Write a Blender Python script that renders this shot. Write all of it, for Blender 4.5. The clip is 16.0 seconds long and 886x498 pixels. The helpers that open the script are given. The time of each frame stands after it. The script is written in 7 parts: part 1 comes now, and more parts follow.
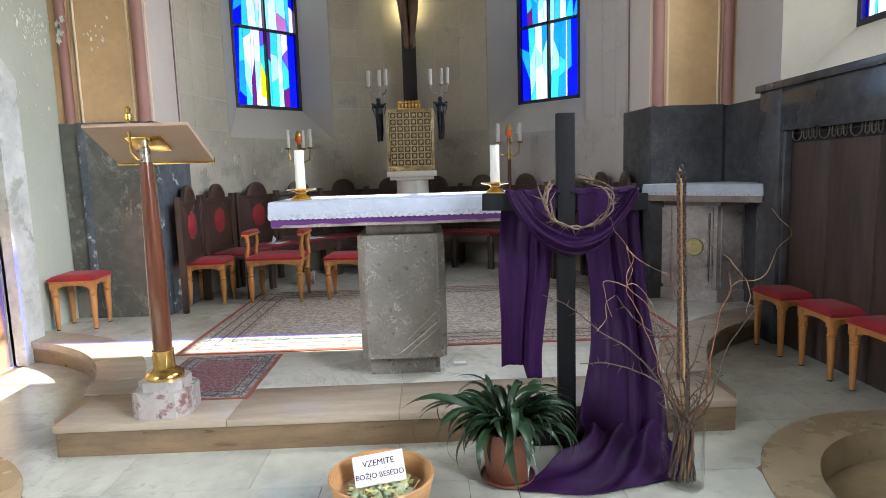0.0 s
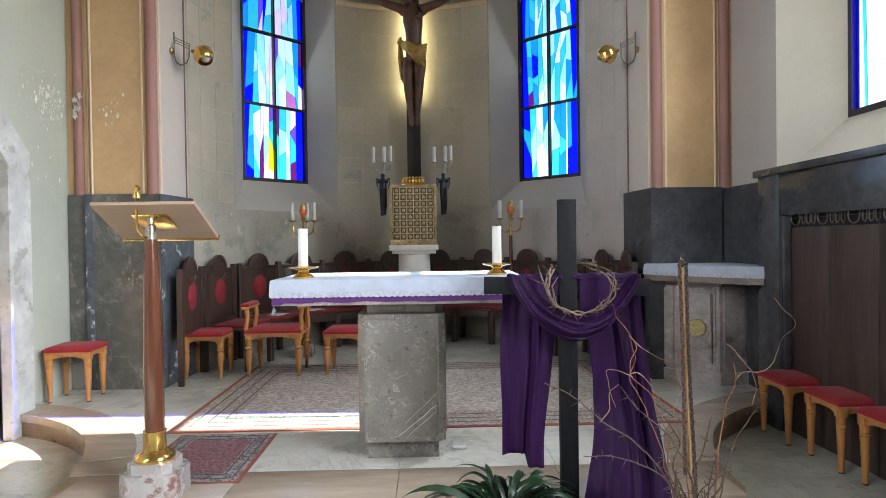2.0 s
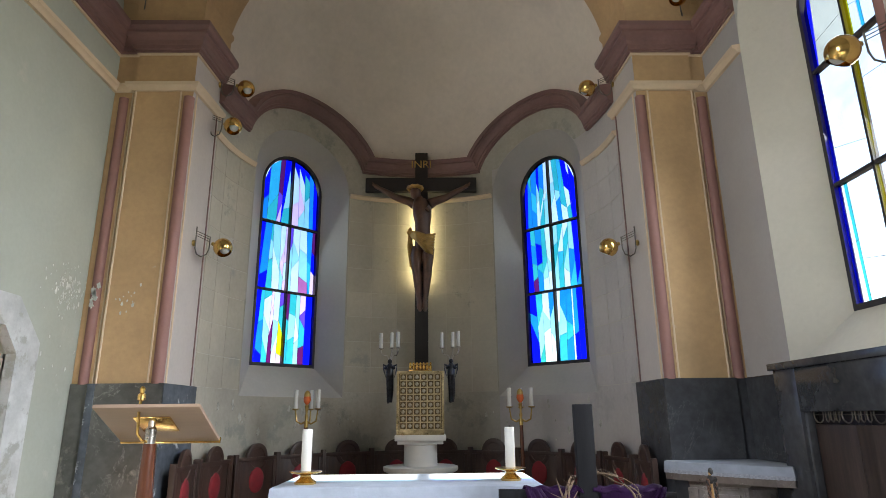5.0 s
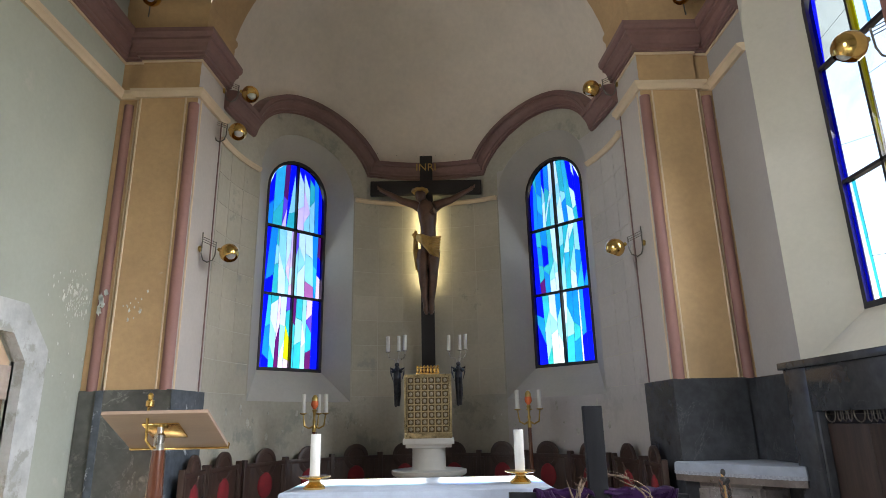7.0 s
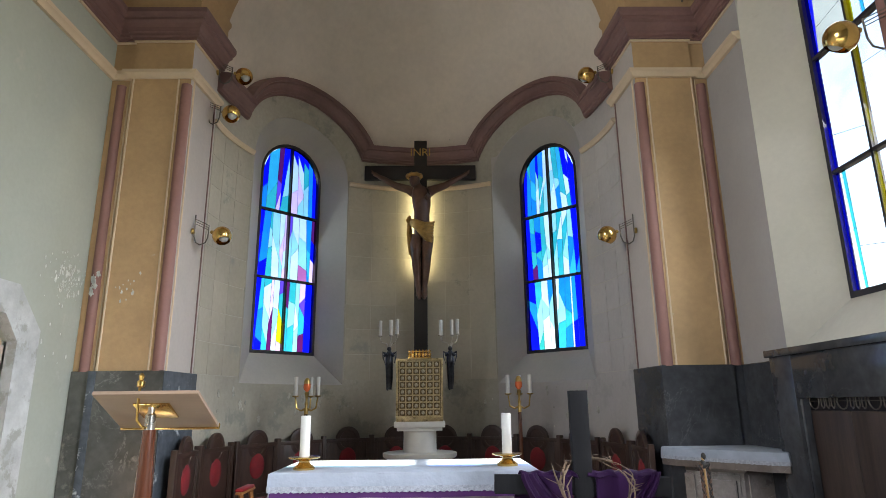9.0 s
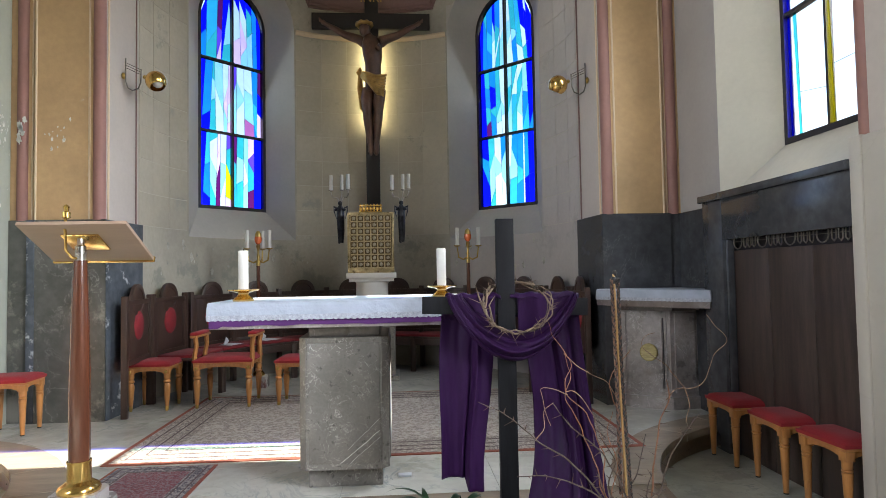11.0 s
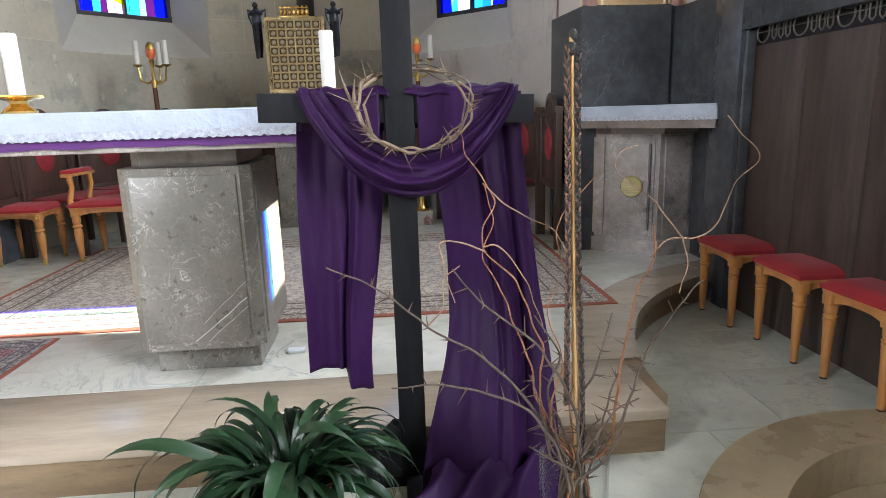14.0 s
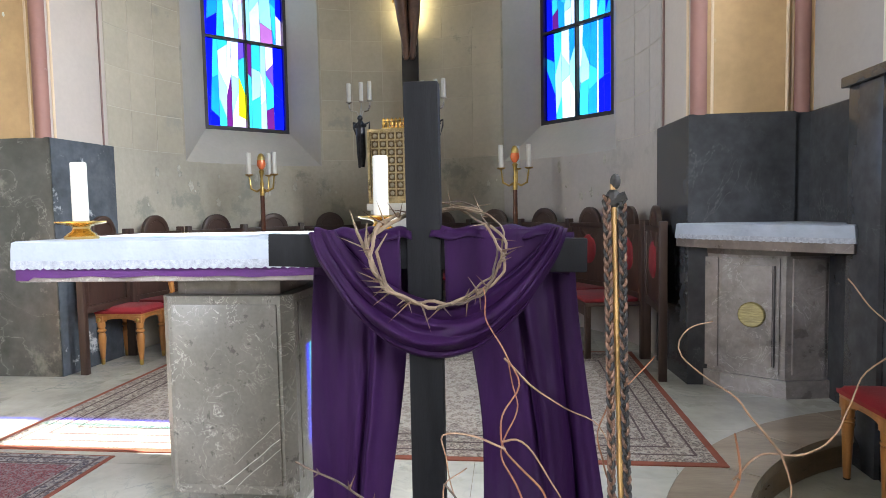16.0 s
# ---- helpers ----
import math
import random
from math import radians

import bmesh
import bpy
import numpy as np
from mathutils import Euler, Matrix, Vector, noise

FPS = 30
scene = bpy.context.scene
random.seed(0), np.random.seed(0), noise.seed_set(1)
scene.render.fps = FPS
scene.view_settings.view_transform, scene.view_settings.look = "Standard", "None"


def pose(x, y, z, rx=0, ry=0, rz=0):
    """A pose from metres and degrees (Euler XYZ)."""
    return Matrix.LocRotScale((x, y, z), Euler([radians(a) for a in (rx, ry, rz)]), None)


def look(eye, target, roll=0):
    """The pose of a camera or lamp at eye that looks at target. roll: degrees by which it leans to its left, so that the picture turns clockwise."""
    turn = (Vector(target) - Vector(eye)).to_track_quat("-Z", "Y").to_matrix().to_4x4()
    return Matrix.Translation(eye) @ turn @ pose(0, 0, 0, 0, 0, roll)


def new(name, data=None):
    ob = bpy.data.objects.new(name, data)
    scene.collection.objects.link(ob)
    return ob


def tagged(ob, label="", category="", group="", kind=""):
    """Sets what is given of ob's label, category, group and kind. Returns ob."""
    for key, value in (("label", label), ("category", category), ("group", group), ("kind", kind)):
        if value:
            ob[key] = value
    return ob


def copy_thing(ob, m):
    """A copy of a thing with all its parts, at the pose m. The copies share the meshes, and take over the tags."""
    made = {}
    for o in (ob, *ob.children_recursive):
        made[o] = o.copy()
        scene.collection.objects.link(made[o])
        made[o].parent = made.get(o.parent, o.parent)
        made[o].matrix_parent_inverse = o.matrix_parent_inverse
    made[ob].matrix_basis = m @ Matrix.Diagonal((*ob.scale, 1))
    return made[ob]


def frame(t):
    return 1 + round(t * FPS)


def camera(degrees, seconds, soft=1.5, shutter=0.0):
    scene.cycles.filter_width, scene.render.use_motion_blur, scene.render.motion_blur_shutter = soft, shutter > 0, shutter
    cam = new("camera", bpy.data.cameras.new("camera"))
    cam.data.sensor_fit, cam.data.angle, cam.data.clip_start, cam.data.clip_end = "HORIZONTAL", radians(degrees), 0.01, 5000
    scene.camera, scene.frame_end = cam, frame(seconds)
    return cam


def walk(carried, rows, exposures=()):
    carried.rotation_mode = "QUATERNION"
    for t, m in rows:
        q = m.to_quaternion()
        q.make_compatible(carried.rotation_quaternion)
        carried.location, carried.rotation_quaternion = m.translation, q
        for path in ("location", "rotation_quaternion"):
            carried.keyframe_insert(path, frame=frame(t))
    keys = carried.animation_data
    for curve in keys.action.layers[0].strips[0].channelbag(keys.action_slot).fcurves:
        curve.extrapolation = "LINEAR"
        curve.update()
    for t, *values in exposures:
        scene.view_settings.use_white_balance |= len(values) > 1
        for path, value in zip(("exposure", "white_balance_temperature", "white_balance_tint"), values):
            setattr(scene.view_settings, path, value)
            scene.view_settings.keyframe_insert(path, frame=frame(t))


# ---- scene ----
cam = camera(72.1, 16.0, soft=0.8)
PATH = [
    (0, (0.181, -2.837, 1.304), (0.223, -0.853, 1.053), -1.8),
    (0.5, (0.175, -2.839, 1.313), (0.219, -0.85, 1.107), -1.6),
    (1, (0.174, -2.838, 1.322), (0.221, -0.847, 1.142), -1.1),
    (1.5, (0.172, -2.833, 1.346), (0.22, -0.837, 1.239), -0.9),
    (2, (0.178, -2.83, 1.37), (0.223, -0.831, 1.342), -0.8),
    (2.5, (0.175, -2.813, 1.399), (0.221, -0.816, 1.501), -0.6),
    (3, (0.174, -2.816, 1.451), (0.219, -0.837, 1.738), -0.8),
    (3.5, (0.176, -2.805, 1.493), (0.22, -0.862, 1.964), -0.5),
    (4, (0.167, -2.828, 1.496), (0.208, -0.896, 2.011), -0.5),
    (6.5, (0.144, -2.839, 1.499), (0.162, -0.917, 2.051), -0.9),
    (7, (0.144, -2.826, 1.499), (0.161, -0.901, 2.042), -1.2),
    (7.5, (0.148, -2.834, 1.497), (0.163, -0.906, 2.029), -1.3),
    (8, (0.153, -2.829, 1.499), (0.167, -0.899, 2.022), -1.1),
    (10.5, (0.272, -2.876, 1.395), (0.344, -0.894, 1.656), -0.4),
    (11, (0.331, -2.821, 1.305), (0.47, -0.828, 1.385), -1.0),
    (11.5, (0.364, -2.678, 1.258), (0.618, -0.697, 1.158), 0.0),
    (12, (0.4, -2.456, 1.228), (0.744, -0.491, 1.084), -2.1),
    (12.5, (0.47, -2.329, 1.195), (0.821, -0.375, 0.948), -0.4),
    (13, (0.642, -2.142, 1.169), (0.881, -0.188, 0.813), 0.2),
    (13.5, (0.754, -2.008, 1.149), (0.904, -0.063, 0.709), -0.5),
    (14, (0.77, -1.804, 1.136), (0.932, 0.141, 0.701), -1.7),
    (14.5, (0.824, -1.676, 1.154), (1.011, 0.275, 0.753), -2.0),
    (15, (0.941, -1.598, 1.184), (0.894, 0.376, 0.867), 0.2),
    (15.5, (1.011, -1.525, 1.241), (0.815, 0.458, 1.071), -0.9),
    (16, (1.004, -1.501, 1.25), (0.784, 0.483, 1.125), -1.1),
]
EXPOSURES = [(0, 3.0), (1.5, 3.0), (2.5, 2.92), (3.5, 2.71), (8, 2.69), (10.5, 2.73), (11.5, 2.97), (12.5, 3.16), (14, 3.37), (14.5, 3.42), (15.2, 3.45), (16, 3.4)]
walk(cam, [(t, look(eye, target, roll)) for t, eye, target, roll in PATH], EXPOSURES)


# ---- world, sun, lights ----
world = bpy.data.worlds.new("sky")
scene.world = world
world.use_nodes = True
wn = world.node_tree.nodes
sky = wn.new("ShaderNodeTexSky")
sky.sky_type = "NISHITA"
sky.sun_disc = False
SUN_ELEV = 32.5
sky.sun_elevation = radians(SUN_ELEV)
sky.sun_rotation = radians(92)
wn["Background"].inputs[1].default_value = 0.085
world.node_tree.links.new(sky.outputs[0], wn["Background"].inputs[0])

sun_data = bpy.data.lights.new("sun", "SUN")
sun_data.energy, sun_data.angle, sun_data.color = 5.0, radians(0.5), (1.0, 0.95, 0.86)
sun = new("sun", sun_data)
SUN_TO = Vector((math.cos(radians(SUN_ELEV)), -0.024, math.sin(radians(SUN_ELEV))))
sun.matrix_world = look(SUN_TO * 20, (0, 0, 0))


def window_lamp(name, at, towards, w, h, watts, colour, spread=180):
    d = bpy.data.lights.new(name, "AREA")
    d.shape, d.size, d.size_y, d.energy, d.color = "RECTANGLE", w, h, watts, colour
    d.spread = radians(spread)
    ob = new(name, d)
    ob.matrix_world = look(at, towards)
    return ob


COOL = (0.89, 0.925, 1.0)
window_lamp("window_light_right", (3.20, 0.95, 3.4), (-2.4, 1.5, 0.0), 0.85, 2.4, 10.0, (0.90, 0.95, 1.0), 110)
window_lamp("window_light_apse_left", (-1.695, 4.61, 3.4), (0, 2.9, 2.4), 0.8, 2.5, 1.2, (0.72, 0.86, 1.0))
window_lamp("window_light_apse_right", (1.695, 4.61, 3.4), (0, 2.9, 2.4), 0.8, 2.5, 1.2, (0.72, 0.86, 1.0))
# two fill lamps added in the unseen nave, aimed to brighten walls and floor
window_lamp("fill_light_nave_right", (4.28, -4.0, 3.5), (-2.8, 1.3, 0.1), 1.9, 3.0, 10.0, COOL, 52)
window_lamp("fill_light_nave_left", (-4.28, -4.0, 3.5), (0.6, 0.4, 1.6), 1.9, 3.0, 21, COOL, 130)
window_lamp("crucifix_backlight", (0.0, 4.838, 3.75), (0.0, 5.2, 3.75), 0.15, 1.1, 1.0, (1.0, 0.86, 0.46))

# ---- materials ----


def _ramp(nt, src, stops):
    r = nt.nodes.new("ShaderNodeValToRGB")
    while len(r.color_ramp.elements) < len(stops):
        r.color_ramp.elements.new(0.5)
    for e, (p, c) in zip(r.color_ramp.elements, stops):
        e.position, e.color = p, (*c, 1)
    nt.links.new(src, r.inputs[0])
    return r.outputs[0]


def _noise(nt, vec, scale, detail=4, rough=0.6, distort=0.0):
    n = nt.nodes.new("ShaderNodeTexNoise")
    n.inputs["Scale"].default_value, n.inputs["Detail"].default_value = scale, detail
    n.inputs["Roughness"].default_value, n.inputs["Distortion"].default_value = rough, distort
    nt.links.new(vec, n.inputs["Vector"])
    return n.outputs[0]


def _mix(nt, fac, a, b, mode="MIX"):
    m = nt.nodes.new("ShaderNodeMix")
    m.data_type, m.blend_type = "RGBA", mode
    for sock, val in ((m.inputs[0], fac), (m.inputs[6], a), (m.inputs[7], b)):
        if isinstance(val, (int, float)):
            sock.default_value = val
        elif isinstance(val, tuple):
            sock.default_value = (*val, 1)
        else:
            nt.links.new(val, sock)
    return m.outputs[2]


def shade(c, k):
    return tuple(min(1.0, v * k) for v in c)


def mat(name, colour, rough=0.6, metal=0.0, var=0.25, big=1.5, fine=40.0, bump=0.15, stretch=(1, 1, 1), veins=None, vein_scale=2.0,
        vein_width=0.03, stains=None, stain_amount=0.55, stain_scale=2.5, random_tone=0.0, coat=0.0, sheen=0.0, gloss_var=0.1):
    m = bpy.data.materials.new(name)
    m.use_nodes = True
    nt = m.node_tree
    b = nt.nodes["Principled BSDF"]
    tc = nt.nodes.new("ShaderNodeTexCoord")
    mp = nt.nodes.new("ShaderNodeMapping")
    mp.inputs["Scale"].default_value = stretch
    nt.links.new(tc.outputs["Object"], mp.inputs["Vector"])
    vec = mp.outputs[0]
    n1, n2 = _noise(nt, vec, big, 5), _noise(nt, vec, fine, 3)
    col = _ramp(nt, n1, [(0.3, shade(colour, 1 - var)), (0.7, shade(colour, 1 + var * 0.7))])
    grain = _ramp(nt, n2, [(0.3, (1 - var * 0.5,) * 3), (0.7, (1.0, 1.0, 1.0))])
    col = _mix(nt, 1.0, col, grain, "MULTIPLY")
    if stains:
        s = _noise(nt, vec, stain_scale, 8, 0.7)
        fac = _ramp(nt, s, [(stain_amount, (0, 0, 0)), (stain_amount + 0.06, (1, 1, 1))])
        col = _mix(nt, fac, col, stains)
    if veins:
        v = _noise(nt, vec, vein_scale, 6, 0.6, 1.2)
        w = vein_width
        fac = _ramp(nt, v, [(0.5 - w, (0, 0, 0)), (0.5, (1, 1, 1)), (0.5 + w, (0, 0, 0))])
        breakup = _ramp(nt, _noise(nt, vec, vein_scale * 0.7, 3), [(0.42, (0, 0, 0)), (0.62, (0.85, 0.85, 0.85))])
        fac = _mix(nt, 1.0, fac, breakup, "MULTIPLY")
        col = _mix(nt, fac, col, veins)
    if random_tone:
        oi = nt.nodes.new("ShaderNodeObjectInfo")
        tone = _ramp(nt, oi.outputs["Random"], [(0.0, (1 - random_tone,) * 3), (1.0, (1.0, 1.0, 1.0))])
        col = _mix(nt, 1.0, col, tone, "MULTIPLY")
    nt.links.new(col, b.inputs["Base Color"])
    b.inputs["Metallic"].default_value = metal
    rr = nt.nodes.new("ShaderNodeMapRange")
    rr.inputs["To Min"].default_value, rr.inputs["To Max"].default_value = max(0.02, rough - gloss_var), min(1.0, rough + gloss_var)
    nt.links.new(n1, rr.inputs[0])
    nt.links.new(rr.outputs[0], b.inputs["Roughness"])
    b.inputs["Coat Weight"].default_value = coat
    b.inputs["Sheen Weight"].default_value = sheen
    if bump:
        bp = nt.nodes.new("ShaderNodeBump")
        bp.inputs["Strength"].default_value, bp.inputs["Distance"].default_value = bump, 0.01
        nt.links.new(n2, bp.inputs["Height"])
        nt.links.new(bp.outputs[0], b.inputs["Normal"])
    return m


PLASTER = mat("plaster_pale", (0.54, 0.535, 0.475), 0.85, var=0.12, big=0.9, fine=25, bump=0.12, stains=(0.44, 0.41, 0.34), stain_amount=0.60, stain_scale=2.4)
PLASTER_GREEN = mat("plaster_greenish", (0.39, 0.41, 0.35), 0.85, var=0.10, big=0.9, fine=25, bump=0.12, stains=(0.42, 0.42, 0.36), stain_amount=0.62, stain_scale=2.4)
PLASTER_WARM = mat("plaster_warm_cream", (0.56, 0.525, 0.45), 0.85, var=0.1, big=0.9, fine=25, bump=0.14, stains=(0.47, 0.43, 0.36), stain_amount=0.64, stain_scale=2.2)
WALL_GREY = mat("plaster_mauve_grey", (0.40, 0.375, 0.36), 0.8, var=0.1, big=0.9, fine=25, bump=0.1)
JOINT = mat("pale_joint_plaster", (0.52, 0.485, 0.40), 0.85, var=0.1, big=2, fine=30, bump=0.1)
PLASTER_APSE = mat("plaster_apse_grey", (0.435, 0.405, 0.335), 0.8, var=0.22, big=0.8, fine=22, bump=0.14, stains=(0.30, 0.30, 0.25), stain_amount=0.56, stain_scale=1.7)
APSE_DRY = mat("plaster_apse_mauve_grey", (0.49, 0.455, 0.43), 0.8, var=0.14, big=0.8, fine=22, bump=0.14, stains=(0.40, 0.375, 0.35), stain_amount=0.60, stain_scale=1.7, random_tone=0.06)
BLOCK = mat("plaster_block", (0.485, 0.442, 0.355), 0.75, var=0.16, big=0.9, fine=22, bump=0.16, stains=(0.34, 0.33, 0.28), stain_amount=0.62, stain_scale=2.2, random_tone=0.08)
DOME = mat("plaster_dome", (0.78, 0.69, 0.60), 0.85, var=0.14, big=0.7, fine=15, bump=0.08)
REVEAL = mat("plaster_reveal", (0.45, 0.425, 0.385), 0.8, var=0.1, big=1.0, fine=25, bump=0.12)
PINKISH = mat("plaster_rose_grey", (0.50, 0.445, 0.405), 0.8, var=0.1, big=0.9, fine=25, bump=0.1)
OCHRE = mat("ochre_paint", (0.53, 0.35, 0.18), 0.75, var=0.2, big=1.1, fine=20, bump=0.2, stains=(0.56, 0.48, 0.38), stain_amount=0.655, stain_scale=3.0)
MAUVE = mat("mauve_paint", (0.29, 0.145, 0.122), 0.6, var=0.14, big=2, fine=25, bump=0.1, stains=(0.62, 0.56, 0.52), stain_amount=0.675, stain_scale=3.6)
MAUVE_DARK = mat("mauve_cornice_paint", (0.225, 0.125, 0.112), 0.5, var=0.22, big=1.4, fine=25, bump=0.08)
CREAM = mat("cream_moulding_paint", (0.66, 0.52, 0.36), 0.65, var=0.1, big=2, fine=25, bump=0.06)
DADO = mat("dark_marble", (0.12, 0.12, 0.108), 0.22, var=0.45, big=1.8, fine=14, bump=0.02, veins=(0.24, 0.24, 0.215), vein_scale=2.4, vein_width=0.009,
           stains=(0.22, 0.21, 0.18), stain_amount=0.54, stain_scale=1.3, gloss_var=0.08)
DADO_BLUE = mat("dark_marble_polished", (0.066, 0.068, 0.075), 0.2, var=0.55, big=1.5, fine=14, bump=0.02, veins=(0.15, 0.15, 0.15), vein_scale=1.5, vein_width=0.005, gloss_var=0.05)
MARBLE = mat("pale_floor_marble", (0.60, 0.59, 0.535), 0.16, var=0.2, big=2.2, fine=12, bump=0.012, veins=(0.33, 0.36, 0.36), vein_scale=2.1, vein_width=0.016, random_tone=0.12,
             stains=(0.46, 0.455, 0.40), stain_amount=0.56, stain_scale=3.5, gloss_var=0.07)
MARBLE_FRONT = mat("grey_green_floor_marble", (0.52, 0.53, 0.46), 0.15, var=0.2, big=2.2, fine=12, bump=0.012, veins=(0.33, 0.36, 0.34), vein_scale=2.1, vein_width=0.012, random_tone=0.12,
                   stains=(0.40, 0.41, 0.35), stain_amount=0.56, stain_scale=3.5, gloss_var=0.07)
TRAV = mat("tan_travertine", (0.41, 0.335, 0.26), 0.2, var=0.2, big=2.5, fine=30, bump=0.04, stretch=(0.6, 3, 6), random_tone=0.1)
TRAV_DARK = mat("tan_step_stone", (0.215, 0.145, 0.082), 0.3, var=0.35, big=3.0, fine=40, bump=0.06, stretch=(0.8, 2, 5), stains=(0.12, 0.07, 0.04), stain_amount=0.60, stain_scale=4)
TRAV_RING = mat("tan_round_step_stone", (0.365, 0.29, 0.185), 0.28, var=0.26, big=3.0, fine=26, bump=0.05)
GREY_STONE = mat("grey_flecked_marble", (0.205, 0.190, 0.168), 0.34, var=0.32, big=5, fine=60, bump=0.05, veins=(0.52, 0.50, 0.45), vein_scale=13, vein_width=0.014,
                 stains=(0.085, 0.078, 0.068), stain_amount=0.575, stain_scale=20)
GREY_STONE_B = mat("brown_grey_marble", (0.30, 0.262, 0.25), 0.3, var=0.45, big=4, fine=30, bump=0.04, veins=(0.5, 0.47, 0.44), vein_scale=6, vein_width=0.012, stains=(0.20, 0.165, 0.15), stain_amount=0.58, stain_scale=7)
# brown marble, darkened in colour for the shadow under cloth and slab
BROWN_STONE_SHADED = mat("brown_marble_shaded", (0.15, 0.122, 0.11), 0.3, var=0.45, big=4, fine=30, bump=0.04, veins=(0.34, 0.31, 0.28), vein_scale=6, vein_width=0.01)
RED_MARBLE = mat("white_red_marble", (0.37, 0.345, 0.33), 0.28, var=0.2, big=4, fine=20, bump=0.02, stains=(0.16, 0.075, 0.07), stain_amount=0.54, stain_scale=7, veins=(0.3, 0.2, 0.18), vein_scale=8)
WHITE_STONE = mat("white_stone", (0.66, 0.64, 0.60), 0.45, var=0.08, big=3, fine=30, bump=0.03)
PIER_STONE = mat("pale_beige_marble", (0.50, 0.46, 0.40), 0.4, var=0.08, big=1.5, fine=20, bump=0.02, veins=(0.45, 0.41, 0.35), vein_scale=2.0, vein_width=0.02)
DOOR_STONE = mat("worn_painted_stone", (0.50, 0.51, 0.50), 0.8, var=0.25, big=3, fine=20, bump=0.4, stains=(0.33, 0.33, 0.30), stain_amount=0.53, stain_scale=4)
FLAKE_APSE = mat("crumbling_apse_plaster", (0.50, 0.485, 0.42), 0.9, var=0.4, big=12, fine=40, bump=0.6)
FLAKE = mat("bare_peeling_plaster", (0.66, 0.67, 0.62), 0.9, var=0.35, big=14, fine=45, bump=0.5)
DOOR_WOOD = mat("old_brown_door_wood", (0.21, 0.135, 0.08), 0.6, var=0.3, big=3, fine=30, bump=0.1, stretch=(6, 6, 0.6))
PEACH = mat("peach_plaster", (0.58, 0.40, 0.27), 0.85, var=0.15, big=3, fine=25, bump=0.2)
ROUGH_WALL = mat("crumbling_brown_render", (0.40, 0.32, 0.27), 0.9, var=0.4, big=4, fine=18, bump=0.6)
DARK_WOOD = mat("dark_stained_oak", (0.060, 0.034, 0.026), 0.42, var=0.35, big=4, fine=40, bump=0.06, stretch=(6, 6, 0.8))
PANEL_WOOD = mat("brown_veneer_panel", (0.062, 0.041, 0.033), 0.5, var=0.5, big=5, fine=50, bump=0.03, stretch=(5, 5, 0.5))
POLE_WOOD = mat("polished_mahogany", (0.105, 0.035, 0.018), 0.2, var=0.3, big=4, fine=30, bump=0.02, stretch=(6, 6, 0.7), coat=0.4)
BEECH = mat("orange_varnished_wood", (0.46, 0.20, 0.06), 0.33, var=0.22, big=4, fine=40, bump=0.03, stretch=(6, 6, 1.0), coat=0.2)
BOWL_WOOD = mat("turned_pale_wood", (0.50, 0.27, 0.115), 0.4, var=0.2, big=5, fine=40, bump=0.03, stretch=(1, 1, 6))
DESK_WOOD = mat("pale_brown_board", (0.29, 0.20, 0.14), 0.45, var=0.1, big=3, fine=40, bump=0.02, stretch=(1, 8, 8))
RED = mat("red_velvet", (0.30, 0.008, 0.016), 0.85, var=0.2, big=8, fine=120, bump=0.15, sheen=0.08)
RED_OLD = mat("red_upholstery", (0.22, 0.010, 0.016), 0.75, var=0.25, big=10, fine=80, bump=0.15, sheen=0.05)
BRASS = mat("polished_brass", (0.80, 0.52, 0.17), 0.2, 1.0, var=0.2, big=6, fine=50, bump=0.02)
BRASS_DULL = mat("aged_brass", (0.50, 0.34, 0.11), 0.3, 1.0, var=0.35, big=8, fine=50, bump=0.05)
GILT = mat("gilded_relief", (0.56, 0.44, 0.25), 0.3, 1.0, var=0.4, big=20, fine=90, bump=0.15)
GILT_DARK = mat("gilded_recess", (0.20, 0.145, 0.08), 0.4, 1.0, var=0.5, big=25, fine=90, bump=0.2)
TARNISH = mat("tarnished_bosses", (0.40, 0.35, 0.26), 0.3, 1.0, var=0.4, big=30, fine=90, bump=0.1)
SILVER = mat("silvered_metal", (0.55, 0.52, 0.47), 0.28, 1.0, var=0.25, big=10, fine=50, bump=0.03)
BRONZE = mat("dark_bronze", (0.055, 0.055, 0.062), 0.35, 0.8, var=0.5, big=12, fine=50, bump=0.1)
IRON = mat("wrought_iron", (0.19, 0.17, 0.145), 0.45, 0.7, var=0.3, big=12, fine=60, bump=0.08)
LEAD = mat("dark_window_metal", (0.035, 0.03, 0.034), 0.5, 0.3, var=0.3, big=5, fine=40, bump=0.05)
LINEN = mat("white_linen", (0.36, 0.40, 0.48), 0.8, var=0.10, big=7, fine=14, bump=0.8)
LACE = mat("white_lace", (0.40, 0.42, 0.48), 0.9, var=0.3, big=60, fine=200, bump=0.3)
PURPLE = mat("purple_satin", (0.027, 0.0078, 0.043), 0.5, var=0.3, big=5, fine=60, bump=0.16, gloss_var=0.08, stretch=(1.0, 1.0, 0.22))
PURPLE.node_tree.nodes["Principled BSDF"].inputs["Specular IOR Level"].default_value = 0.10
PURPLE_HEM = mat("purple_altar_cloth", (0.075, 0.010, 0.12), 0.7, var=0.15, big=8, fine=150, bump=0.08)
BLACK = mat("black_stained_timber", (0.010, 0.010, 0.012), 0.62, var=0.4, big=5, fine=60, bump=0.12, stretch=(8, 8, 0.7))
BLACK.node_tree.nodes["Principled BSDF"].inputs["Specular IOR Level"].default_value = 0.14
CROSS_WOOD = mat("dark_crucifix_timber", (0.018, 0.013, 0.012), 0.4, var=0.3, big=5, fine=50, bump=0.05)
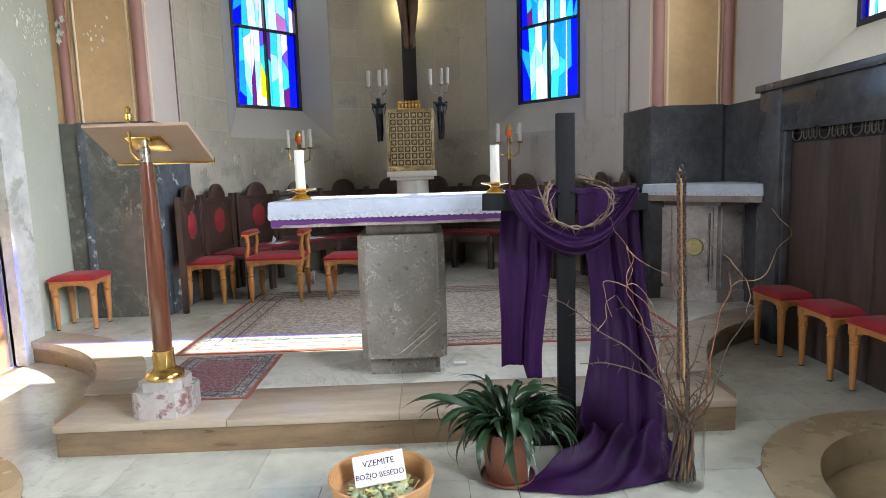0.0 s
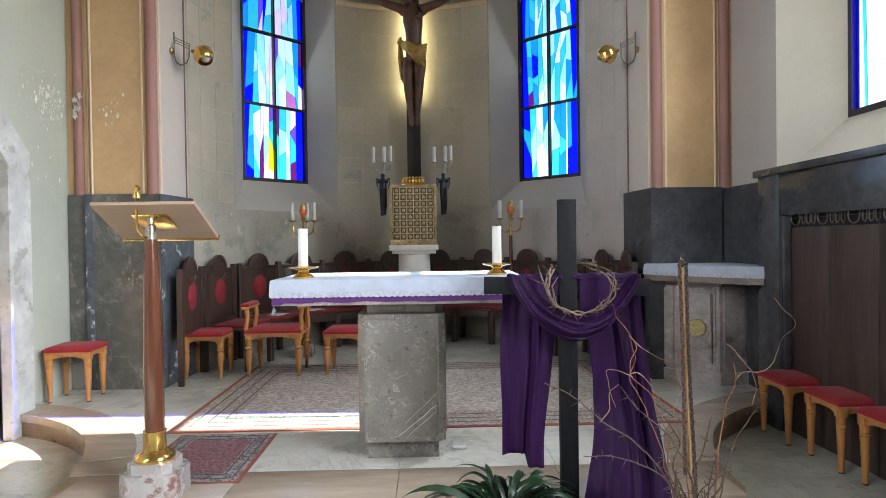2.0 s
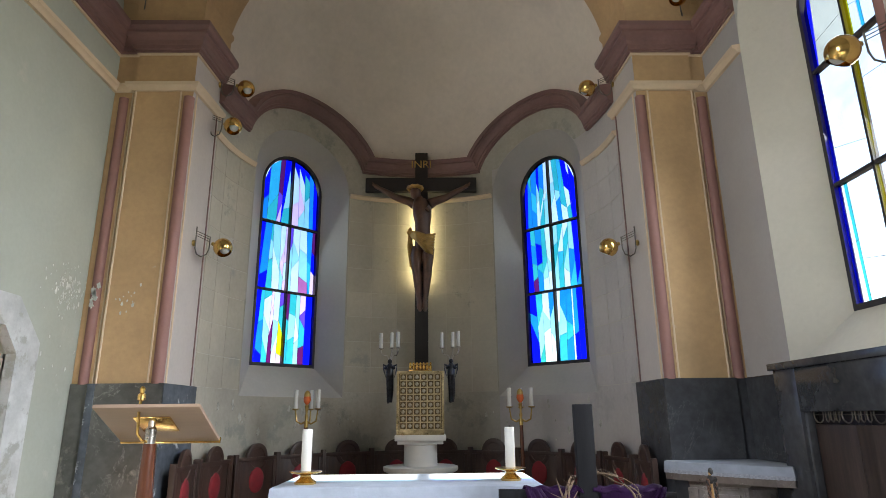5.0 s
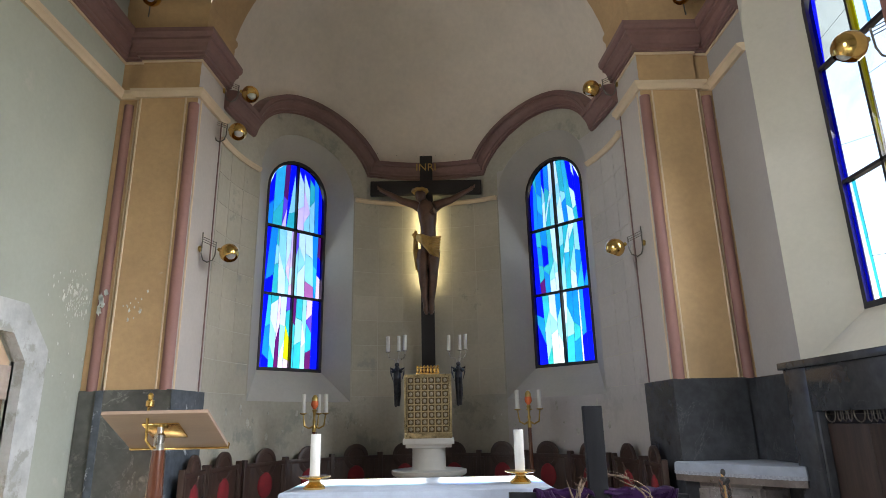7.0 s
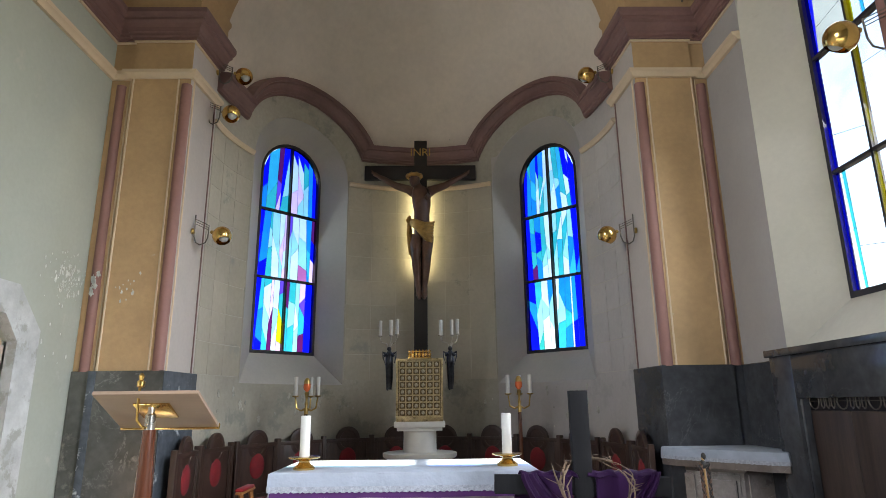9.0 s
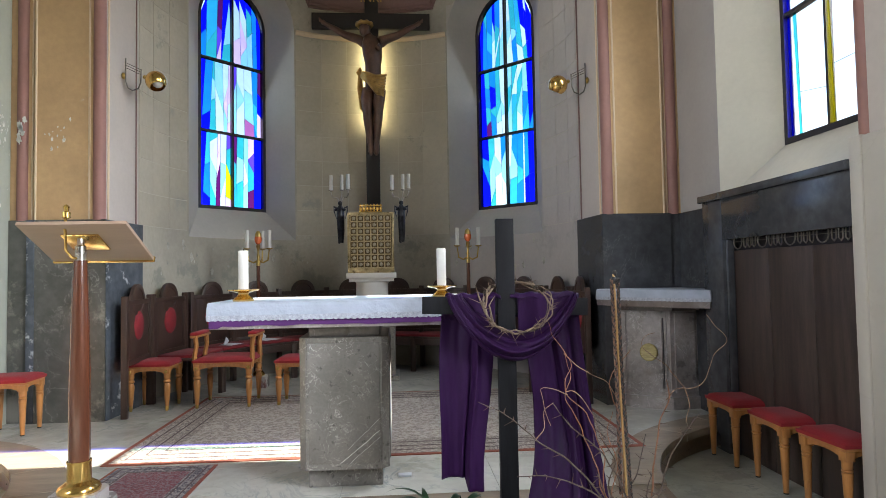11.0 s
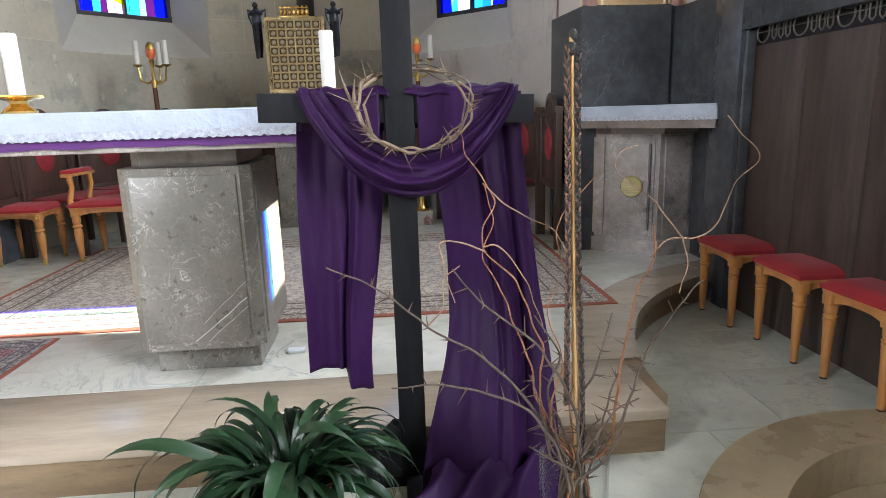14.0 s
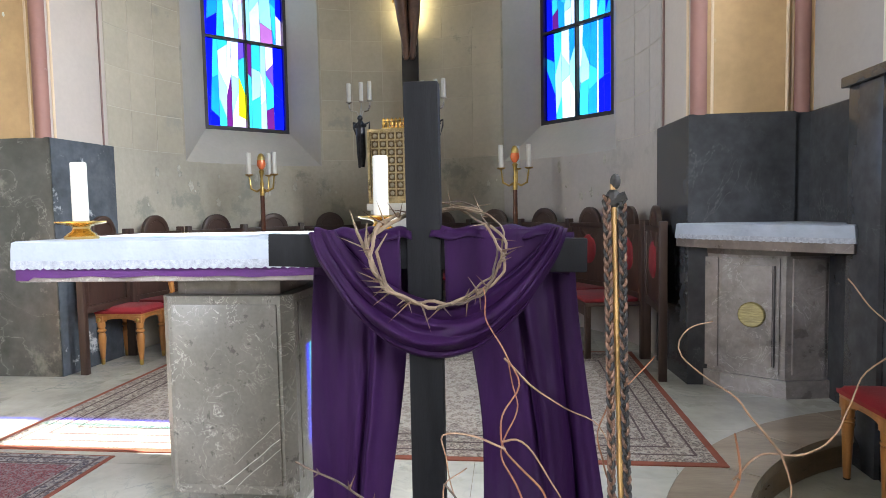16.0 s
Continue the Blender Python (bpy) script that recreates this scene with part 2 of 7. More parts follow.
CARVED = mat("dark_carved_wood", (0.135, 0.066, 0.042), 0.35, var=0.4, big=8, fine=40, bump=0.08)
CARVED_GOLD = mat("gold_leaf_cloth", (0.50, 0.30, 0.09), 0.4, 0.5, var=0.4, big=12, fine=60, bump=0.1)
WAX = mat("white_wax", (0.60, 0.59, 0.555), 0.45, var=0.05, big=10, fine=50, bump=0.02)
WICK = mat("charred_wick", (0.02, 0.02, 0.02), 0.9, var=0.2)
TERRACOTTA = mat("terracotta_plastic", (0.17, 0.060, 0.035), 0.5, var=0.15, big=6, fine=40, bump=0.04)
SOIL = mat("dark_soil", (0.03, 0.022, 0.016), 0.95, var=0.5, big=30, fine=120, bump=0.6)
LEAF = mat("strap_leaf_green", (0.016, 0.048, 0.018), 0.38, var=0.35, big=10, fine=60, bump=0.05, random_tone=0.45)
BARK = mat("grey_brown_bark", (0.095, 0.066, 0.05), 0.75, var=0.4, big=20, fine=90, bump=0.3)
WILLOW = mat("orange_willow_bark", (0.24, 0.095, 0.04), 0.55, var=0.3, big=15, fine=90, bump=0.15)
WILLOW_PALE = mat("pale_orange_willow_tip", (0.27, 0.155, 0.09), 0.55, var=0.35, big=12, fine=90, bump=0.15)
PALE_TWIG = mat("pale_dry_twig", (0.20, 0.14, 0.092), 0.7, var=0.35, big=15, fine=90, bump=0.25)
THORN = mat("dark_thorn", (0.09, 0.05, 0.03), 0.6, var=0.3, big=20, fine=80)
BAMBOO = mat("bamboo_cane", (0.46, 0.27, 0.10), 0.4, var=0.2, big=10, fine=60, bump=0.05)
ROPE = mat("black_braided_leather", (0.014, 0.012, 0.012), 0.6, var=0.4, big=40, fine=120, bump=0.3)
ROPE_B = mat("brown_braided_leather", (0.13, 0.065, 0.04), 0.65, var=0.4, big=40, fine=120, bump=0.3)
PAPER = mat("white_card", (0.66, 0.66, 0.70), 0.6, var=0.03, big=5, fine=50, bump=0.01)
NOTE = mat("yellow_green_paper", (0.72, 0.70, 0.36), 0.7, var=0.1, big=20, fine=60, random_tone=0.2)
NOTE_B = mat("pale_green_paper", (0.50, 0.62, 0.44), 0.7, var=0.1, big=20, fine=60, random_tone=0.15)
INK = mat("black_ink", (0.012, 0.012, 0.012), 0.7, var=0.1)
GOLD_PAINT = mat("gold_lettering", (0.60, 0.38, 0.12), 0.35, 0.8, var=0.2)
SWITCH = mat("ivory_plastic", (0.62, 0.64, 0.66), 0.5, var=0.04)
ONYX = mat("banded_yellow_onyx", (0.48, 0.40, 0.17), 0.2, var=0.4, big=5, fine=30, bump=0.02, stretch=(4, 4, 30))
NAVE_WALL = mat("nave_plaster", (0.62, 0.60, 0.55), 0.85, var=0.1, big=0.8, fine=20, bump=0.1)


def rug_material(name, dark, mid, light, scale):
    m = bpy.data.materials.new(name)
    m.use_nodes = True
    nt = m.node_tree
    b = nt.nodes["Principled BSDF"]
    tc = nt.nodes.new("ShaderNodeTexCoord")
    v = nt.nodes.new("ShaderNodeTexVoronoi")
    v.inputs["Scale"].default_value = scale
    v.feature = "F1"
    nt.links.new(tc.outputs["Object"], v.inputs["Vector"])
    a = _ramp(nt, v.outputs["Distance"], [(0.18, light), (0.3, dark), (0.5, mid), (0.62, light)])
    w = _ramp(nt, _noise(nt, tc.outputs["Object"], scale * 1.4, 3, 0.6, 2.0), [(0.44, dark), (0.5, light), (0.57, mid)])
    col = _mix(nt, 0.5, a, w)
    f = _ramp(nt, _noise(nt, tc.outputs["Object"], 2.0, 3), [(0.3, (0.8, 0.8, 0.8)), (0.7, (1, 1, 1))])
    nt.links.new(_mix(nt, 1.0, col, f, "MULTIPLY"), b.inputs["Base Color"])
    b.inputs["Roughness"].default_value = 0.95
    bp = nt.nodes.new("ShaderNodeBump")
    bp.inputs["Strength"].default_value, bp.inputs["Distance"].default_value = 0.4, 0.004
    nt.links.new(_noise(nt, tc.outputs["Object"], 300, 2), bp.inputs["Height"])
    nt.links.new(bp.outputs[0], b.inputs["Normal"])
    return m


CARPET = rug_material("faded_oriental_field", (0.18, 0.14, 0.13), (0.39, 0.325, 0.29), (0.60, 0.55, 0.49), 30)
CARPET_EDGE = rug_material("oriental_border", (0.075, 0.062, 0.064), (0.27, 0.20, 0.175), (0.55, 0.50, 0.44), 44)
DARK_WOOL = mat("dark_carpet_line", (0.11, 0.075, 0.075), 0.95, var=0.3, big=30, fine=200, bump=0.2)
CARPET_RED = mat("rust_red_selvedge", (0.26, 0.075, 0.045), 0.95, var=0.2, big=8, fine=200, bump=0.2)
RUG = rug_material("dark_red_rug_field", (0.075, 0.012, 0.02), (0.24, 0.035, 0.045), (0.26, 0.22, 0.24), 56)
RUG_EDGE = rug_material("navy_cream_rug_border", (0.03, 0.03, 0.06), (0.10, 0.08, 0.10), (0.40, 0.37, 0.35), 36)


def glass_tint(name, colour, clear=0.92, cloud=0.25, edge=4.0):
    m = bpy.data.materials.new(name)
    m.use_nodes = True
    nt = m.node_tree
    nt.nodes.remove(nt.nodes["Principled BSDF"])
    out = nt.nodes["Material Output"]
    tc = nt.nodes.new("ShaderNodeTexCoord")
    n = _noise(nt, tc.outputs["Object"], 3.0, 4, 0.6, 0.8)
    col = _ramp(nt, n, [(0.3, shade(colour, clear * (1 - cloud))), (0.65, shade(colour, clear))])
    t = nt.nodes.new("ShaderNodeBsdfTransparent")
    nt.links.new(col, t.inputs[0])
    g = nt.nodes.new("ShaderNodeBsdfGlossy")
    g.inputs["Roughness"].default_value = 0.08
    lw = nt.nodes.new("ShaderNodeLayerWeight")
    lw.inputs[0].default_value = 0.5
    fr = nt.nodes.new("ShaderNodeMath")
    fr.operation, fr.inputs[1].default_value = "POWER", edge
    nt.links.new(lw.outputs["Facing"], fr.inputs[0])
    mx = nt.nodes.new("ShaderNodeMixShader")
    nt.links.new(fr.outputs[0], mx.inputs[0])
    nt.links.new(t.outputs[0], mx.inputs[1])
    nt.links.new(g.outputs[0], mx.inputs[2])
    nt.links.new(mx.outputs[0], out.inputs[0])
    return m


GLASS = {k: glass_tint("stained_glass_" + k, c) for k, c in dict(
    blue=(0.003, 0.006, 0.85), navy=(0.01, 0.01, 0.25), azure=(0.012, 0.24, 0.72), cyan=(0.04, 0.45, 0.62), teal=(0.04, 0.44, 0.42),
    pale=(0.36, 0.66, 0.66), white=(0.74, 0.78, 0.78), clear=(1.0, 1.0, 0.97), pink=(0.95, 0.55, 0.78), rose=(0.55, 0.13, 0.32), violet=(0.16, 0.06, 0.55), plum=(0.13, 0.01, 0.12),
    yellow=(0.80, 0.72, 0.01), cream=(0.72, 0.60, 0.40)).items()}
CLEAR = glass_tint("clear_vase_glass", (0.985, 0.993, 0.992), 1.0, 0.01, 4.5)
RUBY = mat("orange_glass_lamp", (0.75, 0.16, 0.05), 0.15, var=0.2, coat=0.5)
BULB = mat("frosted_bulb", (0.5, 0.5, 0.48), 0.3, var=0.05)

# ---- building helpers ----


def empty(name, label, category, at=(0, 0, 0), group="", turn=0.0):
    ob = new(name)
    ob.empty_display_size = 0.1
    ob.matrix_world = pose(*at, 0, 0, turn)
    return tagged(ob, label, category, group)


def finish(name, bm, material, smooth=True):
    me = bpy.data.meshes.new(name)
    bmesh.ops.recalc_face_normals(bm, faces=bm.faces)
    bm.to_mesh(me)
    bm.free()
    for m in material if isinstance(material, (list, tuple)) else [material]:
        me.materials.append(m)
    if smooth:
        me.shade_smooth()
        me.set_sharp_from_angle(angle=radians(38))
    return me


def part(name, bm, material, parent, label="", smooth=True):
    ob = new(name, finish(name, bm, material, smooth))
    ob.parent = parent
    return tagged(ob, label)


def thing(name, bm, material, label, category, group="", kind="", smooth=True):
    return tagged(new(name, finish(name, bm, material, smooth)), label, category, group, kind)


def structure(name, bm, material, label="", smooth=True):
    return tagged(new(name, finish(name, bm, material, smooth)), label, "", "", "structure")


def box(bm, x0, y0, z0, x1, y1, z1, bevel=0.0, m=None, mi=0):
    r = bmesh.ops.create_cube(bm, size=1)
    vs = r["verts"]
    mt = Matrix.Translation(((x0 + x1) / 2, (y0 + y1) / 2, (z0 + z1) / 2)) @ Matrix.Diagonal((abs(x1 - x0), abs(y1 - y0), abs(z1 - z0), 1))
    bmesh.ops.transform(bm, matrix=(m @ mt) if m else mt, verts=vs)
    fs = {f for v in vs for f in v.link_faces}
    for f in fs:
        f.material_index = mi
    if bevel:
        es = {e for v in vs for e in v.link_edges}
        bmesh.ops.bevel(bm, geom=list(es), offset=bevel, segments=2, affect="EDGES", profile=0.5)
    return bm


def lathe(bm, prof, at=(0, 0, 0), seg=24, m=None, mi=0):
    """prof: rows of (radius, z)."""
    rings = []
    base = Matrix.Translation(at)
    if m:
        base = base @ m
    for r, z in prof:
        rings.append([bm.verts.new(base @ Vector((max(r, 1e-4) * math.cos(2 * math.pi * k / seg), max(r, 1e-4) * math.sin(2 * math.pi * k / seg), z))) for k in range(seg)])
    for a, b in zip(rings, rings[1:]):
        for k in range(seg):
            bm.faces.new((a[k], a[(k + 1) % seg], b[(k + 1) % seg], b[k])).material_index = mi
    bm.faces.new(rings[0][::-1]).material_index = mi
    bm.faces.new(rings[-1]).material_index = mi
    return bm


def tube(bm, pts, radii, seg=7, mi=0, flat=1.0):
    """A tapered tube along pts."""
    pts = [Vector(p) for p in pts]
    if isinstance(radii, (int, float)):
        radii = [radii] * len(pts)
    rings, side = [], None
    for i, p in enumerate(pts):
        d = (pts[min(i + 1, len(pts) - 1)] - pts[max(i - 1, 0)]).normalized()
        if side is None:
            side = d.orthogonal().normalized()
        side = (side - d * side.dot(d)).normalized()
        up = d.cross(side)
        rings.append([bm.verts.new(p + radii[i] * (math.cos(2 * math.pi * k / seg) * side + flat * math.sin(2 * math.pi * k / seg) * up)) for k in range(seg)])
    for a, b in zip(rings, rings[1:]):
        for k in range(seg):
            bm.faces.new((a[k], a[(k + 1) % seg], b[(k + 1) % seg], b[k])).material_index = mi
    bm.faces.new(rings[0][::-1]).material_index = mi
    bm.faces.new(rings[-1]).material_index = mi
    return bm


def ball(bm, at, r, seg=16, mi=0, squash=(1, 1, 1)):
    res = bmesh.ops.create_uvsphere(bm, u_segments=seg, v_segments=seg // 2 + 2, radius=1)
    bmesh.ops.transform(bm, matrix=Matrix.Translation(at) @ Matrix.Diagonal((r * squash[0], r * squash[1], r * squash[2], 1)), verts=res["verts"])
    for f in {f for v in res["verts"] for f in v.link_faces}:
        f.material_index = mi
    return bm


def prism(bm, poly, z0, z1, mi=0, m=None):
    t = m or Matrix()
    a = [bm.verts.new(t @ Vector((x, y, z0))) for x, y in poly]
    b = [bm.verts.new(t @ Vector((x, y, z1))) for x, y in poly]
    n = len(poly)
    for k in range(n):
        bm.faces.new((a[k], a[(k + 1) % n], b[(k + 1) % n], b[k])).material_index = mi
    bm.faces.new(a[::-1]).material_index = mi
    bm.faces.new(b).material_index = mi
    return bm


def moulding(bm, path, prof, closed=True):
    """Sweeps the profile, rows of (out, z), along a plan path; out goes to the path's right."""
    n = len(path)
    rings = []
    for i, (x, y) in enumerate(path):
        p = Vector((x, y))
        d0 = (p - Vector(path[i - 1])).normalized() if i else None
        d1 = (Vector(path[i + 1]) - p).normalized() if i < n - 1 else None
        d0, d1 = d0 or d1, d1 or d0
        r0, r1 = Vector((d0.y, -d0.x)), Vector((d1.y, -d1.x))
        mid = (r0 + r1).normalized()
        k = 1 / max(0.35, mid.dot(r0))
        rings.append([bm.verts.new((x + mid.x * k * o, y + mid.y * k * o, z)) for o, z in prof])
    for a, b in zip(rings, rings[1:]):
        m = len(prof)
        for k in range(m if closed else m - 1):
            bm.faces.new((a[k], a[(k + 1) % m], b[(k + 1) % m], b[k]))
    if closed:
        bm.faces.new(rings[0])
        bm.faces.new(rings[-1][::-1])
    return bm


def sheet(bm, f, nu, nv, mi=0):
    g = [[bm.verts.new(f(i / nu, j / nv)) for j in range(nv + 1)] for i in range(nu + 1)]
    for i in range(nu):
        for j in range(nv):
            bm.faces.new((g[i][j], g[i + 1][j], g[i + 1][j + 1], g[i][j + 1])).material_index = mi
    return g


def lettering(name, text, size, m, material, parent, depth=0.001):
    cu = bpy.data.curves.new(name, "FONT")
    cu.body, cu.size, cu.extrude, cu.align_x, cu.align_y = text, size, depth, "CENTER", "CENTER"
    tmp = bpy.data.objects.new(name, cu)
    scene.collection.objects.link(tmp)
    me = bpy.data.meshes.new_from_object(tmp.evaluated_get(bpy.context.evaluated_depsgraph_get()))
    bpy.data.objects.remove(tmp)
    me.materials.clear()
    me.materials.append(material)
    ob = new(name, me)
    ob.parent = parent
    ob.matrix_basis = m
    return ob

# ---- large structure ----
H = 0.16          # raised sanctuary floor
CY, R = 2.915, 2.06   # centre and radius of the apse
WX, LX = 2.80, -2.85  # side walls
FACE = 2.34       # front of the pilasters
LOW = -0.16       # nave floor


def on_apse(a, z, r=R):
    return Vector((r * math.sin(a), CY + r * math.cos(a), z))


def arch_top(u, uc, hw, zs):
    return zs + math.sqrt(max(0.0, hw * hw - (u - uc) ** 2))


def outline(uc, hw, z0, zs, side=5, arc=16, sill=6):
    pts = [(uc - hw, z0 + (zs - z0) * k / side) for k in range(side)]
    pts += [(uc - hw * math.cos(math.pi * k / arc), zs + hw * math.sin(math.pi * k / arc)) for k in range(arc + 1)]
    pts += [(uc + hw, zs - (zs - z0) * k / side) for k in range(1, side + 1)]
    pts += [(uc + hw - 2 * hw * k / sill, z0) for k in range(1, sill)]
    return pts


def pierced(bm, place, u0, u1, z0, z1, holes, step):
    """A wall sheet with arched openings; holes: rows of (uc, half width, sill, springing)."""
    us = {round(u0, 5), round(u1, 5)}
    k = u0
    while k < u1:
        us.add(round(k, 5))
        k += step
    for uc, hw, zb, zs in holes:
        us = {u for u in us if abs(u - uc) > hw}
        us |= {round(uc - hw * math.cos(math.pi * k / 16), 5) for k in range(17)}
    us = sorted(us)
    for a, b in zip(us, us[1:]):
        hole = next((h for h in holes if abs((a + b) / 2 - h[0]) < h[1]), None)
        spans = [((z0, z0), (z1, z1))]
        if hole:
            uc, hw, zb, zs = hole
            spans = [((z0, z0), (zb, zb)), ((arch_top(a, uc, hw, zs), arch_top(b, uc, hw, zs)), (z1, z1))]
        for (la, lb), (ta, tb) in spans:
            bm.faces.new([bm.verts.new(p) for p in (place(a, la), place(b, lb), place(b, tb), place(a, ta))])
    return bm


def loft(bm, a, b):
    va, vb = [bm.verts.new(p) for p in a], [bm.verts.new(p) for p in b]
    for k in range(len(va)):
        bm.faces.new((va[k], va[(k + 1) % len(va)], vb[(k + 1) % len(vb)], vb[k]))


# apse wall with two splayed window niches
AP = math.pi / 2
WIN_A = radians(47)
NICHE_HW, NICHE_SILL, NICHE_SPRING = radians(19.5) * R, 1.74, 4.33
bm = bmesh.new()
holes = [(-WIN_A * R, NICHE_HW, NICHE_SILL, NICHE_SPRING), (WIN_A * R, NICHE_HW, NICHE_SILL, NICHE_SPRING)]
pierced(bm, lambda u, z: on_apse(u / R, z), -AP * R, AP * R, H - 0.02, 5.3, holes, 0.09)
wall_apse = structure("wall_apse", bm, PLASTER_APSE, "curved grey plastered apse wall with damp stains")
wall_apse.data.materials.append(APSE_DRY)
for face in wall_apse.data.polygons:
    if face.center.x > R * math.sin(radians(27.0)):
        face.material_index = 1
bm = bmesh.new()
pierced(bm, lambda u, z: on_apse(u / R, z, 2.42), -AP * R, AP * R, H - 0.02, 7.2, holes, 0.09)
structure("wall_apse_outside", bm, NAVE_WALL, "outer face of the apse wall")

WIN_HW, WIN_SILL, WIN_SPRING = 0.44, 2.10, 4.36
WIN_D = 2.326


def apse_window_place(sgn, d=WIN_D):
    c = Vector((sgn * d * math.sin(radians(45)), CY + d * math.cos(radians(45)), 0))
    along = Vector((math.cos(radians(45)), -sgn * math.sin(radians(45)), 0))
    return lambda u, z: c + along * u + Vector((0, 0, z))


for sgn in (-1, 1):
    bm = bmesh.new()
    outer = [on_apse(u / R, z) for u, z in outline(sgn * WIN_A * R, NICHE_HW, NICHE_SILL, NICHE_SPRING)]
    place = apse_window_place(sgn)
    inner = [place(u, z) for u, z in outline(0, WIN_HW, WIN_SILL, WIN_SPRING)]
    loft(bm, outer, inner)
    back = [apse_window_place(sgn, 2.40)(u, z) for u, z in outline(0, WIN_HW, WIN_SILL, WIN_SPRING)]
    loft(bm, inner, back)
    structure("window_reveal_%d" % (1 if sgn < 0 else 2), bm, REVEAL, "splayed plaster window reveal with a sloping sill")

# half dome and chancel arch
bm = bmesh.new()
DZ = 5.04


def dome(i, j):
    a, e = -AP + math.pi * i, AP * j
    return Vector((R * math.sin(a) * math.cos(e), CY + R * math.cos(a) * math.cos(e), DZ + R * math.sin(e)))


sheet(bm, dome, 48, 20)
structure("ceiling_dome", bm, DOME, "pale warm plaster half dome")
bm = bmesh.new()


def soffit(i, j):
    a = math.pi * i
    return Vector((-2.06 * math.cos(a) * (1 + 0.02 * (1 - j)), 2.30 + 0.62 * j, DZ + 2.06 * math.sin(a)))


sheet(bm, soffit, 40, 2)
structure("arch_soffit", bm, OCHRE, "ochre painted soffit of the chancel arch")
bm = bmesh.new()
prev = None
for k in range(41):
    a = math.pi * k / 40
    x, z = -2.10 * math.cos(a), DZ + 2.10 * math.sin(a)
    row = [bm.verts.new((x, 2.30, z)), bm.verts.new((x, 2.30, 7.6))]
    if prev:
        bm.faces.new((prev[0], row[0], row[1], prev[1]))
    prev = row
for s in (-1, 1):
    bm.faces.new([bm.verts.new(p) for p in ((s * 2.10, 2.30, DZ), (s * 3.3, 2.30, DZ), (s * 3.3, 2.30, 7.6), (s * 2.10, 2.30, 7.6))])
structure("wall_over_arch", bm, OCHRE, "ochre wall above the chancel arch")

# pilasters, side walls
BAY = 2.37        # recessed outer part of the pilasters
PIL = [(LX, 0.1), (LX, BAY), (-2.65, BAY), (-2.65, FACE), (-2.098, FACE), (-2.06, 2.93)]
PIR = [(2.06, 2.93), (2.098, FACE), (2.65, FACE), (2.65, BAY), (WX, BAY), (WX, 1.70)]


def plan_wall(name, path, z0, z1, mats, label, pick):
    bm = bmesh.new()
    for (xa, ya), (xb, yb) in zip(path, path[1:]):
        f = bm.faces.new([bm.verts.new(p) for p in ((xa, ya, z0), (xb, yb, z0), (xb, yb, z1), (xa, ya, z1))])
        f.material_index = pick(xa, ya, xb, yb)
    return structure(name, bm, mats, label)


def tone(xa, ya, xb, yb):
    if abs(xa - xb) < 1e-3 and abs(abs(xa) - 2.65) > 0.05:
        return 0
    return 1 if abs(ya - yb) < 1e-3 or abs(abs(xa) - 2.65) < 0.05 else 2


plan_wall("pilaster_left", PIL[1:], H - 0.02, 5.2, [PLASTER_GREEN, OCHRE, PINKISH], "ochre painted pilaster with flaking plaster", tone)
plan_wall("pilaster_right", PIR, H - 0.3, 5.2, [WALL_GREY, OCHRE, PINKISH], "ochre painted pilaster with rose-grey side", tone)

# left wall with a stone doorway
bm = bmesh.new()
door = [(0.75, 0.0), (1.52, 0.0), (1.52, 1.96), (1.36, 2.14), (0.91, 2.14), (0.75, 1.96)]
for quad in (((0.1, LOW), (0.75, LOW), (0.75, 7.2), (0.1, 7.2)), ((1.52, LOW), (2.46, LOW), (2.46, 7.2), (1.52, 7.2)),
             ((0.75, 1.96), (0.91, 2.14), (0.91, 7.2), (0.75, 7.2)), ((0.91, 2.14), (1.36, 2.14), (1.36, 7.2), (0.91, 7.2)),
             ((1.36, 2.14), (1.52, 1.96), (1.52, 7.2), (1.36, 7.2))):
    bm.faces.new([bm.verts.new((LX, y, z)) for y, z in quad])
for (ya, za), (yb, zb) in zip(door, door[1:] + door[:1]):
    bm.faces.new([bm.verts.new(p) for p in ((LX, ya, za), (LX, yb, zb), (LX - 0.14, yb, zb), (LX - 0.14, ya, za))])
structure("wall_left", bm, PLASTER_GREEN, "pale greenish plaster side wall with peeling patches")
bm = bmesh.new()
oy = [(1.76, 0.0), (1.76, 2.06), (1.46, 2.36), (0.81, 2.36), (0.51, 2.06), (0.51, 0.0)]
iy = [(1.52, 0.0), (1.52, 1.96), (1.36, 2.14), (0.91, 2.14), (0.75, 1.96), (0.75, 0.0)]
for d, flip in ((0.075, 0), (-0.02, 1)):
    for k in range(5):
        bm.faces.new([bm.verts.new((LX + d, *p)) for p in (oy[k], oy[k + 1], iy[k + 1], iy[k])])
for ring in (oy, iy):
    for k in range(5):
        bm.faces.new([bm.verts.new(p) for p in ((LX + 0.075, *ring[k]), (LX + 0.075, *ring[k + 1]), (LX - 0.02, *ring[k + 1]), (LX - 0.02, *ring[k]))])
bmesh.ops.remove_doubles(bm, verts=bm.verts, dist=1e-4)
structure("door_surround", bm, DOOR_STONE, "worn white stone door surround with shouldered head", smooth=False)
bm = bmesh.new()
box(bm, LX - 0.139, 0.752, LOW, LX - 0.035, 1.518, 1.70, 0.004)
structure("door_1", bm, DOOR_WOOD, "closed brown wooden side door")
bm = bmesh.new()
box(bm, LX - 0.139, 0.752, 1.701, LX - 0.012, 1.518, 1.93)
structure("door_lintel", bm, ROUGH_WALL, "crumbling brown render above the side door")
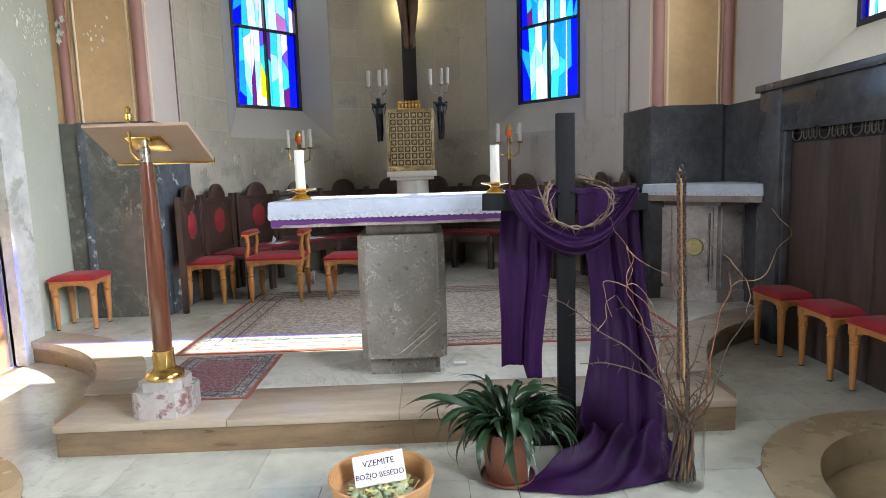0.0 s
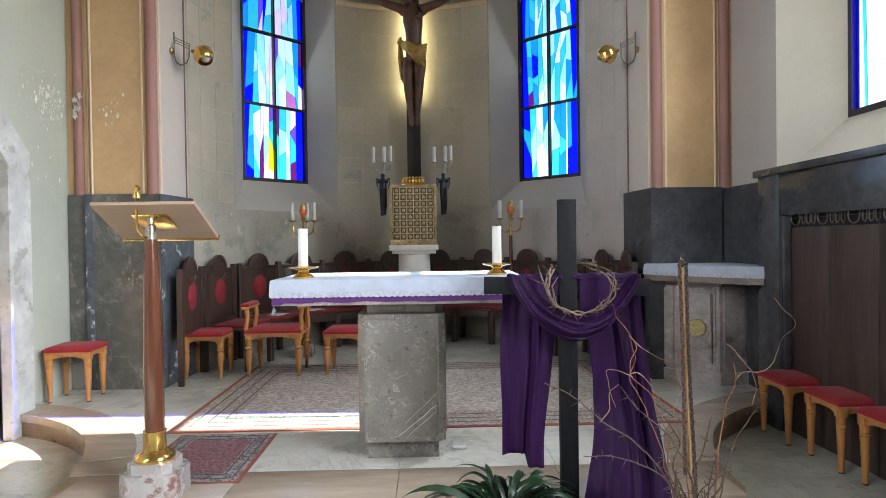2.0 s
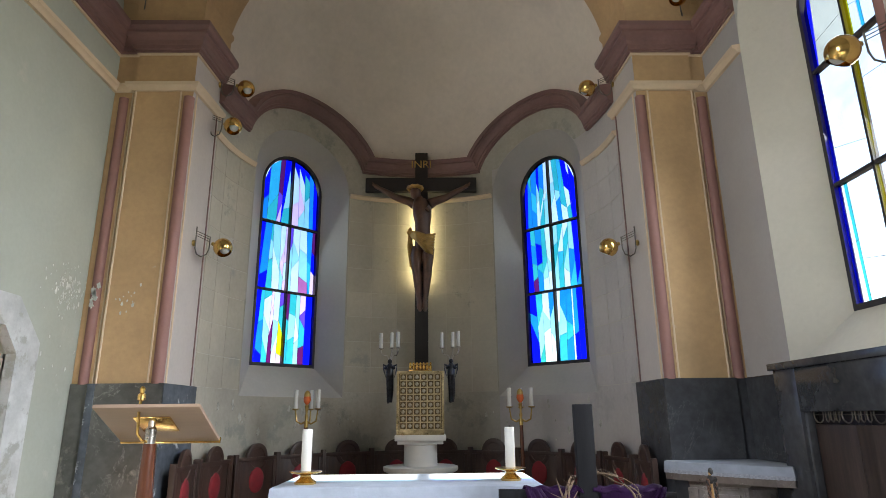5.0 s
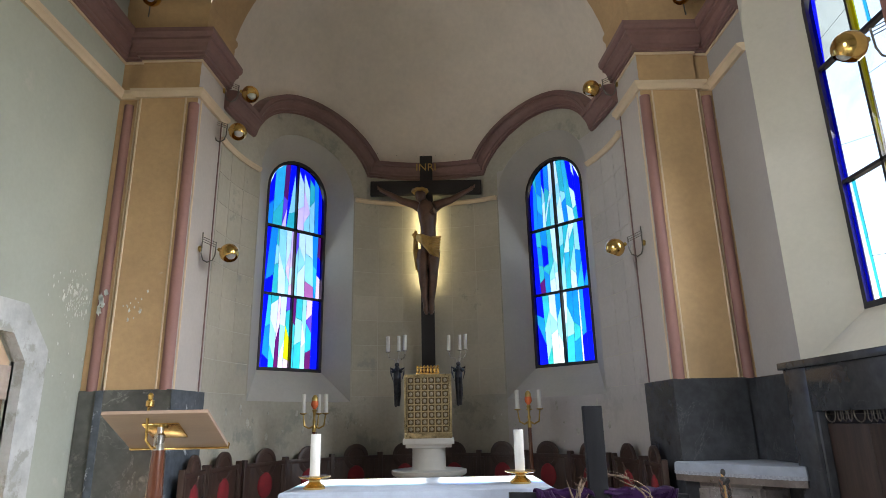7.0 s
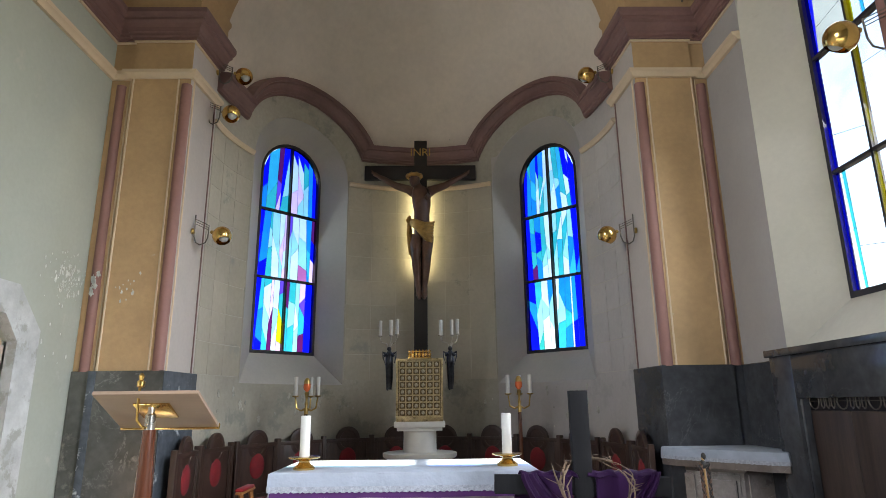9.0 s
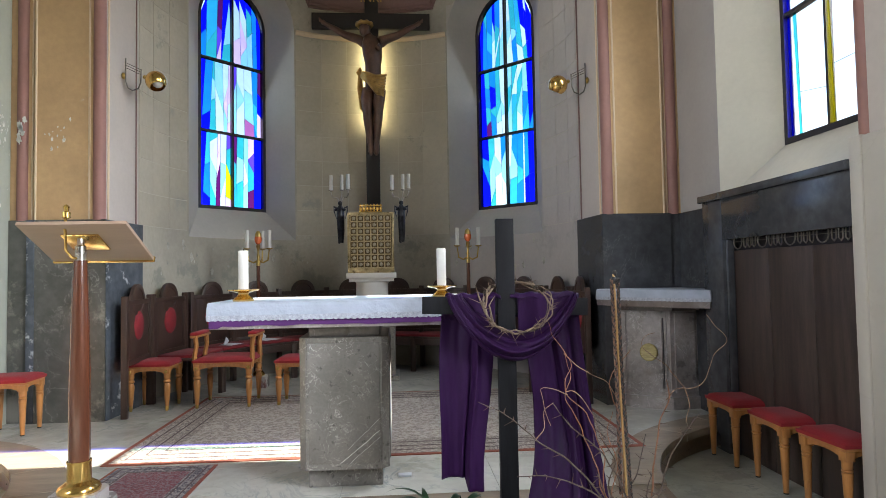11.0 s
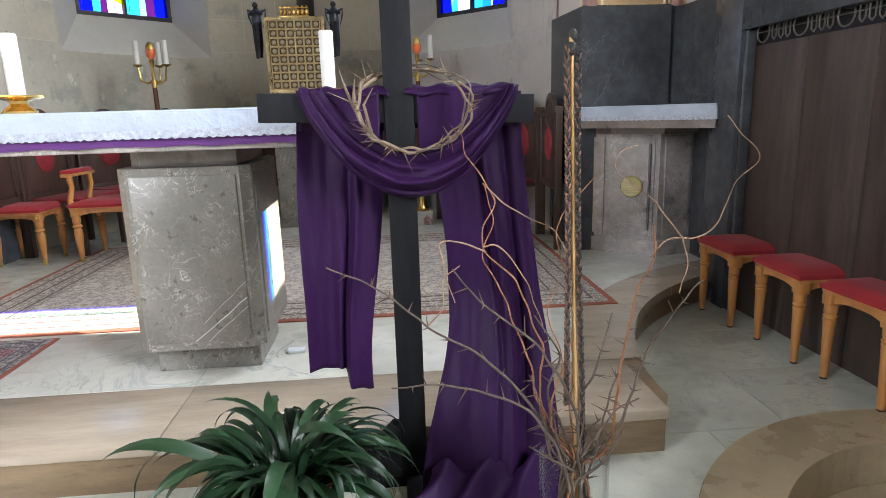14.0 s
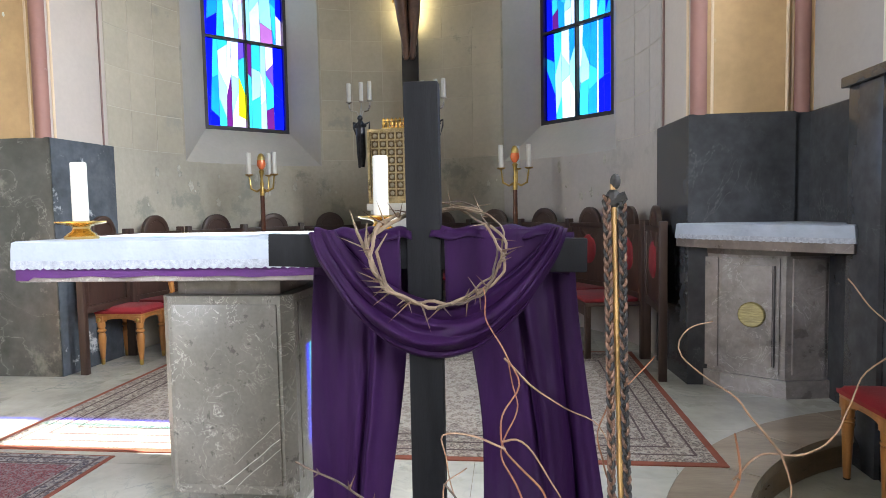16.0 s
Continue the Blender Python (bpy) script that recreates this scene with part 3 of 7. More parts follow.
bm = prism(bmesh.new(), [(0.753, 1.931), (1.517, 1.931), (1.517, 1.958), (1.358, 2.138), (0.912, 2.138), (0.753, 1.958)], LX - 0.138, LX - 0.03, m=Matrix(((0, 0, 1, 0), (1, 0, 0, 0), (0, 1, 0, 0), (0, 0, 0, 1))))
structure("door_head", bm, PEACH, "peach plaster in the head of the side doorway")

# peeling patches where the paint has come off
def flake(bm, at, u, v, size, seed):
    """An irregular thin plate in the plane of u and v."""
    at, u, v = Vector(at), Vector(u), Vector(v)
    n, out = u.cross(v).normalized() * 0.0013, []
    for k in range(22):
        t = 2 * math.pi * k / 22
        r = size * (0.55 + 0.9 * abs(noise.noise((2.2 * math.cos(t), 2.2 * math.sin(t), seed))) + 0.25 * noise.noise((5 * math.cos(t), 5 * math.sin(t), seed + 9)))
        out.append(at + u * r * math.cos(t) * 0.7 + v * r * math.sin(t) * 1.3)
    a, b = [bm.verts.new(p - n) for p in out], [bm.verts.new(p + n) for p in out]
    for k in range(22):
        bm.faces.new((a[k], a[(k + 1) % 22], b[(k + 1) % 22], b[k]))
    bm.faces.new(b)
    bm.faces.new(a[::-1])


flakes = random.Random(12)
bm = bmesh.new()
for k in range(170):
    flake(bm, (LX + 0.0005, flakes.gauss(2.12, 0.12), flakes.gauss(2.54, 0.09)), (0, 1, 0), (0, 0, 1), flakes.uniform(0.003, 0.009) * (1 + 2.2 * flakes.random() ** 4), k)
for k in range(14):
    flake(bm, (LX + 0.001, flakes.uniform(1.9, 2.4), flakes.uniform(1.85, 2.5)), (0, 1, 0), (0, 0, 1), flakes.uniform(0.005, 0.02), k + 40)
for k in range(14):
    flake(bm, (flakes.gauss(-2.50, 0.06), FACE - 0.002, flakes.gauss(2.50, 0.07)), (1, 0, 0), (0, 0, 1), flakes.uniform(0.005, 0.022), k + 70)
for k in range(6):
    flake(bm, (flakes.gauss(-2.755, 0.012), BAY - 0.038, flakes.gauss(2.55, 0.10)), (1, 0, 0), (0, 0, 1), flakes.uniform(0.015, 0.04), k + 80)
tagged(structure("peeling_paint", bm, FLAKE, "pale crumbling patches where the wall paint has peeled", smooth=False), "pale crumbling patches where the wall paint has peeled", "", "", "structure")

bm = bmesh.new()
for k in range(70):
    ang = flakes.choice((flakes.uniform(-78, -22), flakes.gauss(-50, 14), flakes.uniform(22, 70)))
    z = min(2.12, max(1.25, flakes.gauss(1.66, 0.25)))
    if abs(ang) < 68 and z > 1.70:
        continue
    c, s = math.cos(radians(ang)), math.sin(radians(ang))
    flake(bm, on_apse(radians(ang), z, R - 0.004), (c, -s, 0), (0, 0, 1), flakes.uniform(0.012, 0.05), k + 100)
structure("peeling_paint_apse", bm, FLAKE_APSE, "crumbling plaster patches low on the apse wall", smooth=False)

# right wall: window niche, marble heater block, pier
RW_C, RW_X = 0.95, 3.15
bm = bmesh.new()
pierced(bm, lambda u, z: Vector((WX, u, z)), 0.1, 1.70, 1.78, 7.2, [(RW_C, 0.749, 1.80, 4.62)], 0.4)
structure("wall_right", bm, PLASTER, "pale plaster side wall above the marble dado")
bm = bmesh.new()
a = [Vector((WX, u, z)) for u, z in outline(RW_C, 0.749, 1.80, 4.62)]
b = [Vector((RW_X, u, z)) for u, z in outline(RW_C, 0.45, 2.20, 4.62)]
loft(bm, a, b)
loft(bm, b, [Vector((RW_X + 0.06, p.y, p.z)) for p in b])
structure("window_reveal_3", bm, PLASTER_WARM, "deep splayed plaster reveal of the side window")
# outer wall face, run on unseen to y 5.4 to block sun from the apse
bm = bmesh.new()
pierced(bm, lambda u, z: Vector((RW_X + 0.055, u, z)), -1.5, 5.4, LOW, 7.2, [(RW_C, 0.45, 2.20, 4.62)], 0.6)
structure("wall_right_outside", bm, NAVE_WALL, "outer face of the side wall, extended unseen to keep sun off the apse window")

BX = 2.62
bm = bmesh.new()
box(bm, BX, 1.37, LOW, WX + 0.2, 1.64, 1.80, 0.004)
surround = structure("heater_niche_surround", bm, DADO_BLUE, "polished black marble surround with white veins")
for nm, dims in (("lintel", (BX, 0.10, 1.51, WX + 0.2, 1.37, 1.80)), ("ledge", (BX - 0.025, 0.10, 1.80, WX + 0.02, 1.665, 1.85)), ("jamb_strip", (BX + 0.02, 1.335, LOW, BX + 0.07, 1.368, 1.508))):
    bm = box(bmesh.new(), *dims, 0.004)
    part(nm, bm, DADO_BLUE, surround)
heater = empty("heater_cover", "brown veneered heater cover with wrought iron grille on top", "heater cover", (2.695, 0.735, 0))
for k in range(3):
    bm = box(bmesh.new(), 0.0, -0.635 + 0.4233 * k, 0.0, 0.03, -0.2137 + 0.4233 * k, 1.43, 0.003)
    part("panel", bm, PANEL_WOOD, heater)
y = -0.60
while y < 0.6:
    bm = tube(bmesh.new(), [(-0.01, y + 0.05 * math.cos(t), 1.49 + 0.05 * math.sin(t)) for t in [k * math.pi / 8 for k in range(17)]], 0.0044, 6)
    part("grille_ring", bm, IRON, heater)
    y += 0.075
    for _ in range(3):
        bm = tube(bmesh.new(), [(-0.01, y, 1.535), (-0.01, y, 1.46), (-0.01, y + 0.016, 1.445), (-0.01, y + 0.032, 1.46), (-0.01, y + 0.032, 1.535)], 0.0042, 6)
        part("grille_loop", bm, IRON, heater)
        y += 0.052
    y += 0.055
bm = tube(bmesh.new(), [(-0.01, -0.63, 1.49), (-0.01, 0.63, 1.49)], 0.003, 4)
part("grille_bar", bm, IRON, heater)
bm = box(bmesh.new(), 0.04, -0.63, 1.43, 0.06, 0.63, 1.56)
part("backing", bm, LEAD, heater)

bm = bmesh.new()
box(bm, BX, -1.6, LOW, 3.4, 0.098, 1.955, 0.006)
box(bm, BX - 0.012, 0.02, LOW, BX + 0.05, 0.099, 1.958, 0.004)
structure("pier_right_cladding", bm, PIER_STONE, "pale beige marble cladding of the nave pier")
bm = bmesh.new()
box(bm, BX + 0.03, -1.6, 1.955, 3.4, 0.07, 7.2)
structure("pier_right", bm, PINKISH, "rose plaster pier")
bm = bmesh.new()
tube(bm, [(BX + 0.05, 0.04, 1.95), (BX + 0.05, 0.04, 6.0)], 0.04, 12)
tube(bm, [(-2.137, FACE + 0.012, 1.79), (-2.137, FACE + 0.012, 4.43)], 0.048, 14)
tube(bm, [(-2.755, BAY + 0.012, 1.79), (-2.755, BAY + 0.012, 4.43)], 0.048, 14)
tube(bm, [(2.138, FACE + 0.012, 1.79), (2.138, FACE + 0.012, 4.43)], 0.048, 14)
tube(bm, [(2.734, BAY + 0.012, 1.79), (2.734, BAY + 0.012, 4.43)], 0.048, 14)
structure("trim_roundels", bm, MAUVE, "mauve painted corner roundels with chips")
bm = bmesh.new()
box(bm, -3.4, -1.6, LOW, -BX, 0.098, 7.2)
structure("pier_left", bm, PIER_STONE, "pale beige marble nave pier")

bm = bmesh.new()
for s in (-1, 1):
    for x, y in ((s * 2.212, FACE - 0.001), (s * 2.635, FACE - 0.001), (s * 2.675, BAY - 0.001), (s * 2.088, FACE + 0.06)):
        tube(bm, [(x, y, 1.79), (x, y, 4.49)], 0.009, 8)
structure("trim_lines", bm, CREAM, "thin cream painted beads along the pilasters")

for s in (-1, 1):
    bm = tube(bmesh.new(), [(s * 2.057, 2.86, 1.79), (s * 2.057, 2.86, 4.62)], 0.007, 6)
    structure("trim_seam_%d" % (1 if s < 0 else 2), bm, MAUVE_DARK, "thin dark bead in the corner beside the apse")

# dado of dark marble
bm = bmesh.new()
moulding(bm, [(LX + 0.005, BAY + 0.002), (-2.65, BAY + 0.002), (-2.65, FACE), (-2.098, FACE), (-2.06, 2.93)], [(-0.02, H), (0.028, H), (0.028, 1.79), (0.022, 1.796), (-0.02, 1.796)])
structure("dado_left", bm, DADO, "worn dark green-grey marble dado", smooth=False)
bm = bmesh.new()
moulding(bm, [(2.06, 2.93), (2.098, FACE), (2.65, FACE), (2.65, BAY + 0.002), (WX, BAY + 0.002), (WX, 1.63)], [(-0.02, -0.02), (0.028, -0.02), (0.028, 1.79), (0.022, 1.796), (-0.02, 1.796)])
structure("dado_right", bm, DADO_BLUE, "polished dark marble dado", smooth=False)

# worn dado marble; its blue cast paints in the sky light from the windows
DADO_WORN_SKYLIT = mat("worn_marble_sky_tinted", (0.10, 0.115, 0.135), 0.25, var=0.4, big=2.0, fine=16, bump=0.03, stains=(0.42, 0.45, 0.48), stain_amount=0.60, stain_scale=4.5, gloss_var=0.06)
bm = prism(bmesh.new(), [(-2.068, 2.318), (-2.030, 2.925), (-2.024, 2.925), (-2.062, 2.316)], H, 1.793)
structure("dado_side_slab", bm, DADO_WORN_SKYLIT, "thin marble overlay with worn pale patches and blue skylight in its colour", smooth=False)
bm = box(bmesh.new(), -2.682, 2.302, H, -2.622, 2.314, 1.794, 0.002)
structure("dado_edge_strip", bm, DADO_WORN_SKYLIT, "narrow marble edge strip tinted with blue window light")

# cornices and string courses
CORN = [(-0.02, 4.90), (0.03, 4.90), (0.03, 4.918), (0.052, 4.925), (0.052, 4.955), (0.064, 4.962), (0.072, 5.0), (0.092, 5.035), (0.12, 5.05), (0.12, 5.075), (0.14, 5.082), (0.158, 5.11), (0.158, 5.155), (0.142, 5.162), (0.02, 5.19), (-0.02, 5.19)]
STRING = [(-0.02, 4.49), (0.03, 4.49), (0.04, 4.515), (0.065, 4.53), (0.07, 4.56), (-0.02, 4.575)]
CAPBAND = [(-0.02, 5.19), (0.05, 5.19), (0.05, 5.40), (0.08, 5.44), (0.08, 5.48), (-0.02, 5.48)]
bm = bmesh.new()
moulding(bm, PIL, CORN)
moulding(bm, PIR, CORN)
structure("cornice_pilasters", bm, MAUVE_DARK, "dark mauve moulded cornice", smooth=False)
bm = bmesh.new()
for run in (PIL, PIR):
    moulding(bm, run, [(-0.02, 4.876), (0.014, 4.876), (0.018, 4.888), (0.014, 4.899), (-0.02, 4.899)])
structure("trim_cornice", bm, CREAM, "thin cream bead under the cornice")
bm = bmesh.new()
moulding(bm, PIL, STRING)
moulding(bm, PIR, STRING)
structure("string_course", bm, CREAM, "cream string course moulding")
bm = bmesh.new()
moulding(bm, PIL[1:], CAPBAND)
moulding(bm, PIR[:5], CAPBAND)
structure("arch_springing_band", bm, OCHRE, "ochre band at the springing of the arch")


def apse_sweep(path, prof):
    """path: rows of (u, z) on the apse wall; prof: rows of (height across the path, projection)."""
    bm = bmesh.new()
    rings = []
    for i, (u, z) in enumerate(path):
        d = (Vector(path[min(i + 1, len(path) - 1)]) - Vector(path[max(i - 1, 0)])).normalized()
        nrm = Vector((-d.y, d.x))
        rings.append([bm.verts.new(on_apse((u + nrm.x * h) / R, z + nrm.y * h, R - o)) for h, o in prof])
    m = len(prof)
    for a, b in zip(rings, rings[1:]):
        for k in range(m):
            bm.faces.new((a[k], a[(k + 1) % m], b[(k + 1) % m], b[k]))
    bm.faces.new(rings[0])
    bm.faces.new(rings[-1][::-1])
    return bm


AC_Z, AC_R = 4.366, 0.935
half = math.sqrt(AC_R ** 2 - (4.68 - AC_Z) ** 2)
t0 = math.atan2(4.68 - AC_Z, half)
arc = [(-AC_R * math.cos(t0 + (math.pi - 2 * t0) * k / 22), AC_Z + AC_R * math.sin(t0 + (math.pi - 2 * t0) * k / 22)) for k in range(23)]
line = [(-AP * R - 0.02, 4.68)] + [(-WIN_A * R + u, z) for u, z in arc]
line += [(u / 10 * 0.62, 4.68) for u in range(-9, 10)]
line += [(WIN_A * R + u, z) for u, z in arc] + [(AP * R + 0.02, 4.68)]
bm = apse_sweep(line, [(0.0, -0.01), (0.0, 0.03), (0.016, 0.03), (0.022, 0.05), (0.05, 0.052), (0.056, 0.064), (0.09, 0.075), (0.12, 0.098), (0.135, 0.12), (0.155, 0.12), (0.16, 0.138), (0.205, 0.142), (0.225, -0.01)])
cornice_bm = bm


def dome_radius(z):
    return R * math.sqrt(max(0.0, 1 - (max(0.0, z - DZ) / R) ** 2))


for side in (-1, 1):
    def lunette(i, j):
        u = 0.88 * math.cos(math.pi * (1 - i))
        top = AC_Z + math.sqrt(max(0.0, (AC_R + 0.02) ** 2 - u * u))
        foot = NICHE_SPRING + math.sqrt(max(0.0, NICHE_HW ** 2 - u * u)) + 0.004
        foot = min(top - 0.02, max(4.69, foot))
        z = foot + (top - foot) * j
        return on_apse((side * WIN_A * R + u) / R, z, dome_radius(z) - 0.009)

    bm = bmesh.new()
    sheet(bm, lunette, 40, 10)
    structure("wall_lunette_%d" % (1 if side < 0 else 2), bm, PLASTER_APSE, "plaster wall under the arched cornice")
bm = bmesh.new()
gap = AC_R / R
for a0, a1 in ((-AP, -WIN_A - gap), (-WIN_A + gap, WIN_A - gap), (WIN_A + gap, AP)):
    sheet(bm, lambda i, j: on_apse(a0 + (a1 - a0) * i, 4.885 + 0.157 * j, R - 0.004), 14, 2)
structure("ceiling_dome_skirt", bm, DOME, "pale warm foot of the half dome")
bm = cornice_bm
structure("cornice_apse", bm, MAUVE_DARK, "dark mauve cornice arching over the apse windows", smooth=False)
for k, (a0, a1) in enumerate(((-90.5, -67.5), (-27.0, 27.0), (67.5, 90.5))):
    n = 14
    bm = apse_sweep([(radians(a0 + (a1 - a0) * i / n) * R, 4.30) for i in range(n + 1)], [(0, -0.01), (0, 0.02), (0.03, 0.045), (0.05, 0.045), (0.06, -0.01)])
    structure("string_course_apse_%d" % (k + 1), bm, CREAM, "cream string course on the apse wall")

# ---- floors ----
bm = bmesh.new()
box(bm, -6, -10, LOW - 0.1, 6, 3.0, LOW)
structure("floor_nave", bm, MARBLE_FRONT, "pale marble nave floor")

RING_C, RING_R, RING_IN = (2.43, -0.78), 0.94, 0.715
BITE_C, BITE_R = (3.29, 0.1), 1.59


def bitten(poly, centres, r):
    """Pushes an outline off round bites; None where the piece lies inside one."""
    out = []
    cx, cy = sum(p[0] for p in poly) / len(poly), sum(p[1] for p in poly) / len(poly)
    for (bx, by) in centres:
        if math.hypot(cx - bx, cy - by) < r:
            inside = [math.hypot(x - bx, y - by) < r for x, y in poly]
            if all(inside):
                return None
    dense = []
    n = len(poly)
    for k in range(n):
        (xa, ya), (xb, yb) = poly[k], poly[(k + 1) % n]
        dense += [(xa + (xb - xa) * i / 8, ya + (yb - ya) * i / 8) for i in range(8)]
    for x, y in dense:
        for bx, by in centres:
            d = math.hypot(x - bx, y - by)
            if d < r:
                x, y = bx + (x - bx) * r / d, by + (y - by) * r / d
        if not out or math.hypot(x - out[-1][0], y - out[-1][1]) > 0.004:
            out.append((x, y))
    area = abs(sum(a[0] * b[1] - b[0] * a[1] for a, b in zip(out, out[1:] + out[:1]))) / 2
    return out if len(out) > 3 and area > 0.01 else None


def arc_pts(c, r, a0, a1, n=40):
    return [(c[0] + r * math.cos(radians(a0 + (a1 - a0) * k / n)), c[1] + r * math.sin(radians(a0 + (a1 - a0) * k / n))) for k in range(n + 1)]


MID_Y = -1.35
floor_mid = bmesh.new()
right_arc = arc_pts(RING_C, RING_IN + 0.04, 217, 20, 40)
# joint bed under the slabs
left_arc = [(-x, y) for x, y in right_arc][::-1]
bed = [(-3.2, 2.5), (-3.2, left_arc[0][1])] + left_arc + [(left_arc[-1][0], MID_Y), (right_arc[0][0], MID_Y)] + right_arc + [(3.2, right_arc[-1][1]), (3.2, 2.5)]
prism(floor_mid, bed, LOW, -0.006)
floor = structure("floor", floor_mid, TRAV_DARK, "pale marble floor with round bites down to the nave", smooth=False)
for s in (1, -1):
    bm = bmesh.new()
    o, i = arc_pts(RING_C, RING_R, 217, 10, 44), arc_pts(RING_C, RING_IN, 217, 10, 44)
    prism(bm, [(s * x, y) for x, y in o] + [(s * x, y) for x, y in i[::-1]], LOW, 0.002)
    structure("step_ring_%d" % (1 if s > 0 else 2), bm, TRAV_RING, "curved tan stone step border", smooth=False)
    bm = bmesh.new()
    prism(bm, [(s * x, y) for x, y in arc_pts(RING_C, RING_IN - 0.002, 217, 10, 44)], LOW - 0.02, LOW + 0.005)
    structure("floor_well_%d" % (1 if s > 0 else 2), bm, TRAV_RING, "tan stone floor of the round well", smooth=False)

bm = bmesh.new()
ba = arc_pts(BITE_C, BITE_R, 190, 96, 40)
bl = [(-x, y) for x, y in ba]
outl = [(-1.64, -0.014), (1.65, -0.014)] + [(x, y) for x, y in ba if y > 0.02] + [(3.1, 1.68), (3.1, 3.2)]
outl += arc_pts((0, CY), 2.3, 5, 175, 40) + [(-3.1, 3.2), (-3.1, 1.68)] + [(x, y) for x, y in bl[::-1] if y > 0.02]
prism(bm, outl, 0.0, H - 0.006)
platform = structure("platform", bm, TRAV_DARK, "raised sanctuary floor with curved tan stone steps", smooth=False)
# nosing slabs along the front and the curves
for k in range(4):
    x0 = -1.648 + 3.304 * k / 4
    bm = bmesh.new()
    box(bm, x0 + 0.0015, -0.026, H - 0.036, x0 + 0.8245, 0.40, H, 0.003)
    part("nosing_slab", bm, TRAV, platform)
for s in (1, -1):
    for k in range(5):
        a0, a1 = 178 - 16.4 * k, 178 - 16.4 * (k + 1) + 0.25
        bm = bmesh.new()
        ps = arc_pts(BITE_C, BITE_R - 0.012, a0, a1, 8) + arc_pts(BITE_C, BITE_R + 0.26, a0, a1, 8)[::-1]
        ps = [(max(-9, x), y) for x, y in ps if True]
        prism(bm, [(s * x, max(y, 0.402)) for x, y in ps] if k == 0 else [(s * x, y) for x, y in ps], H - 0.05, H + 0.001)
        part("curved_nosing", bm, TRAV, platform, smooth=False)

# nave that closes the place behind the camera
bm = bmesh.new()
# the tall openings in both unseen nave walls are added to let light in
pierced(bm, lambda u, z: Vector((4.3, u, z)), -10.0, -1.5, LOW, 7.6, [(-4.0, 0.95, 2.0, 4.6)], 1.0)
box(bm, 2.6, -1.62, LOW, 4.35, -1.5, 7.6)
structure("wall_nave_right", bm, NAVE_WALL, "plain pale unseen nave wall with one tall opening added for light")
bm = bmesh.new()
pierced(bm, lambda u, z: Vector((-4.3, u, z)), -10.0, -1.5, LOW, 7.6, [(-4.0, 0.95, 2.0, 4.6)], 1.0)
box(bm, -4.35, -1.62, LOW, -2.6, -1.5, 7.6)
structure("wall_nave_left", bm, NAVE_WALL, "plain pale unseen nave wall with one tall opening added for light")
bm = bmesh.new()
box(bm, -4.4, -10.1, LOW, 4.4, -10.0, 7.6)
structure("wall_nave_back", bm, NAVE_WALL, "plain pale back wall of the nave")
bm = bmesh.new()
box(bm, -4.4, -10.1, 7.6, 4.4, 2.34, 7.7)
structure("ceiling", bm, NAVE_WALL, "plain plaster nave ceiling")

# ---- stained glass windows ----


def arch_clip(u, z, hw, zs):
    top = arch_top(max(-hw, min(hw, u)), 0, hw, zs)
    return u, min(z, top)


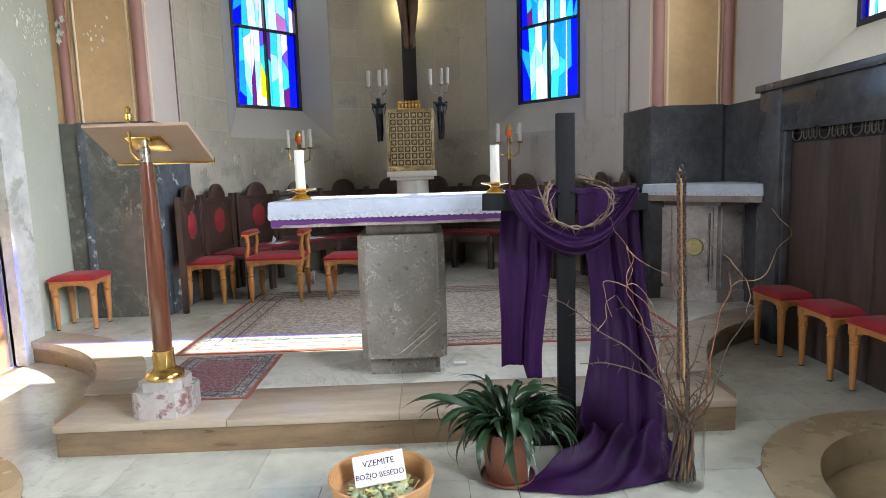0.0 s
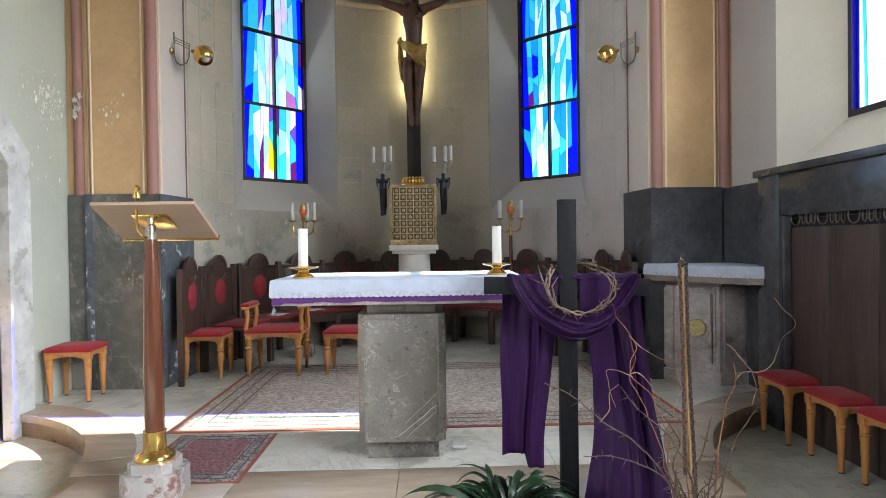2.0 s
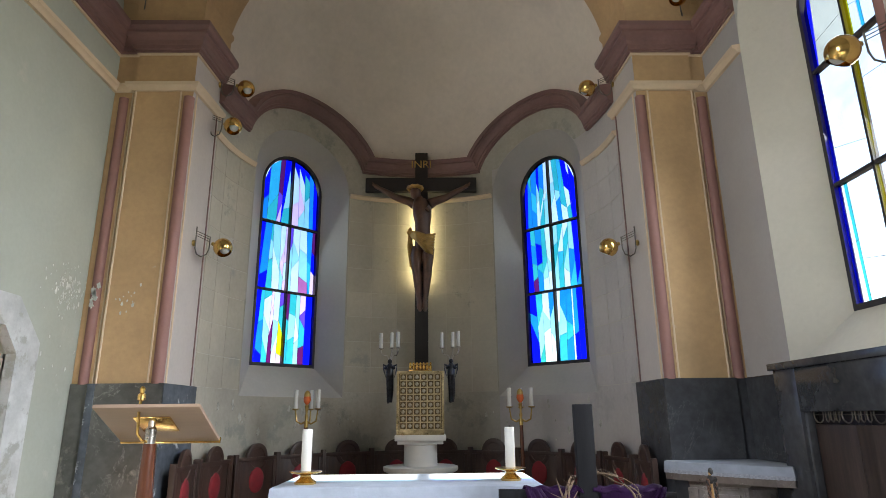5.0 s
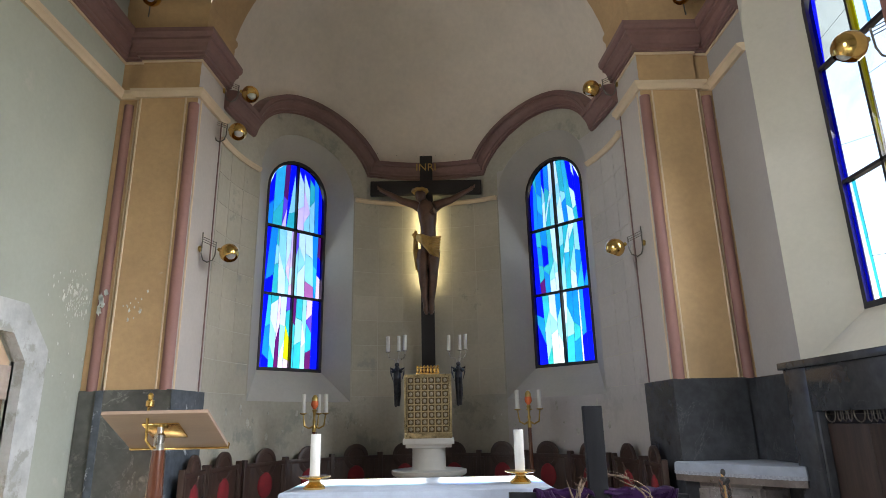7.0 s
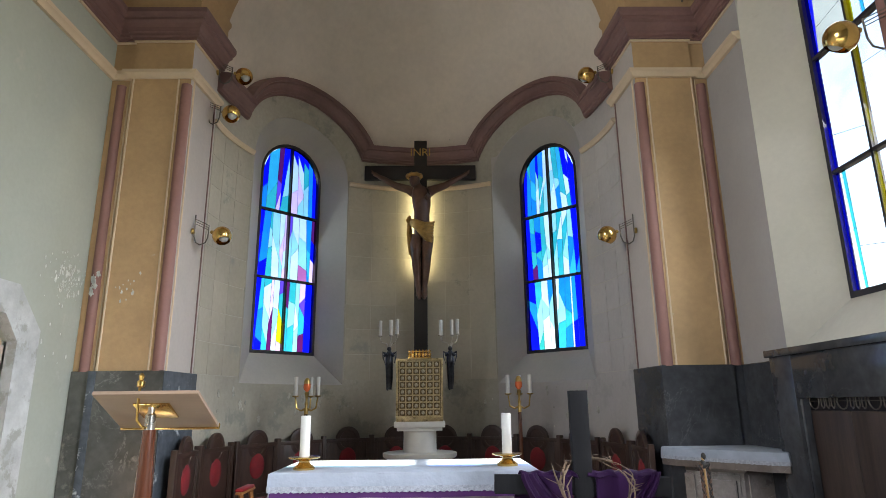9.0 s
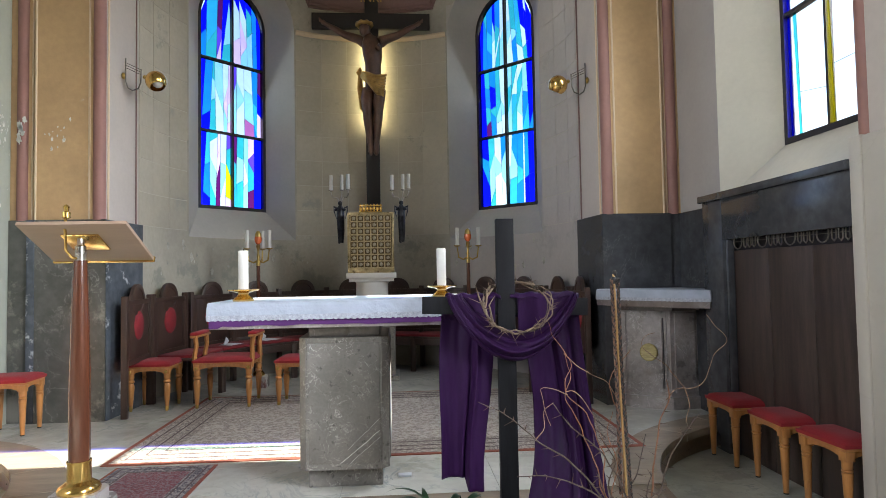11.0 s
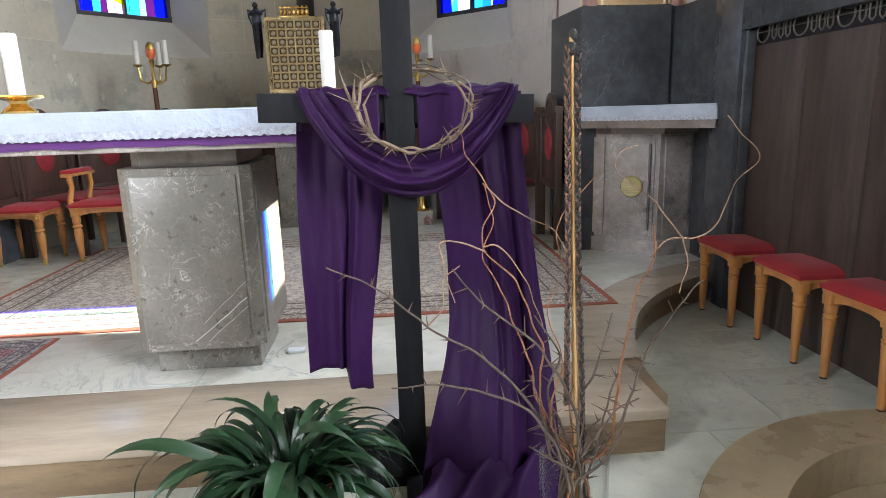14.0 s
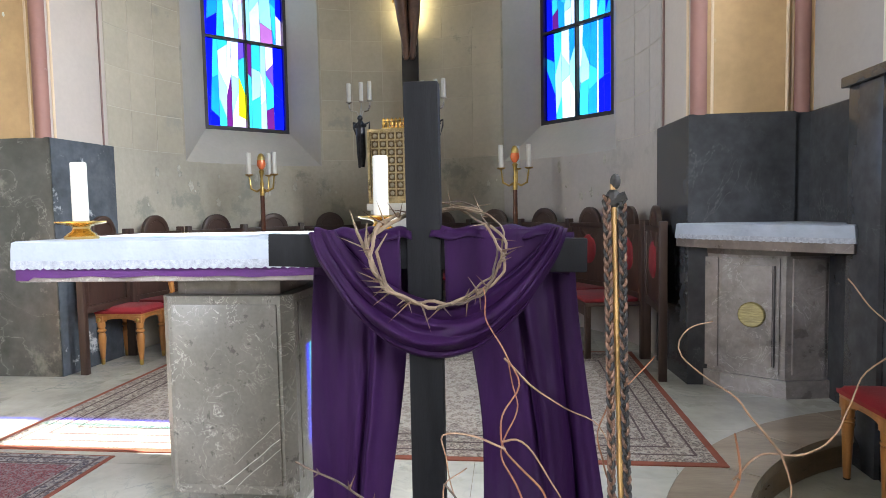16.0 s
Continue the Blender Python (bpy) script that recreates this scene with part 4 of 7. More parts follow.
def stained_window(name, place, hw, sill, spring, rows, lights, label, skip_right=False):
    """lights: for each row from the top, left and right lights as strings of colour keys with widths at top and foot."""
    win = empty(name, label, "window")
    win["kind"] = "structure"
    inn = hw - 0.035
    bm = bmesh.new()
    o, i = outline(0, hw + 0.004, sill - 0.004, spring), outline(0, inn, sill + 0.04, spring)
    nrm = (place(1, 0) - place(0, 0)).cross(Vector((0, 0, 1))).normalized() * 0.03
    for ring_a, ring_b in (((o, nrm), (i, nrm)), ((i, nrm), (i, -nrm)), ((i, -nrm), (o, -nrm)), ((o, -nrm), (o, nrm))):
        loft(bm, [place(u, z) + ring_a[1] for u, z in ring_a[0]], [place(u, z) + ring_b[1] for u, z in ring_b[0]])
    part("window_frame", bm, LEAD, win)
    top = spring + inn
    leads = bmesh.new()
    mid_in = place(0, 3) + nrm
    lead_side = 0.12 if (mid_in - Vector((0, 1, 3))).length < (place(0, 3) - Vector((0, 1, 3))).length else -0.12
    zs = [top] + [sill + (spring + hw - sill) * r for r in rows] + [sill + 0.04]

    def bar(u0, z0, u1, z1, w, d=0.8):
        bm = bmesh.new()
        du, dz = (w, 0) if abs(u0 - u1) < 1e-6 else (0, w)
        n = nrm * d
        va = [place(u0 - du, z0 - dz), place(u0 + du, z0 + dz), place(u1 + du, z1 + dz), place(u1 - du, z1 - dz)]
        prev = [bm.verts.new(p + n) for p in va], [bm.verts.new(p - n) for p in va]
        for k in range(4):
            bm.faces.new((prev[0][k], prev[0][(k + 1) % 4], prev[1][(k + 1) % 4], prev[1][k]))
        bm.faces.new(prev[0])
        bm.faces.new(prev[1][::-1])
        return bm

    part("mullion", bar(0, sill + 0.02, 0, top + 0.01, 0.011), LEAD, win)
    for z in zs[1:-1]:
        part("transom", bar(-inn, z, inn, z, 0.013), LEAD, win)
    for r, (za, zb) in enumerate(zip(zs, zs[1:])):
        for side in (0, 1):
            ua, ub = (-inn, 0.0) if side == 0 else (0.0, inn)
            strips = lights[r][side]
            wt, wb = sum(s[1] for s in strips), sum(s[2] for s in strips)
            pt = pb = 0.0
            for key, t, b in strips:
                t0, t1, b0, b1 = pt / wt, (pt + t) / wt, pb / wb, (pb + b) / wb
                pt, pb = pt + t, pb + b
                steps = [k.split("@") for k in key.split(">")]
                cuts = [(0.0, 0.0)]
                for st in steps[1:]:
                    at, sl = float(st[1]) + random.uniform(-0.07, 0.07), random.choice((-1, 1)) * (random.uniform(0.015, 0.05) if random.random() < 0.6 else random.uniform(0.08, 0.2))
                    cuts.append((max(at + sl, cuts[-1][0] + 0.03), max(at - sl, cuts[-1][1] + 0.03)))
                if len(steps) == 1 and za - zb > 0.3:
                    at, sl = random.uniform(0.25, 0.75), random.uniform(-0.05, 0.05)
                    cuts.append((at + sl, at - sl))
                cuts.append((1.0, 1.0))
                for q, ((l0, r0), (l1, r1)) in enumerate(zip(cuts, cuts[1:])):
                    tone_key = steps[min(q, len(steps) - 1)][0]
                    n = 6 if r == 0 else 1
                    pts = []
                    for e in range(n + 1):
                        f = l1 + (l0 - l1) * e / n
                        pts.append((t0 + (b0 - t0) * f, za + (zb - za) * f))
                    for e in range(n + 1):
                        f = r0 + (r1 - r0) * e / n
                        pts.append((t1 + (b1 - t1) * f, za + (zb - za) * f))
                    quad = [arch_clip(ua + (ub - ua) * x, z, inn, spring) for x, z in pts]
                    clean = []
                    for q in quad:
                        if not clean or abs(q[0] - clean[-1][0]) + abs(q[1] - clean[-1][1]) > 1e-4:
                            clean.append(q)
                    area = abs(sum(a[0] * c[1] - c[0] * a[1] for a, c in zip(clean, clean[1:] + clean[:1]))) / 2
                    if len(clean) < 3 or area < 2e-4:
                        continue
                    cu, cz = sum(q[0] for q in clean) / len(clean), sum(q[1] for q in clean) / len(clean)
                    bm = bmesh.new()
                    bm.faces.new([bm.verts.new(place(u, z)) for u, z in clean])
                    part("pane", bm, GLASS[tone_key], win, smooth=False)
                    hu = max(0.004, (max(q[0] for q in clean) - min(q[0] for q in clean)) / 2)
                    hz = max(0.004, (max(q[1] for q in clean) - min(q[1] for q in clean)) / 2)
                    ku, kz = max(0.3, 1 - 0.002 / hu), max(0.3, 1 - 0.002 / hz)
                    fr = nrm * lead_side
                    va = [leads.verts.new(place(u, z) + fr) for u, z in clean]
                    vb = [leads.verts.new(place(cu + (u - cu) * ku, cz + (z - cz) * kz) + fr) for u, z in clean]
                    for k in range(len(va)):
                        leads.faces.new((va[k], va[(k + 1) % len(va)], vb[(k + 1) % len(vb)], vb[k]))
    part("lead_cames", leads, LEAD, win, smooth=False)
    return win


WL = [
    [[("blue>azure@0.62", 1.5, 1.0), ("cyan>teal@0.7", 2.2, 1.8), ("plum>violet@0.5>pink@0.8", 1.1, 0.8), ("blue", 1.5, 0.1), ("blue>pale@0.4>teal@0.72", 0.3, 1.9)],
     [("blue>white@0.15>pink@0.6", 1.6, 1.6), ("blue>white@0.15>pink@0.45>pale@0.8", 1.5, 1.2), ("blue>teal@0.15>pale@0.5", 1.2, 1.0), ("azure", 1.1, 0.8), ("blue", 1.4, 0.9)]],
    [[("blue", 1.1, 0.2), ("azure>azure@0.3>blue@0.75", 1.4, 1.5), ("teal>pale@0.3>teal@0.6", 0.3, 1.2), ("pale>white@0.5", 1.6, 1.5), ("white>pink@0.4>pale@0.62", 1.2, 0.6), ("pink>white@0.55>pink@0.8", 0.7, 1.0)],
     [("violet>pale@0.36", 0.8, 0.7), ("white>pale@0.3>white@0.6", 1.3, 1.5), ("white>pale@0.4>rose@0.72", 1.4, 1.8), ("azure>cyan@0.5>azure@0.8", 1.2, 0.4), ("plum>blue@0.3>pink@0.72", 0.8, 1.0)]],
    [[("blue", 1.2, 0.35), ("cyan>azure@0.5>blue@0.86", 0.6, 1.3), ("teal>white@0.12>pale@0.4>cyan@0.75", 1.5, 1.0), ("pink>pink@0.3>plum@0.5", 0.5, 0.8), ("white>pale@0.4>white@0.7", 1.2, 0.9), ("violet>teal@0.25>yellow@0.55>pink@0.9", 1.1, 1.3)],
     [("plum>teal@0.4>cyan@0.72", 0.9, 0.6), ("teal>pale@0.3>cyan@0.62", 1.3, 1.3), ("pale>white@0.45>pale@0.7", 0.8, 0.9), ("pink>violet@0.2>cyan@0.38>plum@0.82", 1.2, 1.1), ("blue", 1.6, 1.6)]],
]
WR = [
    [[("blue", 1.2, 0.8), ("teal>azure@0.4", 0.6, 1.0), ("azure>cyan@0.5>azure@0.76", 1.3, 1.1), ("blue>pale@0.36>white@0.6", 0.5, 0.7), ("azure>teal@0.36>white@0.6>teal@0.8", 1.1, 1.0), ("white>pale@0.5", 1.0, 1.2)],
     [("white>pale@0.4>white@0.7", 0.8, 1.9), ("teal>pale@0.5>azure@0.64", 1.1, 1.0), ("cyan>teal@0.5>white@0.8", 0.8, 1.4), ("blue>white@0.55>teal@0.8", 1.1, 0.8), ("white>blue@0.3", 0.5, 0.2), ("blue", 1.6, 1.0)]],
    [[("blue", 1.0, 1.4), ("teal>azure@0.2>teal@0.52>plum@0.78", 1.0, 1.0), ("azure>blue@0.25>teal@0.5>azure@0.72", 1.3, 1.0), ("teal>pale@0.6>white@0.8", 0.8, 1.2), ("white>pale@0.5>white@0.7", 1.4, 0.8)],
     [("pale>teal@0.25>pale@0.6", 1.4, 1.2), ("teal>white@0.18>cyan@0.4>teal@0.62", 1.3, 1.0), ("white>teal@0.22>pale@0.5>white@0.8", 1.2, 1.2), ("pale>azure@0.5>cyan@0.72", 0.9, 1.4), ("blue>azure@0.76", 1.6, 1.0)]],
    [[("blue>azure@0.25>blue@0.5", 1.4, 1.9), ("teal>pale@0.4>teal@0.8", 1.2, 1.0), ("white>pale@0.3>white@0.6", 1.2, 1.4), ("azure>pale@0.3>white@0.7", 1.2, 1.0)],
     [("white>pale@0.5>azure@0.8", 1.1, 0.3), ("azure>pale@0.4>cyan@0.7", 1.2, 1.5), ("azure>teal@0.5>azure@0.75", 1.0, 1.4), ("white", 0.25, 0.3), ("azure>blue@0.6", 0.7, 0.9), ("blue", 1.4, 1.2)]],
]
WS = [
    [[("blue", 1.2, 0.5), ("cream", 3.0, 3.6)], [("yellow", 0.7, 0.6), ("clear", 0.6, 1.0), ("cyan", 0.3, 0.4), ("clear", 3, 3)]],
    [[("blue", 0.42, 0.36), ("clear", 3.8, 3.8)], [("yellow", 0.5, 0.1), ("clear", 3.6, 3.8), ("cyan", 0.5, 0.5)]],
    [[("blue", 0.36, 0.32), ("clear", 0.3, 0.6), ("teal", 0.40, 0.30), ("clear", 3.3, 3.0)], [("yellow", 0.2, 0.4), ("clear", 3.5, 3.0), ("cyan", 0.5, 0.6), ("blue", 0.4, 0.4)]],
]
stained_window("window_1", apse_window_place(-1, WIN_D + 0.03), WIN_HW, WIN_SILL, WIN_SPRING, (0.655, 0.338), WL, "arched stained glass window in blue, cyan, white and pink")
stained_window("window_2", apse_window_place(1, WIN_D + 0.03), WIN_HW, WIN_SILL, WIN_SPRING, (0.655, 0.338), WR, "arched stained glass window in blue, turquoise and white")
stained_window("window_3", lambda u, z: Vector((RW_X + 0.02, RW_C - u, z)), 0.45, 2.20, 4.62, (0.655, 0.327), WS, "arched white side window with blue and yellow glass")

# ---- altar ----
altar = empty("altar", "grey flecked marble altar on the raised sanctuary floor", "altar", (0.018, 0.03, 0))
bm = bmesh.new()
box(bm, -0.20, 0.53, H, 0.20, 0.92, 0.275, 0.004)
part("plinth", bm, GREY_STONE, altar)
bm = bmesh.new()
c = 0.035
AY0, AY1, AX = 0.455, 1.02, 0.238
prism(bm, [(-AX + c, AY0), (AX - c, AY0), (AX, AY0 + c), (AX, AY1 - c), (AX - c, AY1), (-AX + c, AY1), (-AX, AY1 - c), (-AX, AY0 + c)], 0.272, 0.972)
part("block", bm, GREY_STONE, altar, smooth=False)
bm = bmesh.new()
box(bm, -0.19, AY0 - 0.006, 0.305, 0.19, AY0 + 0.01, 0.942, 0.004)
part("front_panel", bm, GREY_STONE, altar)
for x0, z0, x1, z1, r in ((-0.02, 0.307, 0.189, 0.475, 0.0028), (0.03, 0.307, 0.189, 0.437, 0.0018), (0.02, 0.38, 0.189, 0.535, 0.0012)):
    pts = []
    for k in range(15):
        f = k / 14
        pts.append((x0 + (x1 - x0) * f, AY0 - 0.0062, z0 + (z1 - z0) * f + 0.006 * noise.noise((f * 4, x0 * 9, 2))))
    bm = tube(bmesh.new(), pts, [r * (0.6 + 0.5 * abs(noise.noise((k * 0.7, x0, 1)))) for k in range(15)], 6, flat=0.5)
    part("white_vein", bm, WHITE_STONE, altar)
for s in (-1, 1):
    bm = bmesh.new()
    box(bm, s * (AX - 0.01), AY0 + 0.07, 0.305, s * (AX + 0.006), AY1 - 0.07, 0.942, 0.004)
    part("side_panel", bm, GREY_STONE, altar)
bm = bmesh.new()
box(bm, -0.19, 0.50, 0.972, 0.19, 0.98, 1.040, 0.004)
part("neck", bm, GREY_STONE_B, altar)
bm = bmesh.new()
box(bm, -0.67, 0.345, 1.036, 0.655, 1.01, 1.160, 0.005)
part("mensa", bm, GREY_STONE_B, altar)


def cloth_cover(name, poly, top, drop, material, lace, hem_label, label, amp=0.006, scallop=0.0, sc_len=0.02):
    """A cloth lying on a slab: top face, hanging skirt with soft ripples and a lace edge."""
    cl = empty(name, label, "cloth")
    dense = []
    n = len(poly)
    for k in range(n):
        (xa, ya), (xb, yb) = poly[k], poly[(k + 1) % n]
        cnt = max(2, int(math.hypot(xb - xa, yb - ya) / 0.012))
        dense += [(xa + (xb - xa) * i / cnt, ya + (yb - ya) * i / cnt) for i in range(cnt)]
    cx, cy = sum(p[0] for p in dense) / len(dense), sum(p[1] for p in dense) / len(dense)

    def ring(z, out, wob):
        r = []
        s = 0.0
        for i, (x, y) in enumerate(dense):
            px, py = dense[i - 1]
            s += math.hypot(x - px, y - py) if i else 0
            d = Vector((x - cx, y - cy)).normalized()
            o = out + wob * noise.noise((x * 7, y * 7, z * 3)) * 2
            r.append((x + d.x * o, y + d.y * o, z, s))
        return r
    bm = bmesh.new()
    rows = [ring(top + 0.001, -0.012, 0), ring(top - 0.004, 0.0, 0), ring(top - drop * 0.45, 0.004, amp * 0.5), ring(top - drop, 0.006, amp)]
    vs = [[bm.verts.new(p[:3]) for p in r] for r in rows]
    for a, b in zip(vs, vs[1:]):
        for k in range(len(a)):
            bm.faces.new((a[k], a[(k + 1) % len(a)], b[(k + 1) % len(b)], b[k]))
    bm.faces.new(vs[0])
    part("linen", bm, material, cl)
    if lace:
        bm = bmesh.new()
        a = ring(top - drop + 0.001, 0.008, amp)
        b = [(x, y, z - 0.022 - scallop * abs(math.sin(math.pi * s / sc_len)), s) for x, y, z, s in ring(top - drop, 0.008, amp)]
        va, vb = [bm.verts.new(p[:3]) for p in a], [bm.verts.new(p[:3]) for p in b]
        for k in range(len(va)):
            bm.faces.new((va[k], va[(k + 1) % len(va)], vb[(k + 1) % len(vb)], vb[k]))
        part("lace_edge", bm, lace, cl, hem_label)
    return cl


MX0, MX1, MY0, MY1 = -0.648, 0.685, 0.37, 1.045
cloth_cover("altar_cloth", [(MX0 - 0.008, MY0 - 0.008), (MX1 + 0.008, MY0 - 0.008), (MX1 + 0.008, MY1 + 0.008), (MX0 - 0.008, MY1 + 0.008)], 1.174, 0.066, LINEN, LACE,
            "scalloped white lace edging", "white linen altar cloth with scalloped lace edge", 0.004, 0.008)
bm = bmesh.new()
ring = [(MX0, MY0), (MX1, MY0), (MX1, MY1), (MX0, MY1)]
dense = []
for k in range(4):
    (xa, ya), (xb, yb) = ring[k], ring[(k + 1) % 4]
    dense += [(xa + (xb - xa) * i / 60, ya + (yb - ya) * i / 60) for i in range(60)]
va = [bm.verts.new((x, y, 1.168)) for x, y in dense]
vb = [bm.verts.new((x * 1.004, y - 0.004 * (y < 0.5), 1.053 + 0.007 * noise.noise((x * 9, y * 9, 0)) - (0.014 if x < MX0 + 0.05 else 0))) for x, y in dense]
for k in range(len(va)):
    bm.faces.new((va[k], va[(k + 1) % len(va)], vb[(k + 1) % len(vb)], vb[k]))
bm.faces.new(va)
thing("altar_frontal_cloth", bm, PURPLE_HEM, "purple cloth under the white altar linen", "cloth")

bm = bmesh.new()
box(bm, 0.30, 0.67, H, 0.375, 0.715, H + 0.012, 0.002)
thing("floor_socket", bm, SWITCH, "small pale floor socket plate beside the altar", "socket")


def altar_candle(x, y, lab):
    z = 1.175
    cs = empty("candlestick", lab, "candlestick", (x, y, z), "altar candlesticks")
    bm = lathe(bmesh.new(), [(0.055, 0), (0.056, 0.010), (0.050, 0.013), (0.047, 0.018), (0.034, 0.026), (0.027, 0.036), (0.03, 0.044), (0.05, 0.050)], seg=28)
    part("base", bm, BRASS, cs)
    bm = lathe(bmesh.new(), [(0.03, 0.048), (0.070, 0.053), (0.082, 0.058), (0.083, 0.063), (0.074, 0.061), (0.04, 0.065)], seg=32)
    part("drip_pan", bm, BRASS, cs)
    bm = lathe(bmesh.new(), [(0.0262, 0.064), (0.0262, 0.266), (0.024, 0.27), (0.008, 0.266)], seg=24)
    part("candle", bm, WAX, cs, "thick white altar candle")
    bm = tube(bmesh.new(), [(0, 0, 0.264), (0.001, 0, 0.278)], 0.0014, 5)
    part("wick", bm, WICK, cs)


altar_candle(-0.512, 0.512, "low brass candlestick with thick white candle on the altar")
altar_candle(0.558, 0.59, "low brass candlestick with thick white candle on the altar")

# ---- lectern ----
lect = empty("lectern", "mahogany column lectern with brass fittings on a marble base", "lectern", (-1.165, 0.14, H))
c = 0.045


def octagon(w, d, c):
    return [(-w + c, -d), (w - c, -d), (w, -d + c), (w, d - c), (w - c, d), (-w + c, d), (-w, d - c), (-w, -d + c)]


bm = prism(bmesh.new(), octagon(0.135, 0.125, c), 0.0, 0.125)
part("base_block", bm, RED_MARBLE, lect, "white and dark red marble base", smooth=False)
bm = prism(bmesh.new(), octagon(0.105, 0.098, 0.035), 0.125, 0.172)
part("base_step", bm, RED_MARBLE, lect, smooth=False)
bm = lathe(bmesh.new(), [(0.09, 0.172), (0.092, 0.185), (0.085, 0.2), (0.065, 0.212), (0.052, 0.222), (0.05, 0.30), (0.053, 0.305), (0.053, 0.312), (0.046, 0.314)], seg=32)
part("brass_foot", bm, BRASS, lect, "polished brass foot")
bm = lathe(bmesh.new(), [(0.046, 0.312), (0.046, 0.6), (0.036, 1.05), (0.029, 1.235)], seg=28)
part("column", bm, POLE_WOOD, lect, "polished mahogany column")
bm = lathe(bmesh.new(), [(0.024, 1.23), (0.024, 1.30), (0.016, 1.31), (0.014, 1.35)], seg=20)
part("collar", bm, SILVER, lect)
tilt = Matrix.Translation((0.01, 0.03, 1.325)) @ Matrix.Rotation(radians(-27.0), 4, "X")
bm = box(bmesh.new(), -0.242, -0.155, 0.0, 0.242, 0.20, 0.018, 0.003, tilt)
part("reading_board", bm, DESK_WOOD, lect)
bm = box(bmesh.new(), -0.245, 0.192, -0.006, 0.245, 0.206, 0.022, 0.002, tilt)
part("brass_ledge", bm, BRASS, lect)
bm = box(bmesh.new(), -0.085, -0.07, -0.008, 0.085, 0.07, -0.001, 0.002, tilt)
part("mounting_plate", bm, BRASS, lect)
bm = tube(bmesh.new(), [(0.0, -0.01, 1.24), (-0.02, -0.04, 1.25), (-0.035, -0.06, 1.28), (-0.035, -0.07, 1.40), (-0.035, -0.06, 1.44)], 0.0065, 8)
part("lamp_arm", bm, BRASS, lect)
bm = lathe(bmesh.new(), [(0.008, 0), (0.018, 0.006), (0.018, 0.03), (0.01, 0.036), (0.012, 0.046), (0.014, 0.056), (0.006, 0.066)], (-0.035, -0.058, 1.425), 16)
part("lamp_socket", bm, BRASS, lect)

# ---- carpets ----
CX0, CX1, CY0, CY1 = -1.52, 1.90, 1.08, 3.15
carpet = empty("carpet", "faded oriental carpet with red selvedge on the sanctuary floor", "carpet")
bm = box(bmesh.new(), CX0, CY0, H, CX1, CY1, H + 0.006)
part("selvedge", bm, CARPET_RED, carpet)
bm = box(bmesh.new(), CX0 + 0.035, CY0 + 0.035, H + 0.001, CX1 - 0.035, CY1 - 0.035, H + 0.008)
part("outer_border", bm, CARPET_EDGE, carpet)
for k in range(3):
    d = 0.10 + 0.09 * k
    bm = bmesh.new()
    for a, b in (((CX0 + d, CY0 + d), (CX1 - d, CY0 + d + 0.010)), ((CX0 + d, CY1 - d - 0.010), (CX1 - d, CY1 - d)), ((CX0 + d, CY0 + d), (CX0 + d + 0.010, CY1 - d)), ((CX1 - d - 0.010, CY0 + d), (CX1 - d, CY1 - d))):
        box(bm, *a, H + 0.002, *b, H + 0.0092)
    part("stripe", bm, DARK_WOOL, carpet)
bm = box(bmesh.new(), CX0 + 0.34, CY0 + 0.34, H + 0.001, CX1 - 0.34, CY1 - 0.34, H + 0.0095)
part("field", bm, CARPET, carpet)
rug = empty("rug", "small dark red patterned rug beside the lectern", "rug")
RX0, RX1, RY0, RY1 = -1.40, -0.80, 0.25, 1.03
bm = box(bmesh.new(), RX0, RY0, H, RX1, RY1, H + 0.005)
part("selvedge", bm, CARPET_RED, rug)
bm = box(bmesh.new(), RX0 + 0.02, RY0 + 0.012, H + 0.001, RX1 - 0.02, RY1 - 0.012, H + 0.007)
part("border", bm, RUG_EDGE, rug)
for k in (0.045, 0.10):
    bm = bmesh.new()
    for a, b in (((RX0 + k, RY0 + k), (RX1 - k, RY0 + k + 0.008)), ((RX0 + k, RY1 - k - 0.008), (RX1 - k, RY1 - k)), ((RX0 + k, RY0 + k), (RX0 + k + 0.008, RY1 - k)), ((RX1 - k - 0.008, RY0 + k), (RX1 - k, RY1 - k))):
        box(bm, *a, H + 0.002, *b, H + 0.0082)
    part("stripe", bm, DARK_WOOL, rug)
bm = box(bmesh.new(), RX0 + 0.12, RY0 + 0.12, H + 0.001, RX1 - 0.12, RY1 - 0.12, H + 0.0085)
part("field", bm, RUG, rug)

# ---- stools and armchair ----


def turned_leg(h):
    return [(0.014, 0.04), (0.017, 0.06), (0.022, h * 0.35), (0.029, h * 0.62), (0.027, h * 0.7), (0.020, h * 0.745), (0.031, h * 0.775), (0.031, h * 0.80), (0.020, h * 0.84), (0.028, h * 0.88), (0.026, h)]


def tapered_leg(h):
    return [(0.0145, 0.008), (0.016, 0.03), (0.025, h * 0.74), (0.027, h * 0.80), (0.022, h * 0.815), (0.028, h * 0.83), (0.028, h * 0.85), (0.022, h * 0.865), (0.027, h * 0.89), (0.027, h)]


